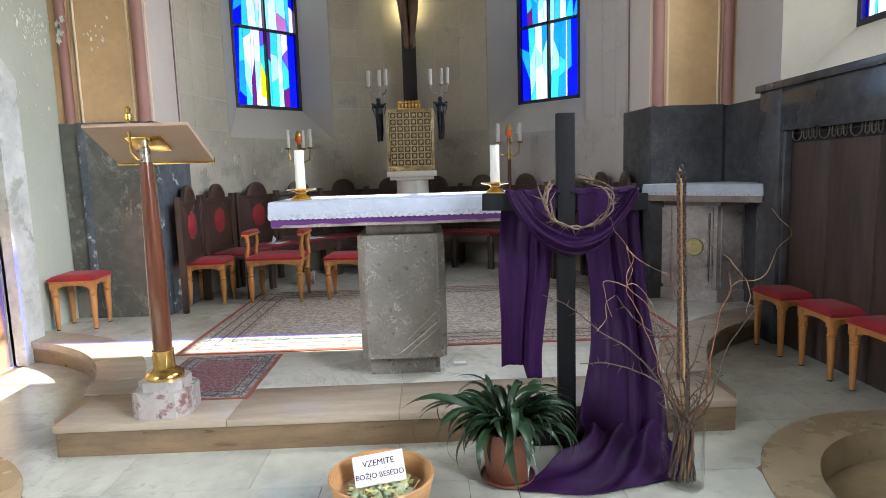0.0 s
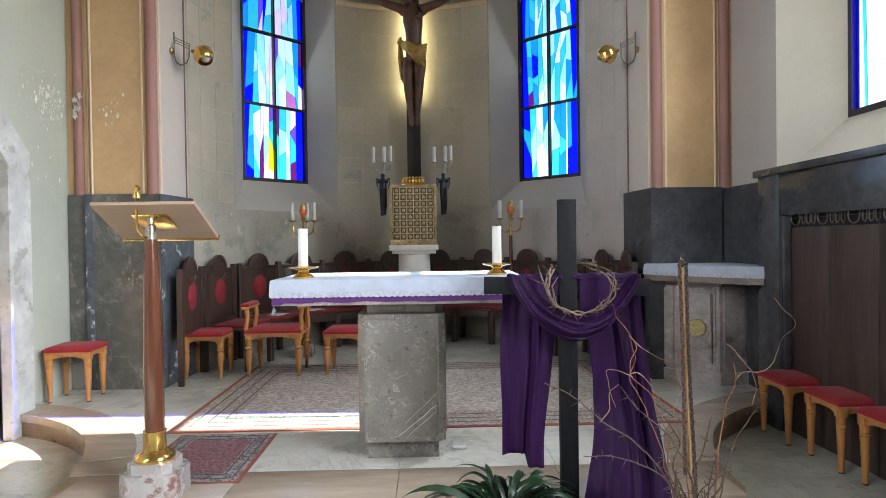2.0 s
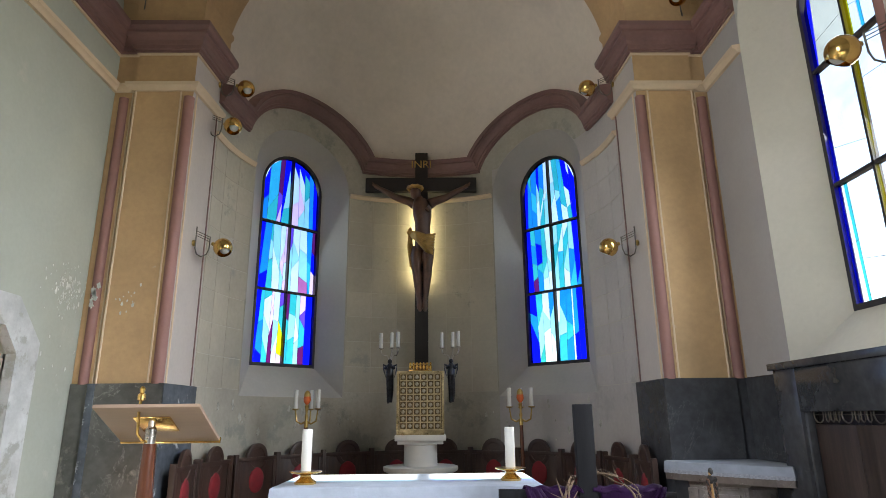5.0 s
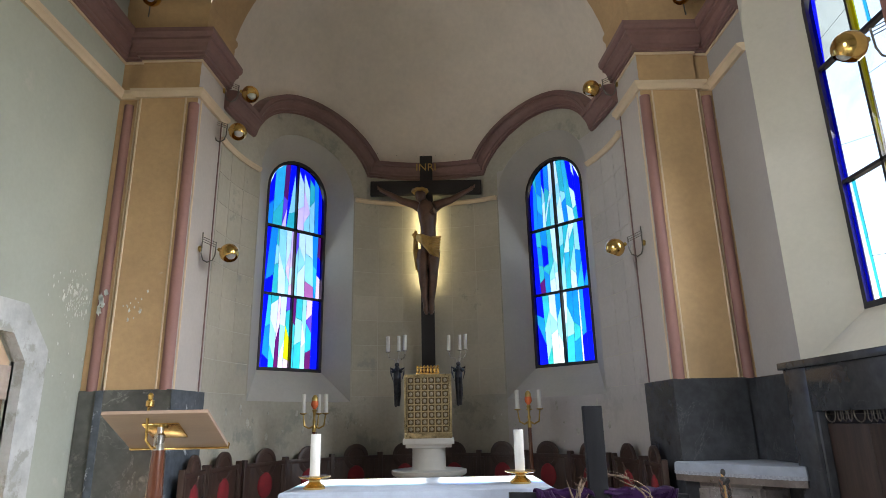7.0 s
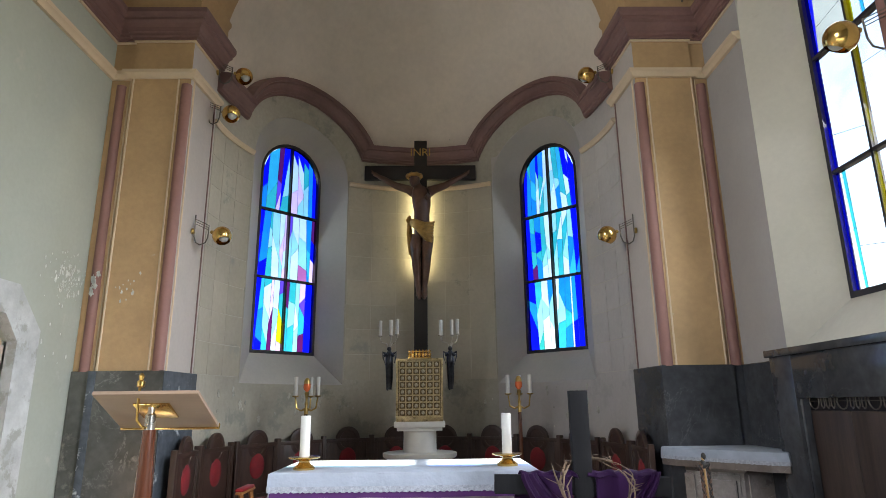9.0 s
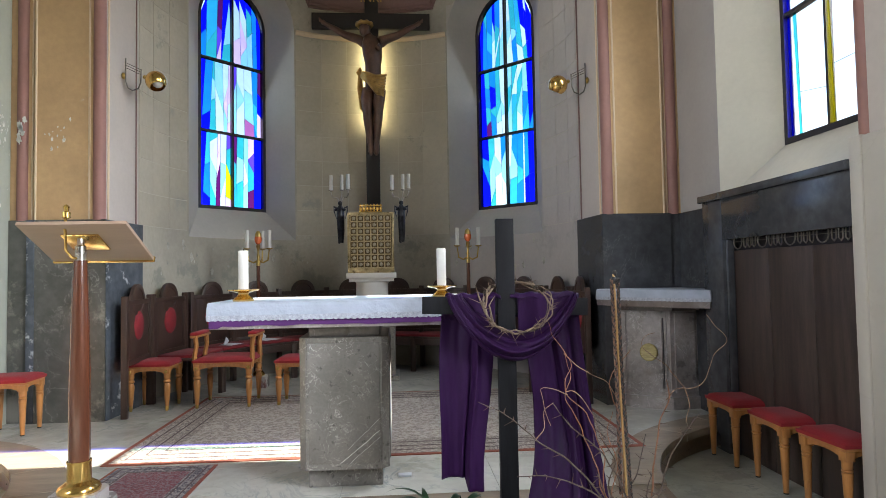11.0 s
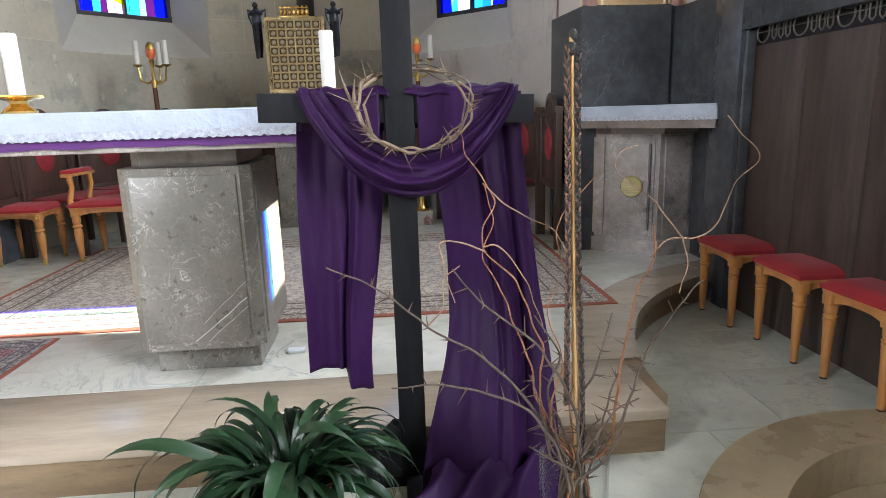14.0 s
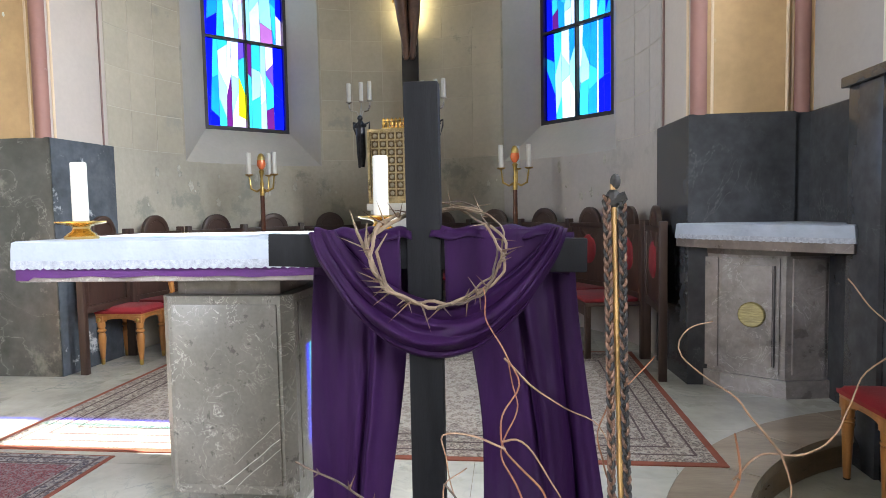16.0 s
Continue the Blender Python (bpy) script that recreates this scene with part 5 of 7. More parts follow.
def stool(w, d, h, at, turn, label, group, turned=False):
    st = empty("stool", label, "stool", at, group, turn)
    lh = h - 0.065
    for sx in (-1, 1):
        for sy in (-1, 1):
            bm = lathe(bmesh.new(), turned_leg(lh - 0.045) if turned else tapered_leg(lh - 0.045), (sx * (w / 2 - 0.028), sy * (d / 2 - 0.028), 0), 14)
            box(bm, sx * (w / 2 - 0.028) - 0.026, sy * (d / 2 - 0.028) - 0.026, lh - 0.05, sx * (w / 2 - 0.028) + 0.026, sy * (d / 2 - 0.028) + 0.026, lh, 0.003)
            leg = part("leg", bm, BEECH, st)
            foot = [(0.011, 0), (0.0145, 0.012), (0.0155, 0.04), (0.013, 0.042)] if turned else [(0.014, 0), (0.015, 0.004), (0.0145, 0.009)]
            part("foot_cap", lathe(bmesh.new(), foot, (sx * (w / 2 - 0.028), sy * (d / 2 - 0.028), 0), 12), BRASS_DULL if turned else INK, leg)
    for s in (-1, 1):
        for axis in (0, 1):
            bm = bmesh.new()
            ln = (w if axis == 0 else d) / 2 - 0.052
            n = 12
            pts = [(-ln + 2 * ln * k / n, lh - 0.022 - 0.022 * (abs(2 * k / n - 1) ** 3)) for k in range(n + 1)]
            off = s * ((d if axis == 0 else w) / 2 - 0.026)
            g = []
            for t in (-0.01, 0.01):
                lo = [bm.verts.new((u, off + t, z) if axis == 0 else (off + t, u, z)) for u, z in pts]
                hi = [bm.verts.new((u, off + t, lh) if axis == 0 else (off + t, u, lh)) for u, z in pts]
                g.append((lo, hi))
                for k in range(n):
                    bm.faces.new((lo[k], lo[k + 1], hi[k + 1], hi[k]))
            for k in range(n):
                bm.faces.new((g[0][0][k], g[0][0][k + 1], g[1][0][k + 1], g[1][0][k]))
            part("apron", bm, BEECH, st)
    bm = box(bmesh.new(), -w / 2, -d / 2, lh, w / 2, d / 2, lh + 0.018, 0.004)
    part("seat_frame", bm, BEECH, st)
    bm = bmesh.new()

    def pad(i, j):
        x, y = (i - 0.5) * (w + 0.016), (j - 0.5) * (d + 0.016)
        e = 1 - max(abs(2 * i - 1), abs(2 * j - 1)) ** 6
        return Vector((x, y, lh + 0.02 + 0.045 * (0.35 + 0.65 * e)))
    g = sheet(bm, pad, 14, 14)
    rim = [g[i][0] for i in range(15)] + [g[14][j] for j in range(1, 15)] + [g[i][14] for i in range(13, -1, -1)] + [g[0][j] for j in range(13, 0, -1)]
    low = [bm.verts.new((v.co.x * 0.985, v.co.y * 0.985, lh + 0.017)) for v in rim]
    for k in range(len(rim)):
        bm.faces.new((rim[k], rim[(k + 1) % len(rim)], low[(k + 1) % len(low)], low[k]))
    bm.faces.new(low)
    part("cushion", bm, RED, st, "red velvet cushion")
    if turned:
        for s in (-1, 1):
            bm = ball(bmesh.new(), (s * (w / 2 - 0.028), -d / 2 - 0.002, lh - 0.028), 0.015, 12, squash=(1, 0.5, 1))
            part("rosette", bm, BRASS_DULL, st)
    return st


SL = "orange varnished wooden stool with red velvet seat"
s1 = stool(0.31, 0.35, 0.44, (2.635, 1.225, 0.0), 0, SL + " by the heater", "stools by the heater")
copy_thing(s1, pose(2.66, 0.74, 0.0, 0, 0, -2))
copy_thing(s1, pose(2.68, 0.29, 0.0, 0, 0, 2))
stool(0.34, 0.30, 0.44, (-2.625, 2.04, H), 4, SL + " against the side wall", "")
t1 = stool(0.36, 0.34, 0.43, (-1.86, 2.80, H), 0, "varnished stool with turned legs and red seat", "stools in the apse", True)
copy_thing(t1, pose(-0.60, 2.82, H, 0, 0, -3))

arm = stool(0.50, 0.42, 0.45, (-1.235, 2.85, H), 0, "varnished backless armchair with red seat and arm pads", "", True)
arm.name = "armchair"
tagged(arm, "", "chair")
for s in (-1, 1):
    for yy, nm in ((-0.14, "front"), (0.15, "rear")):
        bm = bmesh.new()
        tube(bm, [(s * 0.235, yy - 0.02, 0.36), (s * 0.25, yy - 0.03, 0.45), (s * 0.24, yy, 0.54), (s * 0.25, yy, 0.62)], [0.024, 0.020, 0.018, 0.022], 8, flat=1.3)
        part("arm_support", bm, BEECH, arm)
    bm = box(bmesh.new(), s * 0.25 - 0.03, -0.2, 0.615, s * 0.25 + 0.03, 0.2, 0.637, 0.006)
    part("armrest", bm, BEECH, arm)
    bm = box(bmesh.new(), s * 0.25 - 0.036, -0.19, 0.635, s * 0.25 + 0.036, 0.15, 0.665, 0.012)
    part("arm_pad", bm, RED, arm, "red velvet arm pad")

# ---- choir stalls ----


def stall(seat=True):
    st = empty("choir_stall", "dark oak choir stall with round crest and red upholstery", "choir stall", (0, 0, 0), "choir stalls round the apse")
    w = 0.275
    bm = box(bmesh.new(), -w, -0.012, 0.42, w, 0.012, 0.965, 0.004)
    part("backrest", bm, DARK_WOOD, st)
    for z0, z1 in ((0.42, 0.47), (0.925, 0.965)):
        bm = box(bmesh.new(), -w, -0.022, z0, w, -0.010, z1, 0.003)
        part("rail", bm, DARK_WOOD, st)
    for s in (-1, 1):
        bm = box(bmesh.new(), s * w, -0.022, 0.47, s * (w - 0.05), -0.010, 0.925, 0.003)
        part("stile", bm, DARK_WOOD, st)
    bm = bmesh.new()
    rot = Matrix.Rotation(radians(90), 4, "X")
    lathe(bm, [(0.145, -0.016), (0.145, 0.012), (0.135, 0.018), (0.10, 0.018), (0.095, 0.012), (0.01, 0.014)], (0, 0, 0.955), 32, rot)
    part("crest", bm, DARK_WOOD, st, "round carved crest")
    bm = bmesh.new()
    ball(bm, (0, -0.012, 0.74), 0.125, 20, squash=(0.82, 0.22, 1.0))
    part("back_pad", bm, RED_OLD, st, "oval red back pad")
    for s in (-1, 1):
        bm = box(bmesh.new(), s * (w + 0.012) - 0.022, -0.03, 0.0, s * (w + 0.012) + 0.022, 0.02, 1.0, 0.006)
        part("post", bm, DARK_WOOD, st)
        if not seat:
            continue
        bm = box(bmesh.new(), s * (w - 0.03) - 0.02, -0.42, 0.0, s * (w - 0.03) + 0.02, -0.38, 0.40, 0.005)
        part("leg", bm, DARK_WOOD, st)
    if not seat:
        return st
    bm = box(bmesh.new(), -w, -0.42, 0.385, w, 0.0, 0.41, 0.005)
    part("seat", bm, DARK_WOOD, st)
    bm = box(bmesh.new(), -w + 0.015, -0.425, 0.41, w - 0.015, -0.03, 0.44, 0.014)
    part("seat_pad", bm, RED_OLD, st, "flat red seat pad")
    bm = box(bmesh.new(), -w, -0.41, 0.31, w, -0.39, 0.385, 0.004)
    part("seat_apron", bm, DARK_WOOD, st)
    return st


stall_angles = [8.75, 26.2, 43.4, 60.9, 80.5]
first = stall()
done = False
for a in stall_angles:
    for s in (-1, 1):
        p = on_apse(radians(s * a), H, 1.93)
        m = pose(p.x, p.y, H, 0, 0, -s * a)
        if not done:
            first.matrix_world = m
            done = True
        else:
            copy_thing(first, m)
for s in (-1, 1):
    end = stall(False)
    end.matrix_world = pose(s * 1.96, 2.66, H, 0, 0, -s * 93)

# ---- leaflets lying on the stall seats ----


def leaflet(a, r, turn):
    p = on_apse(radians(a), H + 0.442, r)
    lf = empty("leaflet", "folded white paper leaflet lying on a stall seat", "leaflet", p, "leaflets on the stalls", turn)
    bm = bmesh.new()
    sheet(bm, lambda i, j: Vector(((i - 0.5) * 0.21, (j - 0.5) * 0.15, 0.002 + 0.012 * math.sin(math.pi * i) ** 2 * j)), 10, 3)
    ob = part("page", bm, PAPER, lf)
    ob.modifiers.new("thickness", "SOLIDIFY").thickness = 0.002
    bm = bmesh.new()
    sheet(bm, lambda i, j: Vector((-0.10 + 0.05 * i, 0.02 - 0.03 * j, 0.006 + 0.085 * j * (1 - 0.55 * i))), 4, 4)
    ob = part("raised_page", bm, PAPER, lf)
    ob.modifiers.new("thickness", "SOLIDIFY").thickness = 0.002


leaflet(-60.9, 1.66, 70)
leaflet(-43.4, 1.66, 48)

# ---- tabernacle on its pedestal ----
ped = empty("tabernacle_pedestal", "white stone pedestal with round shelf on a grey block", "pedestal", (0.01, 3.98, H))
bm = box(bmesh.new(), -0.25, -0.18, 0.05, 0.25, 0.2, 0.74, 0.006)
part("block", bm, GREY_STONE, ped)
bm = box(bmesh.new(), -0.29, -0.22, 0.0, 0.29, 0.24, 0.06, 0.005)
part("foot", bm, GREY_STONE, ped)
bm = lathe(bmesh.new(), [(0.30, 0.74), (0.32, 0.77), (0.385, 0.80), (0.395, 0.815), (0.395, 0.845), (0.38, 0.85)], seg=48)
part("round_shelf", bm, WHITE_STONE, ped)
bm = lathe(bmesh.new(), [(0.185, 0.85), (0.178, 0.87), (0.175, 1.06), (0.185, 1.07)], seg=40)
part("drum", bm, WHITE_STONE, ped)
bm = bmesh.new()
box(bm, -0.24, -0.15, 1.07, 0.24, 0.2, 1.11, 0.004)
box(bm, -0.268, -0.175, 1.105, 0.268, 0.22, 1.165, 0.006)
part("cap", bm, WHITE_STONE, ped)

TZ = H + 1.165
tab = empty("tabernacle", "gilded tabernacle with a grid of square relief panels", "tabernacle", (0.01, 3.985, TZ))
bm = bmesh.new()
box(bm, -0.245, -0.165, 0.0, 0.245, 0.17, 0.05, 0.006)
prism(bm, [(-0.245, -0.16), (0.245, -0.16), (0.245, 0.16), (-0.245, 0.16)], 0.05, 0.655)
part("body", bm, GILT_DARK, tab, smooth=False)
bm = bmesh.new()
box(bm, -0.25, -0.178, 0.0, 0.25, -0.15, 0.055, 0.005)
box(bm, -0.25, -0.172, 0.63, 0.25, -0.15, 0.658, 0.004)
for s in (-1, 1):
    box(bm, s * 0.252, -0.172, 0.05, s * 0.228, -0.15, 0.64, 0.004)
box(bm, -0.004, -0.176, 0.05, 0.004, -0.15, 0.64, 0.002)
part("frame", bm, GILT, tab)
cw, ch = 0.44 / 6, 0.575 / 8
bar_me = None
for i in range(6):
    for j in range(8):
        x, z = -0.22 + cw * (i + 0.5), 0.055 + ch * (j + 0.5)
        if bar_me is None:
            bm = bmesh.new()
            for s in (-1, 1):
                box(bm, s * cw / 2, -0.008, -ch / 2, s * (cw / 2 - 0.007), 0.0, ch / 2, 0.0015)
                box(bm, -cw / 2, -0.008, s * ch / 2, cw / 2, 0.0, s * (ch / 2 - 0.007), 0.0015)
            ball(bm, (0, 0.001, 0), 0.020, 10, 1, (1, 0.6, 1))
            for q in range(5):
                ball(bm, (0.012 * math.cos(q * 1.257 + 0.4), -0.008, 0.012 * math.sin(q * 1.257 + 0.4)), 0.007, 6, 1, (1, 0.7, 1))
            bar_me = finish("relief_panel", bm, [GILT, TARNISH])
        ob = new("relief_panel", bar_me)
        ob.parent = tab
        ob.matrix_basis = pose(x, -0.162, z, 0, random.choice((0, 90, 180, 270)) * 0, 0)
bm = bmesh.new()
box(bm, -0.125, -0.13, 0.655, 0.125, 0.1, 0.675, 0.003)
box(bm, -0.125, -0.13, 0.73, 0.125, -0.115, 0.74, 0.002)
for k in range(7):
    x = -0.11 + 0.22 * k / 6
    lathe(bm, [(0.010, 0.675), (0.017, 0.69), (0.017, 0.715), (0.006, 0.73), (0.012, 0.745), (0.004, 0.756)], (x, -0.115, 0), 10)
part("crown_gallery", bm, BRASS, tab)


def angel_candelabrum(x, flip):
    y = 3.93
    ac = empty("wall_candelabrum", "dark bronze winged candle bracket with three white candles", "candelabrum", (x, y, 1.68), "candelabra beside the tabernacle")
    bm = bmesh.new()
    tube(bm, [(0, 0, -0.02), (0.005, 0, 0.1), (0.0, 0, 0.25), (0.0, 0, 0.36), (0, 0, 0.40)], [0.030, 0.038, 0.042, 0.040, 0.016], 10)
    tube(bm, [(0.012, -0.02, -0.02), (0.014, -0.03, 0.12), (0.02, -0.036, 0.27)], [0.012, 0.016, 0.018], 7)
    tube(bm, [(-0.012, -0.022, -0.03), (-0.016, -0.03, 0.1), (-0.018, -0.034, 0.25)], [0.010, 0.015, 0.016], 7)
    ball(bm, (0, -0.012, 0.415), 0.026, 10)
    for s in (-1, 1):
        tube(bm, [(0, 0.0, 0.35), (s * 0.045, -0.03, 0.345), (s * 0.02, -0.055, 0.36)], [0.022, 0.018, 0.01], 8)
        tube(bm, [(s * 0.02, 0.03, 0.36), (s * 0.075, 0.04, 0.385), (s * 0.070, 0.045, 0.33), (s * 0.045, 0.05, 0.24)], [0.018, 0.024, 0.026, 0.006], 8, flat=0.3)
    part("bracket_figure", bm, BRONZE, ac)
    arms = ((-0.10, 0.0, 0.56), (0.02, -0.03, 0.56), (0.085, 0.02, 0.575))
    for (ax, ay, az) in arms:
        ax *= flip
        bm = bmesh.new()
        tube(bm, [(0, 0, 0.40), (ax * 0.3, ay * 0.4, 0.475), (ax * 0.8, ay, 0.485), (ax, ay, 0.52), (ax, ay, az - 0.01)], 0.006, 7)
        lathe(bm, [(0.006, -0.012), (0.026, -0.004), (0.029, 0.002), (0.01, 0.004)], (ax, ay, az), 16)
        part("candle_arm", bm, SILVER, ac)
        bm = lathe(bmesh.new(), [(0.0185, 0.004), (0.0185, 0.165), (0.016, 0.168), (0.004, 0.166)], (ax, ay, az), 16)
        part("candle", bm, WAX, ac)
    return ac


angel_candelabrum(-0.325, 1)
angel_candelabrum(0.345, 1)


def floor_candelabrum(x):
    fc = empty("floor_candelabrum", "tall wooden floor candelabrum with brass arms and orange lamp", "candelabrum", (x, 3.66, H), "floor candelabra beside the tabernacle")
    fc.scale = (1, 1, 1.02)
    bm = box(bmesh.new(), -0.09, -0.09, 0.0, 0.09, 0.09, 0.12, 0.008)
    part("base", bm, RED_MARBLE, fc)
    bm = lathe(bmesh.new(), [(0.06, 0.12), (0.06, 0.14), (0.035, 0.17), (0.03, 0.24), (0.026, 0.245)], seg=24)
    part("brass_foot", bm, BRASS, fc)
    bm = lathe(bmesh.new(), [(0.026, 0.24), (0.024, 0.7), (0.018, 1.24)], seg=20)
    part("column", bm, POLE_WOOD, fc)
    bm = lathe(bmesh.new(), [(0.02, 1.23), (0.022, 1.28), (0.012, 1.30), (0.018, 1.33), (0.01, 1.36), (0.014, 1.40), (0.024, 1.44), (0.012, 1.455)], seg=18)
    part("brass_stem", bm, BRASS_DULL, fc)
    bm = lathe(bmesh.new(), [(0.012, 1.45), (0.034, 1.48), (0.038, 1.50), (0.034, 1.53)], seg=20)
    part("lamp_glass", bm, RUBY, fc, "orange glass lamp")
    bm = lathe(bmesh.new(), [(0.035, 1.53), (0.032, 1.56), (0.018, 1.585), (0.003, 1.592)], seg=20)
    part("lamp_cap", bm, BRASS_DULL, fc)
    for ang in (180, 0, 80):
        ca, sa = math.cos(radians(ang)), math.sin(radians(ang))
        bm = bmesh.new()
        tube(bm, [(0, 0, 1.29), (0.05 * ca, 0.05 * sa, 1.265), (0.10 * ca, 0.10 * sa, 1.29), (0.108 * ca, 0.108 * sa, 1.35), (0.115 * ca, 0.115 * sa, 1.40)], [0.012, 0.009, 0.009, 0.007, 0.007], 8)
        lathe(bm, [(0.006, -0.012), (0.034, 0.0), (0.038, 0.008), (0.01, 0.01)], (0.115 * ca, 0.115 * sa, 1.405), 18)
        part("candle_arm", bm, BRASS_DULL, fc)
        bm = lathe(bmesh.new(), [(0.021, 0.01), (0.021, 0.19), (0.018, 0.194), (0.004, 0.192)], (0.115 * ca, 0.115 * sa, 1.405), 16)
        part("candle", bm, WAX, fc)


floor_candelabrum(-1.155)
floor_candelabrum(1.05)

# ---- crucifix ----
cru = empty("crucifix", "dark timber wall crucifix above the tabernacle", "crucifix", (0.005, 4.80, 0))
bm = box(bmesh.new(), -0.085, -0.03, 1.6, 0.085, 0.03, 4.96, 0.006)
part("upright", bm, CROSS_WOOD, cru)
bm = box(bmesh.new(), -0.745, -0.034, 4.40, 0.735, 0.026, 4.60, 0.006)
part("crossbeam", bm, CROSS_WOOD, cru)
lettering("title_letters", "INRI", 0.15, pose(0, -0.036, 4.785, 90, 0, 0), GOLD_PAINT, cru)
bm = bmesh.new()
Y = -0.10
tube(bm, [(0.01, Y, 4.24), (0.01, Y - 0.025, 4.14), (0.015, Y - 0.03, 4.02), (0.02, Y - 0.02, 3.90), (0.025, Y - 0.01, 3.80), (0.025, Y, 3.68), (0.02, Y, 3.56)], [0.12, 0.150, 0.145, 0.118, 0.112, 0.128, 0.12], 16, flat=0.62)
tube(bm, [(-0.06, Y - 0.05, 4.30), (-0.02, Y - 0.02, 4.25), (0.0, Y, 4.18)], [0.045, 0.055, 0.10], 10)
ball(bm, (-0.075, Y - 0.07, 4.335), 0.082, 16, squash=(0.85, 0.95, 1.2))
tube(bm, [(-0.085, Y - 0.12, 4.27), (-0.085, Y - 0.125, 4.22)], [0.04, 0.012], 8)
for s in (-1, 1):
    tube(bm, [(s * 0.10 + 0.01, Y, 4.20), (s * 0.17 + 0.01, Y, 4.235), (s * 0.32, Y + 0.01, 4.29), (s * 0.46, Y + 0.03, 4.38), (s * 0.56, Y + 0.045, 4.44), (s * 0.61, Y + 0.05, 4.475)], [0.075, 0.058, 0.047, 0.038, 0.026, 0.030], 10)
    for q in (-1, 0, 1):
        tube(bm, [(s * 0.60, Y + 0.045, 4.47), (s * 0.65, Y + 0.04, 4.50 + 0.022 * q)], [0.012, 0.006], 6)
    tube(bm, [(s * 0.055 + 0.015, Y - 0.105, 4.12), (s * 0.10 + 0.015, Y - 0.085, 4.08)], [0.05, 0.035], 8)
for s, b in ((-1, 0.0), (1, 0.02)):
    tube(bm, [(s * 0.065 + 0.02, Y, 3.58), (s * 0.065 + b, Y - 0.05, 3.46), (s * 0.06 + b, Y - 0.065, 3.33), (s * 0.05 + b, Y - 0.045, 3.20), (s * 0.035 + b, Y - 0.01, 3.0), (s * 0.025 + b, Y - 0.02, 2.90), (s * 0.022 + b + 0.005, Y - 0.06, 2.82), (s * 0.02 + b + 0.005, Y - 0.07, 2.77)], [0.088, 0.076, 0.06, 0.058, 0.040, 0.034, 0.038, 0.018], 12)
tube(bm, [(-0.08 + 0.088 * math.cos(k * math.pi / 8), Y - 0.07 + 0.09 * math.sin(k * math.pi / 8), 4.385 + 0.012 * (k % 2)) for k in range(17)], 0.026, 7, 1)
for k in range(8):
    f = k / 7
    tube(bm, [(-0.135, Y - 0.05, 3.80 - 0.05 * f), (-0.06 + 0.02 * f, Y - 0.125, 3.765 - 0.10 * f), (0.05 + 0.02 * f, Y - 0.135, 3.72 - 0.19 * f), (0.145 - 0.01 * f, Y - 0.085, 3.745 - 0.24 * f), (0.175 - 0.035 * f, Y - 0.02, 3.78 - 0.27 * f)], [0.018, 0.026, 0.03, 0.024, 0.014], 8, 1)
tube(bm, [(-0.14, Y - 0.04, 3.86), (-0.15, Y - 0.05, 3.80), (-0.14, Y - 0.04, 3.74)], [0.012, 0.04, 0.02], 8, 1)
for k in range(3):
    tube(bm, [(-0.145, Y - 0.045 + 0.02 * k, 3.80), (-0.155 + 0.014 * k, Y - 0.05 + 0.02 * k, 3.6), (-0.135 + 0.016 * k, Y - 0.045 + 0.015 * k, 3.45), (-0.14 + 0.02 * k, Y - 0.05 + 0.015 * k, 3.34 - 0.03 * k)], [0.022, 0.024, 0.026, 0.008], 7, 1)
thing_corpus = thing("corpus_statue", bm, [CARVED, CARVED_GOLD], "carved dark wooden figure with gilded cloth on the crucifix", "statue")
thing_corpus.location = (0.005, 4.80, 0)

# ---- wall lamps ----


def wall_lamp(at, turn, r=0.088, arm=0.25, lift=-0.1, label="brass globe wall lamp on a curved rod bracket"):
    """Arm along local x from the wall at the origin."""
    wl = empty("wall_lamp", label, "wall lamp", at, "brass wall lamps", turn)
    bm = lathe(bmesh.new(), [(0.028, 0), (0.03, 0.008), (0.02, 0.02)], (0, 0, 0), 16, Matrix.Rotation(radians(90), 4, "Y"))
    part("wall_plate", bm, BRASS_DULL, wl)
    bm = bmesh.new()
    tube(bm, [(0.022, 0, 0.16), (0.022, 0, -0.05), (0.04, 0, -0.105), (0.08, 0, -0.13), (0.13, 0, -0.11), (0.15, 0, -0.06), (0.155, 0, 0.06)], 0.006, 7)
    for k in range(3):
        tube(bm, [(0.03, 0, 0.115 - 0.022 * k), (0.155, 0, 0.055 - 0.022 * k)], 0.003, 5)
    part("rod_bracket", bm, IRON, wl)
    bm = ball(bmesh.new(), (0.185, 0, -0.01), 0.018, 10)
    part("joint", bm, BRASS_DULL, wl)
    bm = bmesh.new()
    ball(bm, (arm + 0.03, 0, -0.045), r, 24)
    cut = bmesh.ops.bisect_plane(bm, geom=bm.verts[:] + bm.edges[:] + bm.faces[:], plane_co=(arm + 0.03 + r * 0.26, -r * 0.26, -0.045 - r * 0.62), plane_no=(0.35, -0.35, -0.87), clear_outer=True)
    part("globe", bm, BRASS, wl, "polished brass globe shade")
    bm = ball(bmesh.new(), (arm + 0.05, -0.012, -0.065), r * 0.5, 14)
    part("bulb", bm, BULB, wl)
    return wl


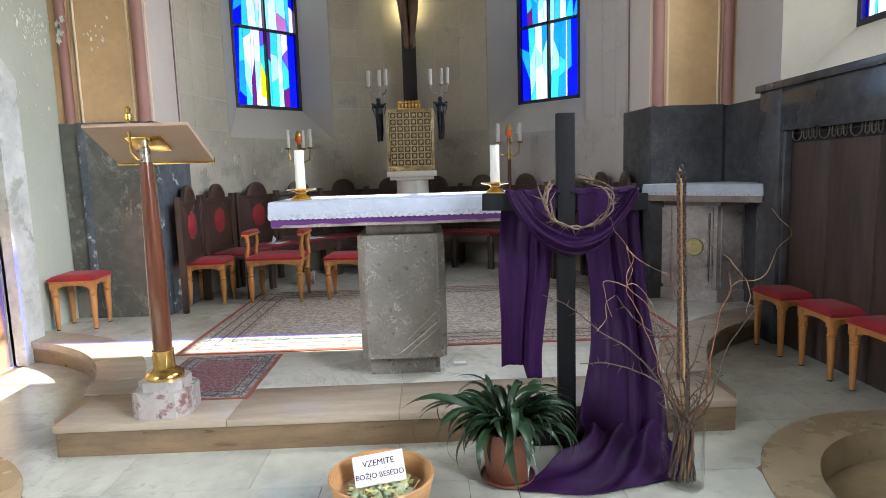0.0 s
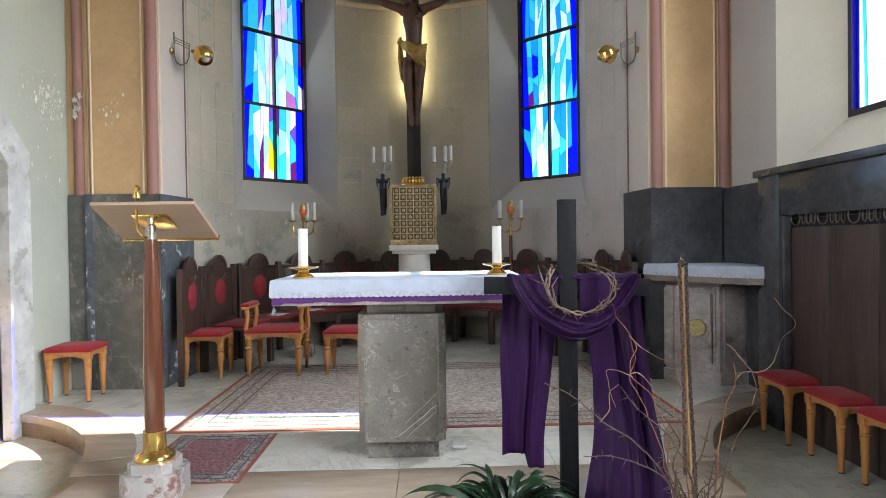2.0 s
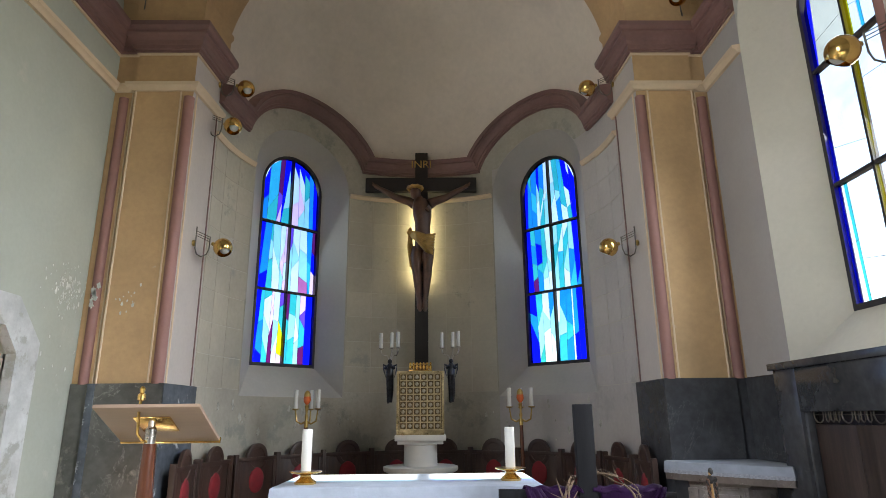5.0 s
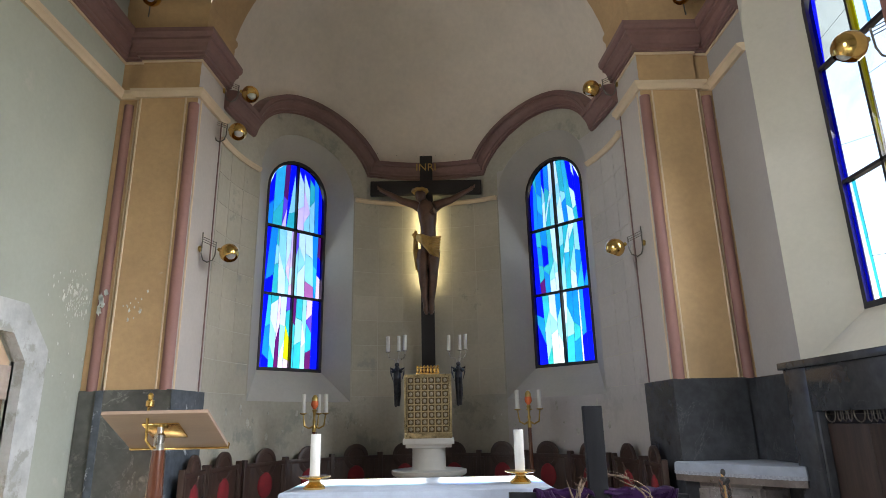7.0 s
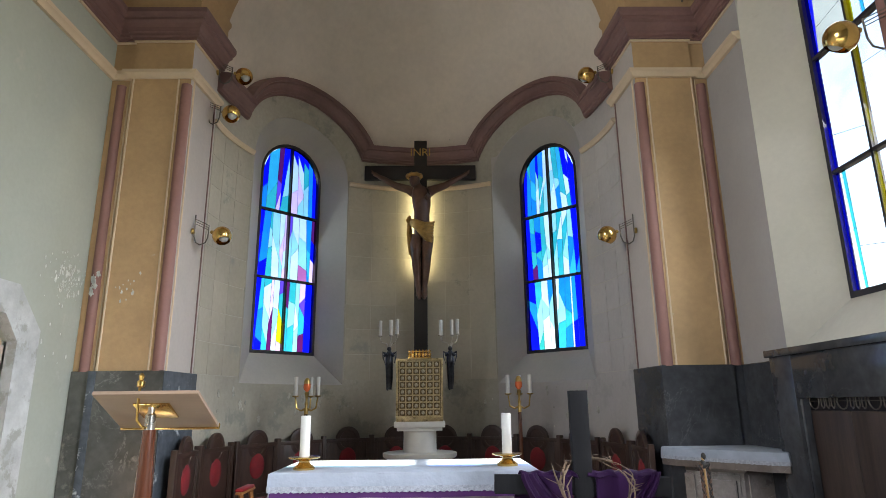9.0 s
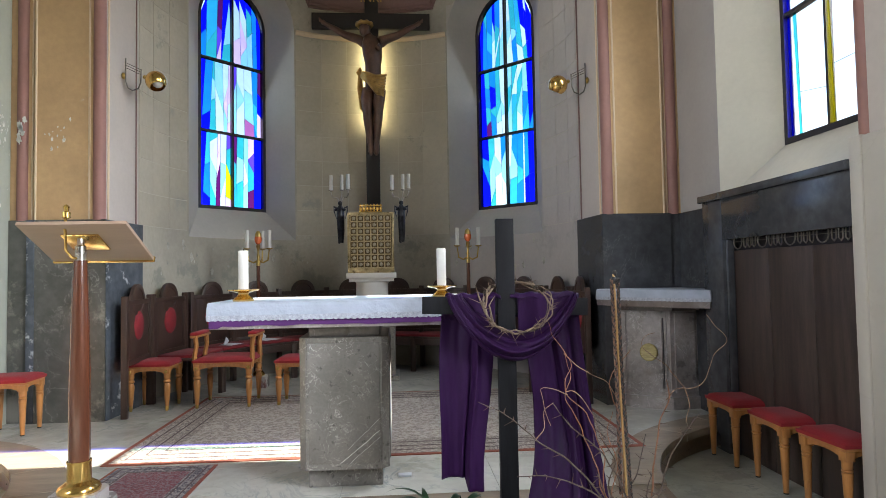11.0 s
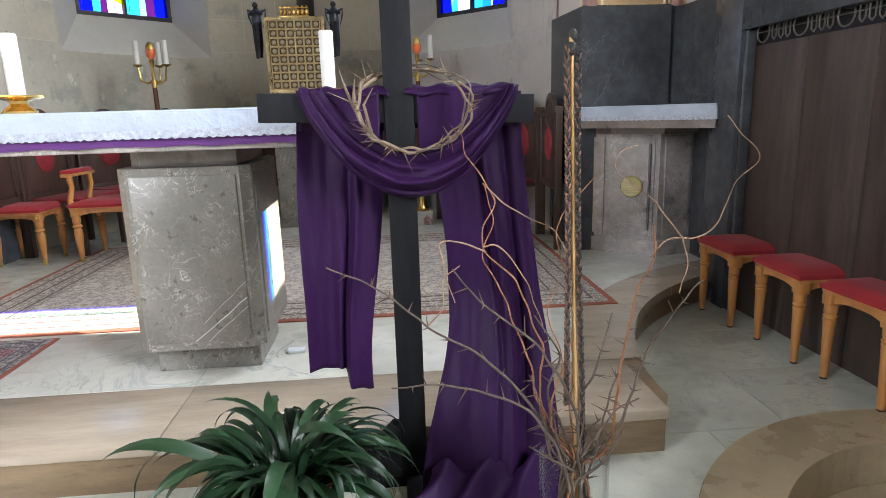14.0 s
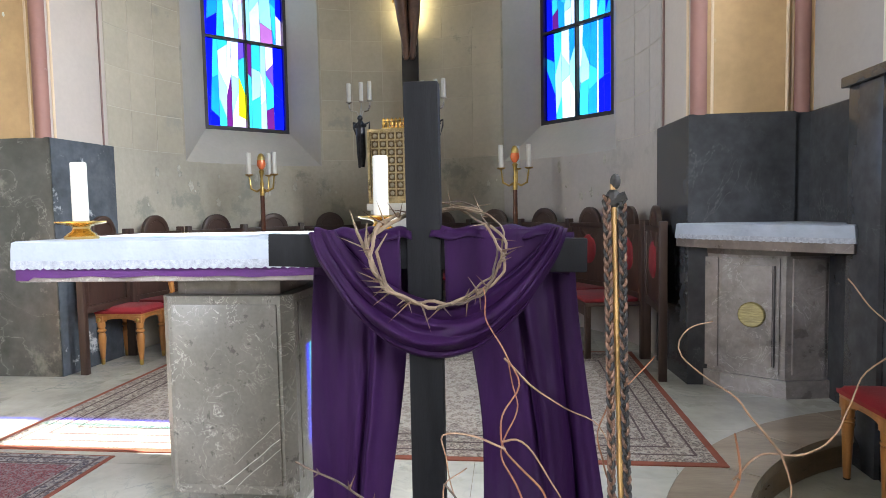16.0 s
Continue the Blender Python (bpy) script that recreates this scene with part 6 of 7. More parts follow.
wl = wall_lamp((-2.07, 2.62, 3.08), 0)
copy_thing(wl, pose(2.075, 2.62, 3.06, 0, 0, 180))
copy_thing(wl, pose(-2.06, 2.85, 4.86, 0, 0, 0))
copy_thing(wl, pose(2.06, 2.85, 4.86, 0, 0, 180))
copy_thing(wl, pose(-2.10, 2.78, 4.36, 0, 0, -15))
copy_thing(wl, pose(-2.66, FACE - 0.02, 5.46, 0, 0, -60))
copy_thing(wl, pose(2.64, FACE - 0.02, 5.39, 0, 0, -120))
copy_thing(wl, pose(BX + 0.03, -0.02, 3.43, 0, 0, 172))

# ---- side altar in the corner ----
sa = empty("side_altar", "brown-grey marble corner altar with panelled pedestal", "side altar")


def lerp2(a, b, t):
    return (a[0] + (b[0] - a[0]) * t, a[1] + (b[1] - a[1]) * t)


SLAB = [(2.00, 2.30), (2.06, 2.16), (2.50, 1.60), (2.60, 1.53), (2.76, 1.66), (2.76, 2.40), (2.60, 2.335), (2.02, 2.335)]
bm = prism(bmesh.new(), SLAB, 1.012, 1.078)
part("slab", bm, BROWN_STONE_SHADED, sa, smooth=False)
P0, P1, P2, P3 = (2.165, 2.335), (2.248, 2.247), (2.53, 2.06), (2.78, 2.095)
bm = prism(bmesh.new(), [P0, P1, P2, P3, (2.78, 2.34)], H + 0.10, 0.968)
part("pedestal", bm, GREY_STONE_B, sa, smooth=False)
bm = prism(bmesh.new(), [(2.17, 2.336), (2.245, 2.20), (2.52, 1.99), (2.766, 2.03), (2.766, 2.338)], 0.966, 1.014)
part("neck_moulding", bm, BROWN_STONE_SHADED, sa, smooth=False)
bm = prism(bmesh.new(), [(2.145, 2.338), (2.236, 2.228), (2.527, 2.034), (2.782, 2.07), (2.782, 2.338)], -0.0, H + 0.10)
part("foot", bm, GREY_STONE_B, sa, smooth=False)


def face_panel(a, b, z0, z1, t, inset, name, material):
    a, b = Vector(a), Vector(b)
    d = (b - a).normalized()
    nrm = Vector((d.y, -d.x))
    if nrm.dot(Vector((-1.0, -1.0))) < 0:
        nrm = -nrm
    a2, b2 = a + d * inset, b - d * inset
    bm = bmesh.new()
    prism(bm, [tuple(a2 - nrm * 0.01), tuple(b2 - nrm * 0.01), tuple(b2 + nrm * t), tuple(a2 + nrm * t)], z0, z1)
    return part(name, bm, material, sa, smooth=False)


face_panel(P1, P2, H + 0.13, 0.945, 0.012, 0.03, "door_panel", GREY_STONE_B)
face_panel(P1, P2, H + 0.17, 0.905, 0.024, 0.065, "door_field", GREY_STONE_B)
face_panel(P0, P1, H + 0.13, 0.945, 0.010, 0.02, "side_panel", GREY_STONE_B)
face_panel(P2, P3, H + 0.13, 0.945, 0.014, 0.035, "side_panel", GREY_STONE_B)
# dark strip laid on the field in place of the shade in the door's groove
face_panel(lerp2(P1, P2, 0.82), lerp2(P1, P2, 0.86), H + 0.17, 0.905, 0.0255, 0.004, "door_gap", LEAD)
mid = lerp2(P1, P2, 0.5)
turn = Matrix.Translation((mid[0], mid[1], 0.622)) @ Matrix.Rotation(math.atan2(P2[1] - P1[1], P2[0] - P1[0]), 4, "Z") @ Matrix.Rotation(radians(90), 4, "X")
bm = lathe(bmesh.new(), [(0.072, 0.0), (0.073, 0.034), (0.066, 0.044), (0.02, 0.046)], seg=32, m=turn)
part("roundel", bm, ONYX, sa, "banded yellow onyx roundel")
cloth_cover("side_altar_cloth", SLAB, 1.148, 0.064, LINEN, LACE, "white lace edging", "white linen cloth with lace edge on the corner altar", 0.006, 0.004, 0.018)
bm = prism(bmesh.new(), [(x, y) for x, y in SLAB], 1.079, 1.142)
part("underlay", bm, LINEN, sa, smooth=False)

# ---- fittings on the pier ----
disc = empty("consecration_cross", "round metal consecration cross on the pier", "wall cross", (BX - 0.001, -0.225, 1.955))
disc.matrix_world = Matrix.Translation((BX - 0.002, -0.225, 1.955)) @ Matrix.Rotation(radians(-90), 4, "Y")
bm = lathe(bmesh.new(), [(0.068, 0), (0.068, 0.004), (0.064, 0.008), (0.01, 0.01)], seg=32)
part("disc", bm, BRASS_DULL, disc)
bm = bmesh.new()
box(bm, -0.052, -0.008, 0.008, 0.052, 0.008, 0.018, 0.002)
box(bm, -0.008, -0.052, 0.008, 0.008, 0.052, 0.0175, 0.002)
part("cross_bars", bm, SILVER, disc)
ringob = empty("wall_ring", "small brass ring on a boss on the pier", "wall ring", (BX - 0.002, -0.285, 1.0))
bm = bmesh.new()
tube(bm, [(-0.022, 0.03 + 0.026 * math.cos(t), 0.026 * math.sin(t)) for t in [2 * math.pi * k / 20 for k in range(21)]], 0.0045, 8)
part("ring", bm, BRASS_DULL, ringob)
bm = lathe(bmesh.new(), [(0.018, 0), (0.018, 0.01), (0.01, 0.02), (0.008, 0.03)], (0.002, 0, 0), 14, Matrix.Rotation(radians(-90), 4, "Y"))
part("boss", bm, BRASS_DULL, ringob)

# ---- lenten cross with drape ----
cross = empty("standing_cross", "black timber cross standing before the sanctuary step", "cross", (0.021, 0.02, 0))
PX0, PX1, PY0, PY1 = 0.742, 0.822, -0.118, -0.075
bm = box(bmesh.new(), PX0, PY0, 0.03, PX1, PY1, 1.548, 0.003)
part("upright", bm, BLACK, cross)
bm = box(bmesh.new(), -0.377, PY0 + 0.004, -0.039, 0.377, PY1 - 0.004, 0.039, 0.003, Matrix.Translation((0.780, 0, 1.153)) @ Matrix.Rotation(radians(1.6), 4, "Y"))
part("crossbar", bm, BLACK, cross)
bm = bmesh.new()
box(bm, 0.60, -0.122, 0.0, 0.96, -0.072, 0.04, 0.004)
box(bm, 0.755, -0.28, 0.0, 0.81, -0.122, 0.038, 0.004)
part("foot", bm, BLACK, cross)
bm = prism(bmesh.new(), [(0.0, 0.0), (0.17, 0.0), (0.17, 0.02), (0.02, 0.17), (0.0, 0.17)], -0.02, 0.02, m=Matrix.Translation((0.742, -0.097, 0.04)) @ Matrix.Rotation(radians(90), 4, "X") @ Matrix.Diagonal((-1, 1, 1, 1)))
part("brace", bm, BLACK, cross)

drape = empty("purple_drape", "deep purple satin cloth draped over the cross to the floor", "drape", (0.021, 0.02, -0.022))


def drape_part(name, f, nu, nv):
    bm = bmesh.new()
    sheet(bm, f, nu, nv)
    ob = part(name, bm, PURPLE, drape)
    so = ob.modifiers.new("thickness", "SOLIDIFY")
    so.thickness = 0.0025


def sm(t):
    t = max(0.0, min(1.0, t))
    return t * t * (3 - 2 * t)


def fold(t):
    return math.sin(t + 0.55 * math.sin(t))


def crease(t):
    """One narrow ridge with a hollow beside it."""
    return 1.6 * math.exp(-(t / 0.045) ** 2) - 0.9 * math.exp(-((t - 0.08) / 0.05) ** 2)


def left_fall(i, j):
    """Hangs behind the bar; the inner strip reaches lower."""
    z_low = 0.400 if i < 0.55 else 0.400 - 0.055 * sm((i - 0.55) / 0.08)
    z = 1.215 + (z_low - 1.215) * j
    w0, w1 = 0.497 - 0.016 * sm(3 * j), 0.735 - 0.065 * sm((j - 0.1) / 0.9)
    x = w0 + (w1 - w0) * i
    amp = 0.009 + 0.022 * sm(2 * j)
    wave = fold(i * 6.2 - 0.4 + 0.7 * noise.noise((z * 1.6, 0.3, 4))) + 0.35 * fold(i * 15 + 2 - j) * (1 - 0.5 * j) + 0.5 * crease(i - 0.62 + 0.05 * j)
    y = -0.046 + 0.8 * amp * wave - 0.02 * sm(j) + 0.012 * noise.noise((x * 7, z * 2.0, 1)) + 0.005 * noise.noise((x * 30, z * 7, 2))
    return Vector((x + 0.006 * noise.noise((z * 3, i * 3, 5)), y, z))


drape_part("left_fall", left_fall, 90, 60)


def right_fall(i, j):
    z = 1.215 + (0.05 - 1.215) * j
    w0 = 0.855 + 0.055 * sm(j / 0.45) - 0.11 * sm((j - 0.55) / 0.45)
    w1 = 1.135 + 0.080 * sm(j * 1.3)
    x = w0 + (w1 - w0) * i
    amp = 0.010 + 0.021 * sm(1.8 * j)
    wave = fold(i * 8.4 + 0.5 * j + 0.8 * noise.noise((z * 1.5, 0.7, 4))) + 0.3 * fold(i * 19 + 1 + j) * (1 - 0.6 * j) + 0.6 * crease(i - 0.45 - 0.12 * j) + 0.5 * crease(i - 0.8 + 0.04 * j)
    y = -0.046 + 0.8 * amp * wave - 0.19 * sm((j - 0.45) / 0.55) + 0.012 * noise.noise((x * 7, z * 2.0, 7)) + 0.005 * noise.noise((x * 30, z * 7, 8))
    return Vector((x, y, z))


drape_part("right_fall", right_fall, 110, 76)


def swag(i, j):
    """i from the left shoulder to the right one, j across the folds."""
    x_top, x_low = 0.575 + 0.50 * i, 0.512 + 0.600 * i
    s = math.sin(math.pi * i)
    z_top = 1.232 - 0.165 * s ** 0.8
    z_low = 1.228 - 0.295 * s ** 0.72
    x = x_top + (x_low - x_top) * j
    z = z_top + (z_low - z_top) * j
    belly = 0.045 * s + 0.014
    ripple = 0.7 * fold(j * 9 + 2.6 * i + 1.1 * noise.noise((i * 4, j * 2, 8))) + 0.45 * fold(j * 23 - 3.5 * i + 1.6 * noise.noise((i * 5, j * 2, 3)))
    y = -0.130 - belly * math.sin(math.pi * (0.10 + 0.82 * j)) - 0.015 * ripple * (0.45 + 0.7 * s) + 0.008 * noise.noise((x * 14, z * 14, 3)) + 0.003 * noise.noise((x * 40, z * 40, 5))
    return Vector((x, y, z))


drape_part("swag", swag, 96, 64)


def wrap(x0, x1, skew):
    def f(i, j):
        x = x0 + (x1 - x0) * i + skew * (1 - j)
        t = math.pi * (0.12 + 1.03 * j)
        y = -0.097 - 0.036 * math.cos(t) + 0.004 * math.sin(i * 30 + 4 * j)
        z = 1.195 + 0.040 * math.sin(t) + 0.004 * math.sin(i * 22 + 1)
        if j > 0.88:
            z -= (j - 0.88) * 0.5
        return Vector((x, y, z))
    return f


drape_part("arm_wrap", wrap(0.502, 0.738, 0.02), 30, 16)
drape_part("arm_wrap", wrap(0.827, 1.122, -0.03), 36, 16)


def swag_foot(x):
    s = math.sin(math.pi * max(0.03, min(0.97, (x - 0.512) / 0.616)))
    return 1.228 - 0.295 * s ** 0.72 + 0.055


def inner_panel(x0, x1):
    def f(i, j):
        x = x0 + (x1 - x0) * i
        return Vector((x, -0.128 + 0.006 * fold(i * 9 + 2 * j), 1.228 + (swag_foot(x) - 1.228) * j))
    return f


drape_part("inner_fold", inner_panel(0.545, 0.728), 24, 10)
drape_part("inner_fold", inner_panel(0.832, 1.10), 30, 10)


def pool(i, j):
    """Cloth heaped on the floor in front of the right fall."""
    a = -0.15 + 1.25 * i
    x = 0.83 + 0.375 * i + (-0.34 * (1 - i) ** 1.4 + 0.02 * i) * sm(j)
    y = -0.235 - (0.30 + 0.05 * math.sin(5 * i)) * j
    ridge = (0.5 + 0.5 * math.sin(17.0 * i + 5.0 * j + 2.0 * noise.noise((i * 2.4, j * 2.0, 2)))) ** 1.5
    z = 0.029 + (1 - j) ** 2 * 0.09 + 0.058 * ridge * (1 - 0.45 * j) * min(1, 5 * (1 - j) + 0.12) + 0.02 * (0.5 + 0.5 * noise.noise((i * 5, j * 3, 9))) * (1 - 0.6 * j)
    return Vector((x, y, z))


drape_part("floor_pool", pool, 90, 56)
# crown of thorns
crown = empty("crown_of_thorns", "crown of twisted thorny twigs hung on the cross", "crown of thorns", (0.839, -0.095, 1.148))


def crown_pt(t, off, ph):
    rr = 1.0 + 0.05 * math.sin(3 * t + ph) + 0.03 * math.sin(7 * t + 2 * ph)
    ro, so_ = 1 + off / 0.15 * math.sin(2.3 * t + ph), math.sin(t)
    return Vector((0.146 * rr * ro * math.cos(t), -0.078 + 0.15 * sm((so_ - 0.42) / 0.58) + 1.1 * off * math.cos(2.3 * t + ph), 0.110 * rr * ro * so_ + 0.004))


bm_pts = []
for k in range(4):
    bm = bmesh.new()
    a0 = 0.9 + 1.35 * k
    span = (6.0, 5.6, 4.2, 3.4)[k]
    ts = [a0 + span * i / 60 for i in range(61)]
    pts = [crown_pt(t, 0.006 + 0.003 * k, 1.7 * k) + Vector((0.004 * noise.noise((t * 5, k, 4)), 0, 0.007 * noise.noise((t * 4, k, 0)))) for t in ts]
    r0 = (0.0060, 0.0050, 0.0034, 0.0028)[k]
    tube(bm, pts, [r0 * (1 - 0.5 * i / 60) * (1 + 0.25 * noise.noise((i * 0.5, k, 3))) for i in range(61)], 8)
    part("twig", bm, PALE_TWIG if k != 2 else BARK, crown)
    bm_pts.append(pts)
for k in range(46):
    p = bm_pts[(0, 0, 1, 2)[k % 4]][random.randrange(3, 58)]
    d = (p.normalized() * random.uniform(-0.3, 1.0) + Vector((random.uniform(-0.8, 0.8), random.uniform(-0.9, 0.3), random.uniform(-0.6, 0.9)))).normalized()
    bm = tube(bmesh.new(), [p, p + d * random.uniform(0.03, 0.072)], [0.0027, 0.0003], 6)
    part("thorn", bm, THORN if k % 3 else PALE_TWIG, crown)
for k in range(3):
    p = bm_pts[0][(22, 26, 30)[k]]
    bm = tube(bmesh.new(), [p, p + Vector((-0.02, -0.01, 0.05 + 0.02 * k)), p + Vector((-0.035 + 0.02 * k, -0.012, 0.10 + 0.015 * k))], [0.005, 0.0036, 0.0008], 7)
    part("snag", bm, PALE_TWIG, crown)

# ---- glass vase with branches ----
VX, VY = 1.185, -0.495
vase = empty("glass_vase", "tall clear glass cylinder vase on the floor", "vase", (VX, VY, 0))
bm = bmesh.new()
prof = [(0.002, 0.0), (0.080, 0.0), (0.084, 0.006), (0.084, 0.315), (0.081, 0.317), (0.079, 0.315), (0.079, 0.022), (0.002, 0.02)]
lathe(bm, prof, seg=48)
part("glass_body", bm, CLEAR, vase)


def smooth_line(knots, wiggle, seed):
    """A soft curve through the knots, with small crooks."""
    ks = [Vector(k) for k in knots]
    ks = [ks[0] * 2 - ks[1]] + ks + [ks[-1] * 2 - ks[-2]]
    pts = []
    for q in range(1, len(ks) - 2):
        p0, p1, p2, p3 = ks[q - 1:q + 3]
        n = max(4, int((p2 - p1).length / 0.012))
        for e in range(n):
            f = e / n
            pts.append(0.5 * (2 * p1 + (p2 - p0) * f + (2 * p0 - 5 * p1 + 4 * p2 - p3) * f * f + (3 * p1 - p0 - 3 * p2 + p3) * f ** 3))
    pts.append(ks[-2])
    out = []
    for i, p in enumerate(pts):
        h = i * 0.2 + seed * 3.1
        k = wiggle * min(1, i / 8)
        out.append(p + k * Vector((noise.noise((h, seed, 1)) + 0.5 * math.sin(h * 1.6), noise.noise((h, seed, 5)), 0.6 * noise.noise((h, seed, 9)))))
    return out


def stems(name, lines, material, r0, wiggle, label, category, thorny=False, tips=None):
    """lines: knots of each stem; those that begin with None stand in the vase."""
    ob = empty(name, label, category, (0, 0, 0), "branches in the glass vase")
    for k, line in enumerate(lines):
        r = r0
        if line[0] is None:
            ang = 2.4 * k + len(lines)
            line = [(VX + 0.05 * math.cos(ang), VY + 0.05 * math.sin(ang), 0.03), (VX + 0.03 * math.cos(ang + 1), VY + 0.03 * math.sin(ang + 1), 0.24)] + list(line[1:])
        else:
            r = r0 * 0.6
        pts = smooth_line(line, wiggle, k + len(name))
        n = len(pts)
        bm = tube(bmesh.new(), pts, [max(0.0012, r * (1 - 0.68 * i / n) * (1 + 0.18 * noise.noise((i * 0.6, k, 2)))) for i in range(n)], 7)
        stem = part("stem", bm, tips if tips and r < r0 else material, ob)
        if not thorny:
            continue
        i = 14 + k
        while i < n - 1:
            d = (pts[i + 1] - pts[i - 1]).normalized()
            for q in range(random.choice((1, 1, 2))):
                side = d.orthogonal()
                side.rotate(Matrix.Rotation(random.uniform(0, 6.3), 3, d))
                tip = pts[i] + (side + d * random.uniform(0.2, 0.7)).normalized() * random.uniform(0.02, 0.05)
                part("thorn", tube(bmesh.new(), [pts[i], pts[i].lerp(tip, 0.4), tip], [0.0024, 0.0015, 0.0003], 5), THORN, stem)
            i += random.choice((3, 4, 5, 6))
    return ob


stems("thorn_branches", [
    [None, (1.10, -0.48, 0.42), (0.96, -0.48, 0.58), (0.85, -0.48, 0.65), (0.73, -0.48, 0.755), (0.616, -0.48, 0.81)],
    [None, (1.09, -0.50, 0.42), (1.00, -0.51, 0.485), (0.87, -0.53, 0.535), (0.75, -0.55, 0.545)],
    [None, (1.18, -0.49, 0.44), (1.11, -0.50, 0.58), (1.03, -0.51, 0.66), (0.95, -0.53, 0.735), (0.89, -0.55, 0.81)],
    [None, (1.275, -0.47, 0.33), (1.34, -0.47, 0.47), (1.385, -0.47, 0.59), (1.45, -0.47, 0.68), (1.51, -0.46, 0.73)],
    [None, (1.20, -0.47, 0.42), (1.235, -0.47, 0.51), (1.255, -0.47, 0.57), (1.285, -0.46, 0.66)],
    [None, (1.16, -0.46, 0.38), (1.13, -0.46, 0.47), (1.15, -0.46, 0.56), (1.10, -0.45, 0.66)],
    [None, (1.22, -0.52, 0.36), (1.27, -0.53, 0.44), (1.33, -0.53, 0.47)]],
    BARK, 0.0052, 0.006, "grey-brown thorny branches standing in the glass vase", "branches", True)
stems("red_thorn_branch", [[None, (1.27, -0.47, 0.30), (1.30, -0.47, 0.47), (1.32, -0.46, 0.60), (1.34, -0.46, 0.70), (1.38, -0.46, 0.79), (1.37, -0.46, 0.87)]],
      WILLOW, 0.0056, 0.006, "reddish thorny branch standing in the glass vase", "branch", True)
stems("willow_twigs", [
    [None, (1.11, -0.46, 0.43), (1.12, -0.45, 0.56), (1.07, -0.43, 0.70), (1.05, -0.42, 0.755), (0.99, -0.40, 0.81), (0.985, -0.39, 0.87), (1.01, -0.37, 0.92), (0.995, -0.36, 0.975), (0.965, -0.33, 1.03), (0.945, -0.27, 1.09)],
    [None, (1.10, -0.45, 0.46), (1.07, -0.43, 0.60), (1.02, -0.41, 0.71), (0.985, -0.39, 0.80), (1.015, -0.37, 0.87), (0.99, -0.35, 0.965)],
    [None, (1.19, -0.45, 0.39), (1.195, -0.44, 0.54), (1.175, -0.44, 0.63), (1.185, -0.44, 0.73), (1.15, -0.43, 0.83), (1.165, -0.42, 0.88), (1.21, -0.40, 0.93), (1.26, -0.38, 0.98)],
    [None, (1.13, -0.49, 0.40), (1.15, -0.50, 0.55), (1.12, -0.50, 0.66), (1.14, -0.49, 0.76)],
    [(1.37, -0.46, 0.79), (1.42, -0.45, 0.83), (1.49, -0.44, 0.83), (1.55, -0.42, 0.86), (1.60, -0.41, 0.95), (1.655, -0.40, 1.01), (1.64, -0.34, 1.07), (1.625, -0.30, 1.11)],
    [(0.99, -0.40, 0.81), (0.935, -0.41, 0.835), (0.885, -0.42, 0.845), (0.88, -0.43, 0.80), (0.89, -0.43, 0.74), (0.91, -0.44, 0.70)],
    [(0.99, -0.36, 0.97), (1.04, -0.37, 0.92), (1.10, -0.38, 0.885), (1.16, -0.38, 0.85), (1.19, -0.39, 0.79)],
    [(0.985, -0.39, 0.82), (1.02, -0.39, 0.82), (1.07, -0.41, 0.76), (1.10, -0.42, 0.70), (1.125, -0.43, 0.61)],
    [(1.45, -0.45, 0.835), (1.37, -0.44, 0.93), (1.30, -0.43, 0.99), (1.31, -0.42, 1.04), (1.35, -0.41, 1.05)],
    [(1.45, -0.45, 0.835), (1.47, -0.45, 0.77), (1.44, -0.46, 0.70)],
    [(0.84, -0.48, 0.66), (0.88, -0.46, 0.70), (0.885, -0.45, 0.76), (0.92, -0.44, 0.79)]],
    WILLOW, 0.0036, 0.009, "orange corkscrew willow twigs standing in the glass vase", "twigs", False, WILLOW_PALE)
stems("dry_stalks", [[None, (VX + 0.016 * (k - 5), VY + 0.014 * ((k * 7) % 5 - 2), 0.33), (VX + 0.024 * (k - 5), VY + 0.02 * ((k * 3) % 5 - 2), 0.37 + 0.05 * ((k * 3) % 4))] for k in range(11)],
      BARK, 0.0056, 0.008, "short brown stalks standing in the glass vase", "stalks", True)
whip = empty("cane_with_whip", "bamboo cane wound with a braided leather whip", "cane", (0, 0, 0))
a, b = Vector((1.200, -0.49, 0.02)), Vector((1.178, -0.440, 1.29))
bm = tube(bmesh.new(), [a.lerp(b, t / 24) for t in range(25)], [0.0050 if k % 5 else 0.0066 for k in range(25)], 10)
part("cane", bm, BAMBOO, whip)
for side, lo, hi in ((-1, 0.33, 0.985), (1, 0.10, 0.985)):
    for k, m in ((0, ROPE), (1, ROPE_B if side < 0 else ROPE), (2, ROPE_B)):
        pts = []
        for i in range(260):
            t = i / 259
            base = a.lerp(b, lo + (hi - lo) * t)
            off = (0.0125 + 0.012 * (1 - t) ** 2) if side < 0 else 0.012 + 0.003 * math.sin(t * 7)
            ph = t * (hi - lo) * 190 + k * 2.094
            pts.append(base + Vector((side * off + 0.0046 * math.cos(ph), -0.006 + 0.0036 * math.sin(2 * ph), 0)))
        bm = tube(bmesh.new(), pts, 0.0031, 5)
        part("braid", bm, m, whip)
bm = bmesh.new()
ball(bm, b + Vector((0, 0, -0.025)), 0.013, 10, squash=(1, 1, 1.3))
ball(bm, b + Vector((0.004, 0, 0.004)), 0.009, 10, squash=(1, 1, 1.5))
tube(bm, [b + Vector((-0.016, 0, -0.035)), b + Vector((0.02, -0.01, -0.02))], 0.008, 6)
part("knot", bm, ROPE, whip)

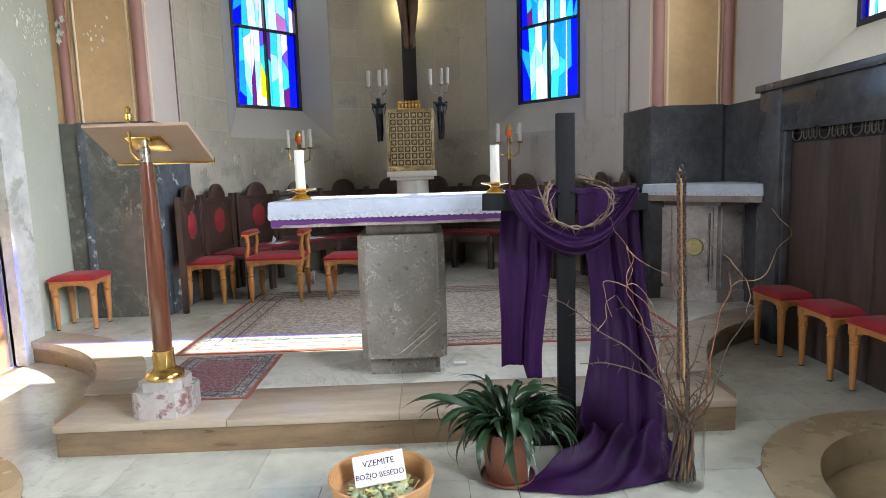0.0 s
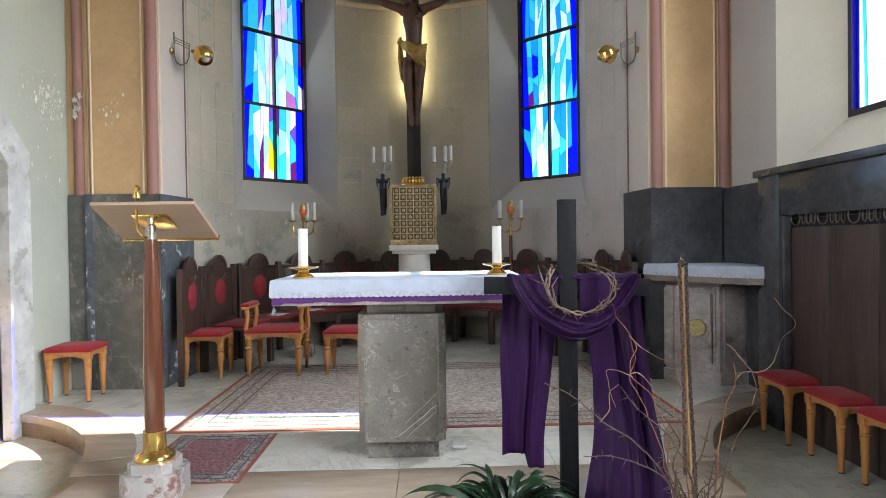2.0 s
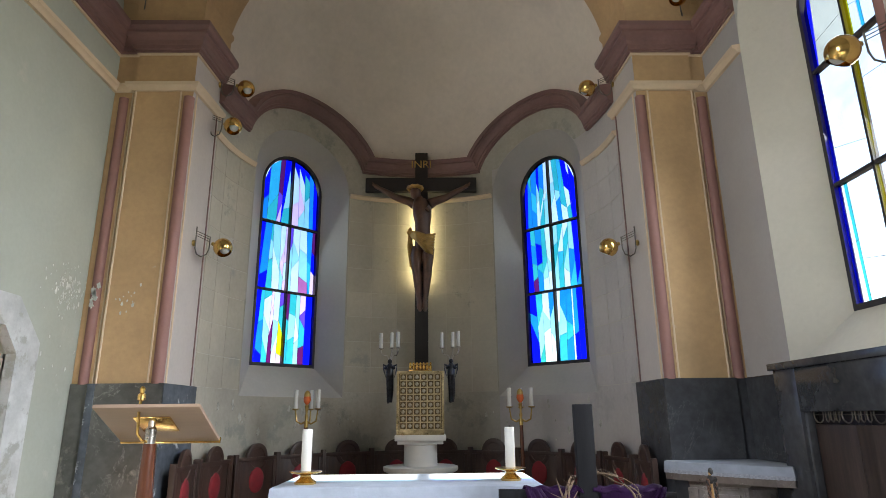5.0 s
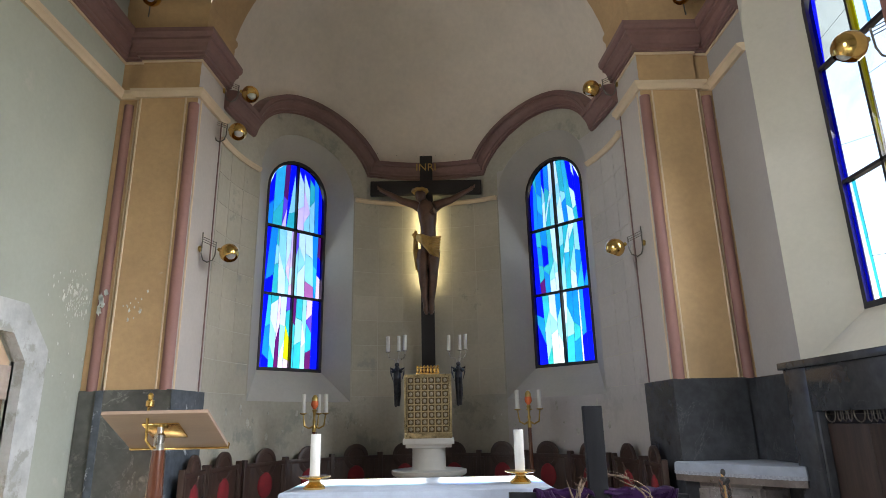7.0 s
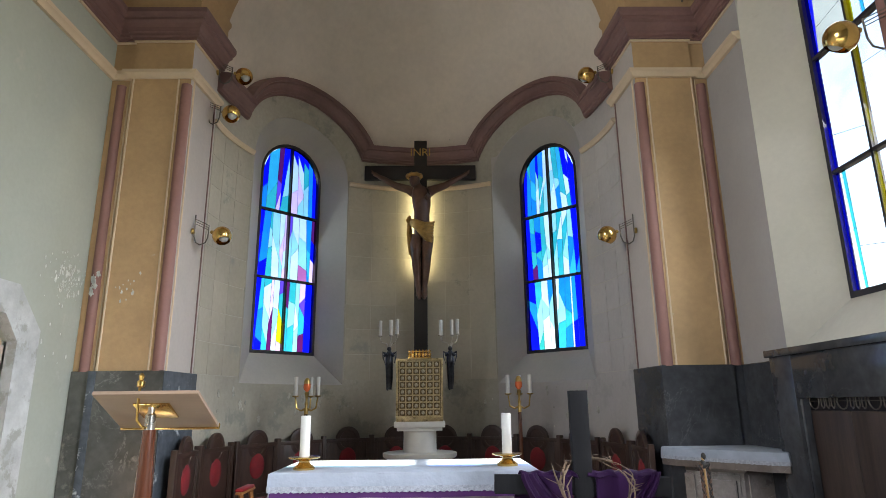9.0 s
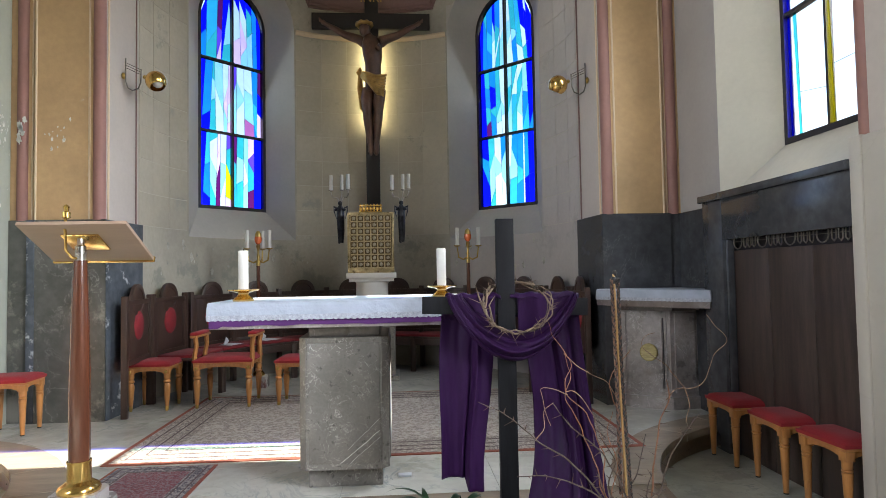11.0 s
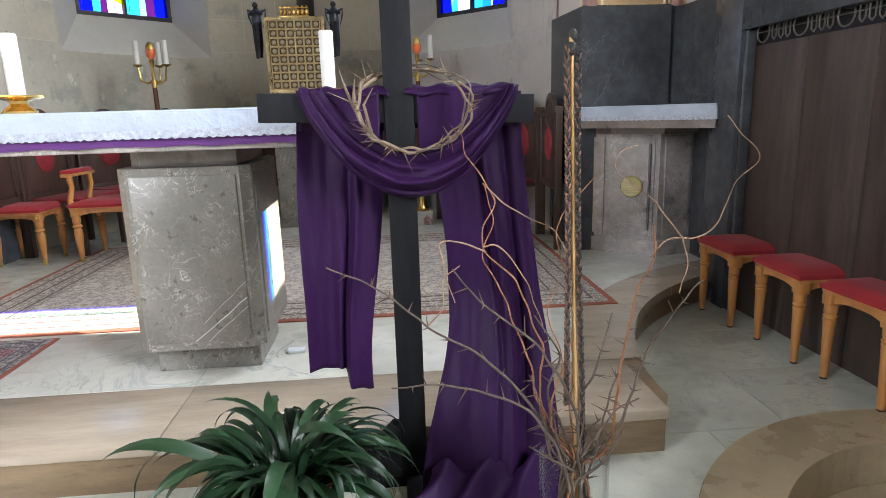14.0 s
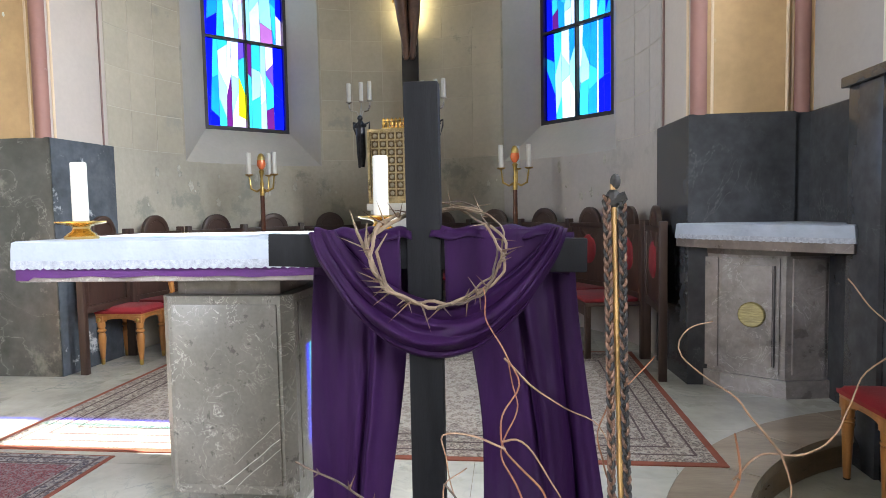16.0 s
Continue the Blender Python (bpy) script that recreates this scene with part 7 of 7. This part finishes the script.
# ---- potted plant ----
plant = empty("potted_plant", "strap-leaved green plant in a terracotta coloured pot", "potted plant", (0.478, -0.39, 0))
bm = lathe(bmesh.new(), [(0.090, 0.0), (0.112, 0.010), (0.118, 0.026), (0.114, 0.026), (0.108, 0.013), (0.05, 0.012)], seg=40)
part("saucer", bm, TERRACOTTA, plant)
bm = lathe(bmesh.new(), [(0.085, 0.014), (0.09, 0.02), (0.108, 0.20), (0.118, 0.205), (0.12, 0.235), (0.112, 0.236), (0.104, 0.21), (0.02, 0.205)], seg=40)
part("pot", bm, TERRACOTTA, plant)
bm = lathe(bmesh.new(), [(0.104, 0.205), (0.09, 0.215), (0.02, 0.22)], seg=30)
part("soil", bm, SOIL, plant)
rnd = random.Random(7)
leaf_meshes = []
for k in range(16):
    ln, lift, bend = rnd.uniform(0.22, 0.46), rnd.uniform(0.45, 1.45), rnd.uniform(1.2, 3.5)
    wd = rnd.uniform(0.010, 0.019)
    twist = rnd.uniform(-0.7, 0.7)
    bm = bmesh.new()
    spine, ang, p = [], lift, Vector((0, 0, 0))
    n = 14
    for i in range(n + 1):
        spine.append(p.copy())
        step = ln / n
        p = p + Vector((math.cos(ang) * step, 0.02 * math.sin(i * 0.4 + k) * step, math.sin(ang) * step))
        ang -= bend / n * (0.5 + 1.0 * i / n)
    rows = []
    for i, q in enumerate(spine):
        t = i / n
        w = wd * (0.55 + 0.45 * math.sin(min(1, t * 1.8) * math.pi / 2)) * (1 - sm((t - 0.6) / 0.4)) + 0.0006
        tw = twist * t
        dy, dz = math.cos(tw) * w, math.sin(tw) * w
        rows.append([bm.verts.new(q + Vector((0, -dy, -dz + w * 0.25))), bm.verts.new(q), bm.verts.new(q + Vector((0, dy, dz + w * 0.25)))])
    for ra, rb in zip(rows, rows[1:]):
        for c2 in (0, 1):
            bm.faces.new((ra[c2], ra[c2 + 1], rb[c2 + 1], rb[c2]))
    leaf_meshes.append(finish("leaf", bm, LEAF))
for k in range(190):
    ob = new("leaf", leaf_meshes[k % 16])
    ob.parent = plant
    az = rnd.uniform(0, 360)
    rad = rnd.uniform(0.005, 0.085)
    inner = k / 190
    s = rnd.uniform(0.62, 1.06)
    ob.matrix_basis = pose(rad * math.cos(radians(az)), rad * math.sin(radians(az)), 0.215 + rnd.uniform(0, 0.05), rnd.uniform(-25, 25), -50 * (1 - inner) * rnd.uniform(0.2, 1.2) + rnd.uniform(-4, 16), az + rnd.uniform(-30, 30)) @ Matrix.Diagonal((s, s, s, 1))

# ---- wooden bowl with notes ----
bowl = empty("wooden_bowl", "turned pale wooden bowl on the floor holding paper notes", "bowl", (-0.028, -0.70, 0))
bm = lathe(bmesh.new(), [(0.085, 0.0), (0.09, 0.01), (0.075, 0.02), (0.12, 0.05), (0.175, 0.12), (0.196, 0.205), (0.192, 0.21), (0.184, 0.206), (0.165, 0.13), (0.11, 0.09), (0.01, 0.08)], seg=56)
part("body", bm, BOWL_WOOD, bowl)
note_pile = empty("paper_notes", "small folded yellow and green paper notes in the bowl", "paper notes", (-0.028, -0.70, 0.10))
nm = []
for k in range(4):
    bm = bmesh.new()

    def slip(i, j, k=k):
        return Vector(((i - 0.5) * 0.055, (j - 0.5) * 0.018, 0.006 + 0.007 * math.sin(i * 5 + k) + 0.003 * j))
    sheet(bm, slip, 8, 2)
    nm.append(finish("note", bm, NOTE if k % 2 else NOTE_B))
for k in range(130):
    ob = new("note", nm[k % 4])
    ob.parent = note_pile
    r = 0.125 * math.sqrt(rnd.random())
    t = rnd.uniform(0, 6.28)
    ob.matrix_basis = pose(r * math.cos(t), r * math.sin(t), 0.012 + 0.045 * rnd.random() * (1 - r / 0.17) + 0.02 * (r / 0.14) ** 2, rnd.uniform(-40, 40), rnd.uniform(-40, 40), rnd.uniform(0, 360))
card = empty("sign_card", "white paper sign with black lettering leaning in the bowl", "sign", (-0.095, -0.70, 0.13))
card.matrix_world = Matrix.Translation((-0.038, -0.675, 0.212)) @ Matrix.Rotation(radians(0), 4, "Z") @ Matrix.Rotation(radians(-9), 4, "Y") @ Matrix.Rotation(radians(66), 4, "X")
bm = box(bmesh.new(), -0.096, -0.055, -0.0012, 0.096, 0.055, 0.0012)
part("card", bm, PAPER, card)
lettering("line_text", "VZEMITE", 0.031, pose(0.0, 0.022, 0.002), INK, card, 0.0004)
lettering("line_text", "BOŽJO BESEDO", 0.0265, pose(0.0, -0.022, 0.002), INK, card, 0.0004)

# ---- floor slabs ----
RC = [RING_C, (-RING_C[0], RING_C[1])]
sx, sy = 0.62, 0.48
for i in range(-5, 5):
    for j in range(0, 8):
        x0, y0 = i * sx + (0.31 if j % 2 else 0.0), MID_Y + j * sy
        x1, y1 = x0 + sx, y0 + sy
        if y0 > 0.15 and -1.6 < x0 and x1 < 1.6:
            continue
        g = 0.0012
        poly = bitten([(x0 + g, y0 + g), (x1 - g, y0 + g), (x1 - g, y1 - g), (x0 + g, y1 - g)], RC, RING_R + 0.0015)
        if not poly or x0 > 2.95 or x1 < -2.95 or y0 > 2.4:
            continue
        bm = prism(bmesh.new(), poly, -0.03, 0.0)
        part("floor_slab", bm, MARBLE_FRONT, floor, smooth=False)
BC = [BITE_C, (-BITE_C[0], BITE_C[1])]
sx, sy = 0.84, 0.56
for i in range(-4, 4):
    for j in range(0, 9):
        x0, y0 = i * sx, 0.402 + j * sy
        x1, y1 = x0 + sx, y0 + sy
        if math.hypot((x0 + x1) / 2, (y0 + y1) / 2 - CY) > 2.5 and y0 > CY or abs(x0 + x1) / 2 > 3.0:
            continue
        g = 0.001
        poly = bitten([(x0 + g, y0 + g), (x1 - g, y0 + g), (x1 - g, y1 - g), (x0 + g, y1 - g)], BC, BITE_R + 0.262)
        if not poly:
            continue
        bm = prism(bmesh.new(), poly, H - 0.03, H - 0.0005)
        part("floor_slab", bm, MARBLE, platform, smooth=False)

# ---- plaster blocks of the apse wall ----
bm = bmesh.new()
for a0, a1 in ((-27.0, 27.0), (-90.0, -67.2), (67.2, 90.0)):
    sheet(bm, lambda i, j: on_apse(radians(a0 + (a1 - a0) * i), 1.80 + 2.496 * j, R - 0.0025), 16, 1)
part("joint_bed", bm, JOINT, wall_apse)
for a0, a1, cols in ((-27.0, 27.0, 6), (-90.0, -67.2, 3), (67.2, 90.0, 3)):
    for c2 in range(cols):
        for r in range(8):
            z0 = 1.80 + 0.312 * r
            b0, b1 = radians(a0 + (a1 - a0) * c2 / cols), radians(a0 + (a1 - a0) * (c2 + 1) / cols)
            g = 0.0034 / R
            bm = bmesh.new()
            n = 3
            f0 = [[bm.verts.new(on_apse(b0 + g + (b1 - b0 - 2 * g) * k / n, z, R - 0.0055)) for k in range(n + 1)] for z in (z0 + 0.004, z0 + 0.308)]
            bk = [[bm.verts.new(on_apse(b0 + 0.75 * g + (b1 - b0 - 1.5 * g) * k / n, z, R + 0.001)) for k in range(n + 1)] for z in (z0 + 0.003, z0 + 0.309)]
            for k in range(n):
                bm.faces.new((f0[0][k], f0[0][k + 1], f0[1][k + 1], f0[1][k]))
                bm.faces.new((bk[0][k], bk[0][k + 1], f0[0][k + 1], f0[0][k]))
                bm.faces.new((f0[1][k], f0[1][k + 1], bk[1][k + 1], bk[1][k]))
            bm.faces.new((bk[0][0], f0[0][0], f0[1][0], bk[1][0]))
            bm.faces.new((f0[0][n], bk[0][n], bk[1][n], f0[1][n]))
            part("plaster_block", bm, APSE_DRY if a0 > 60 else BLOCK, wall_apse)
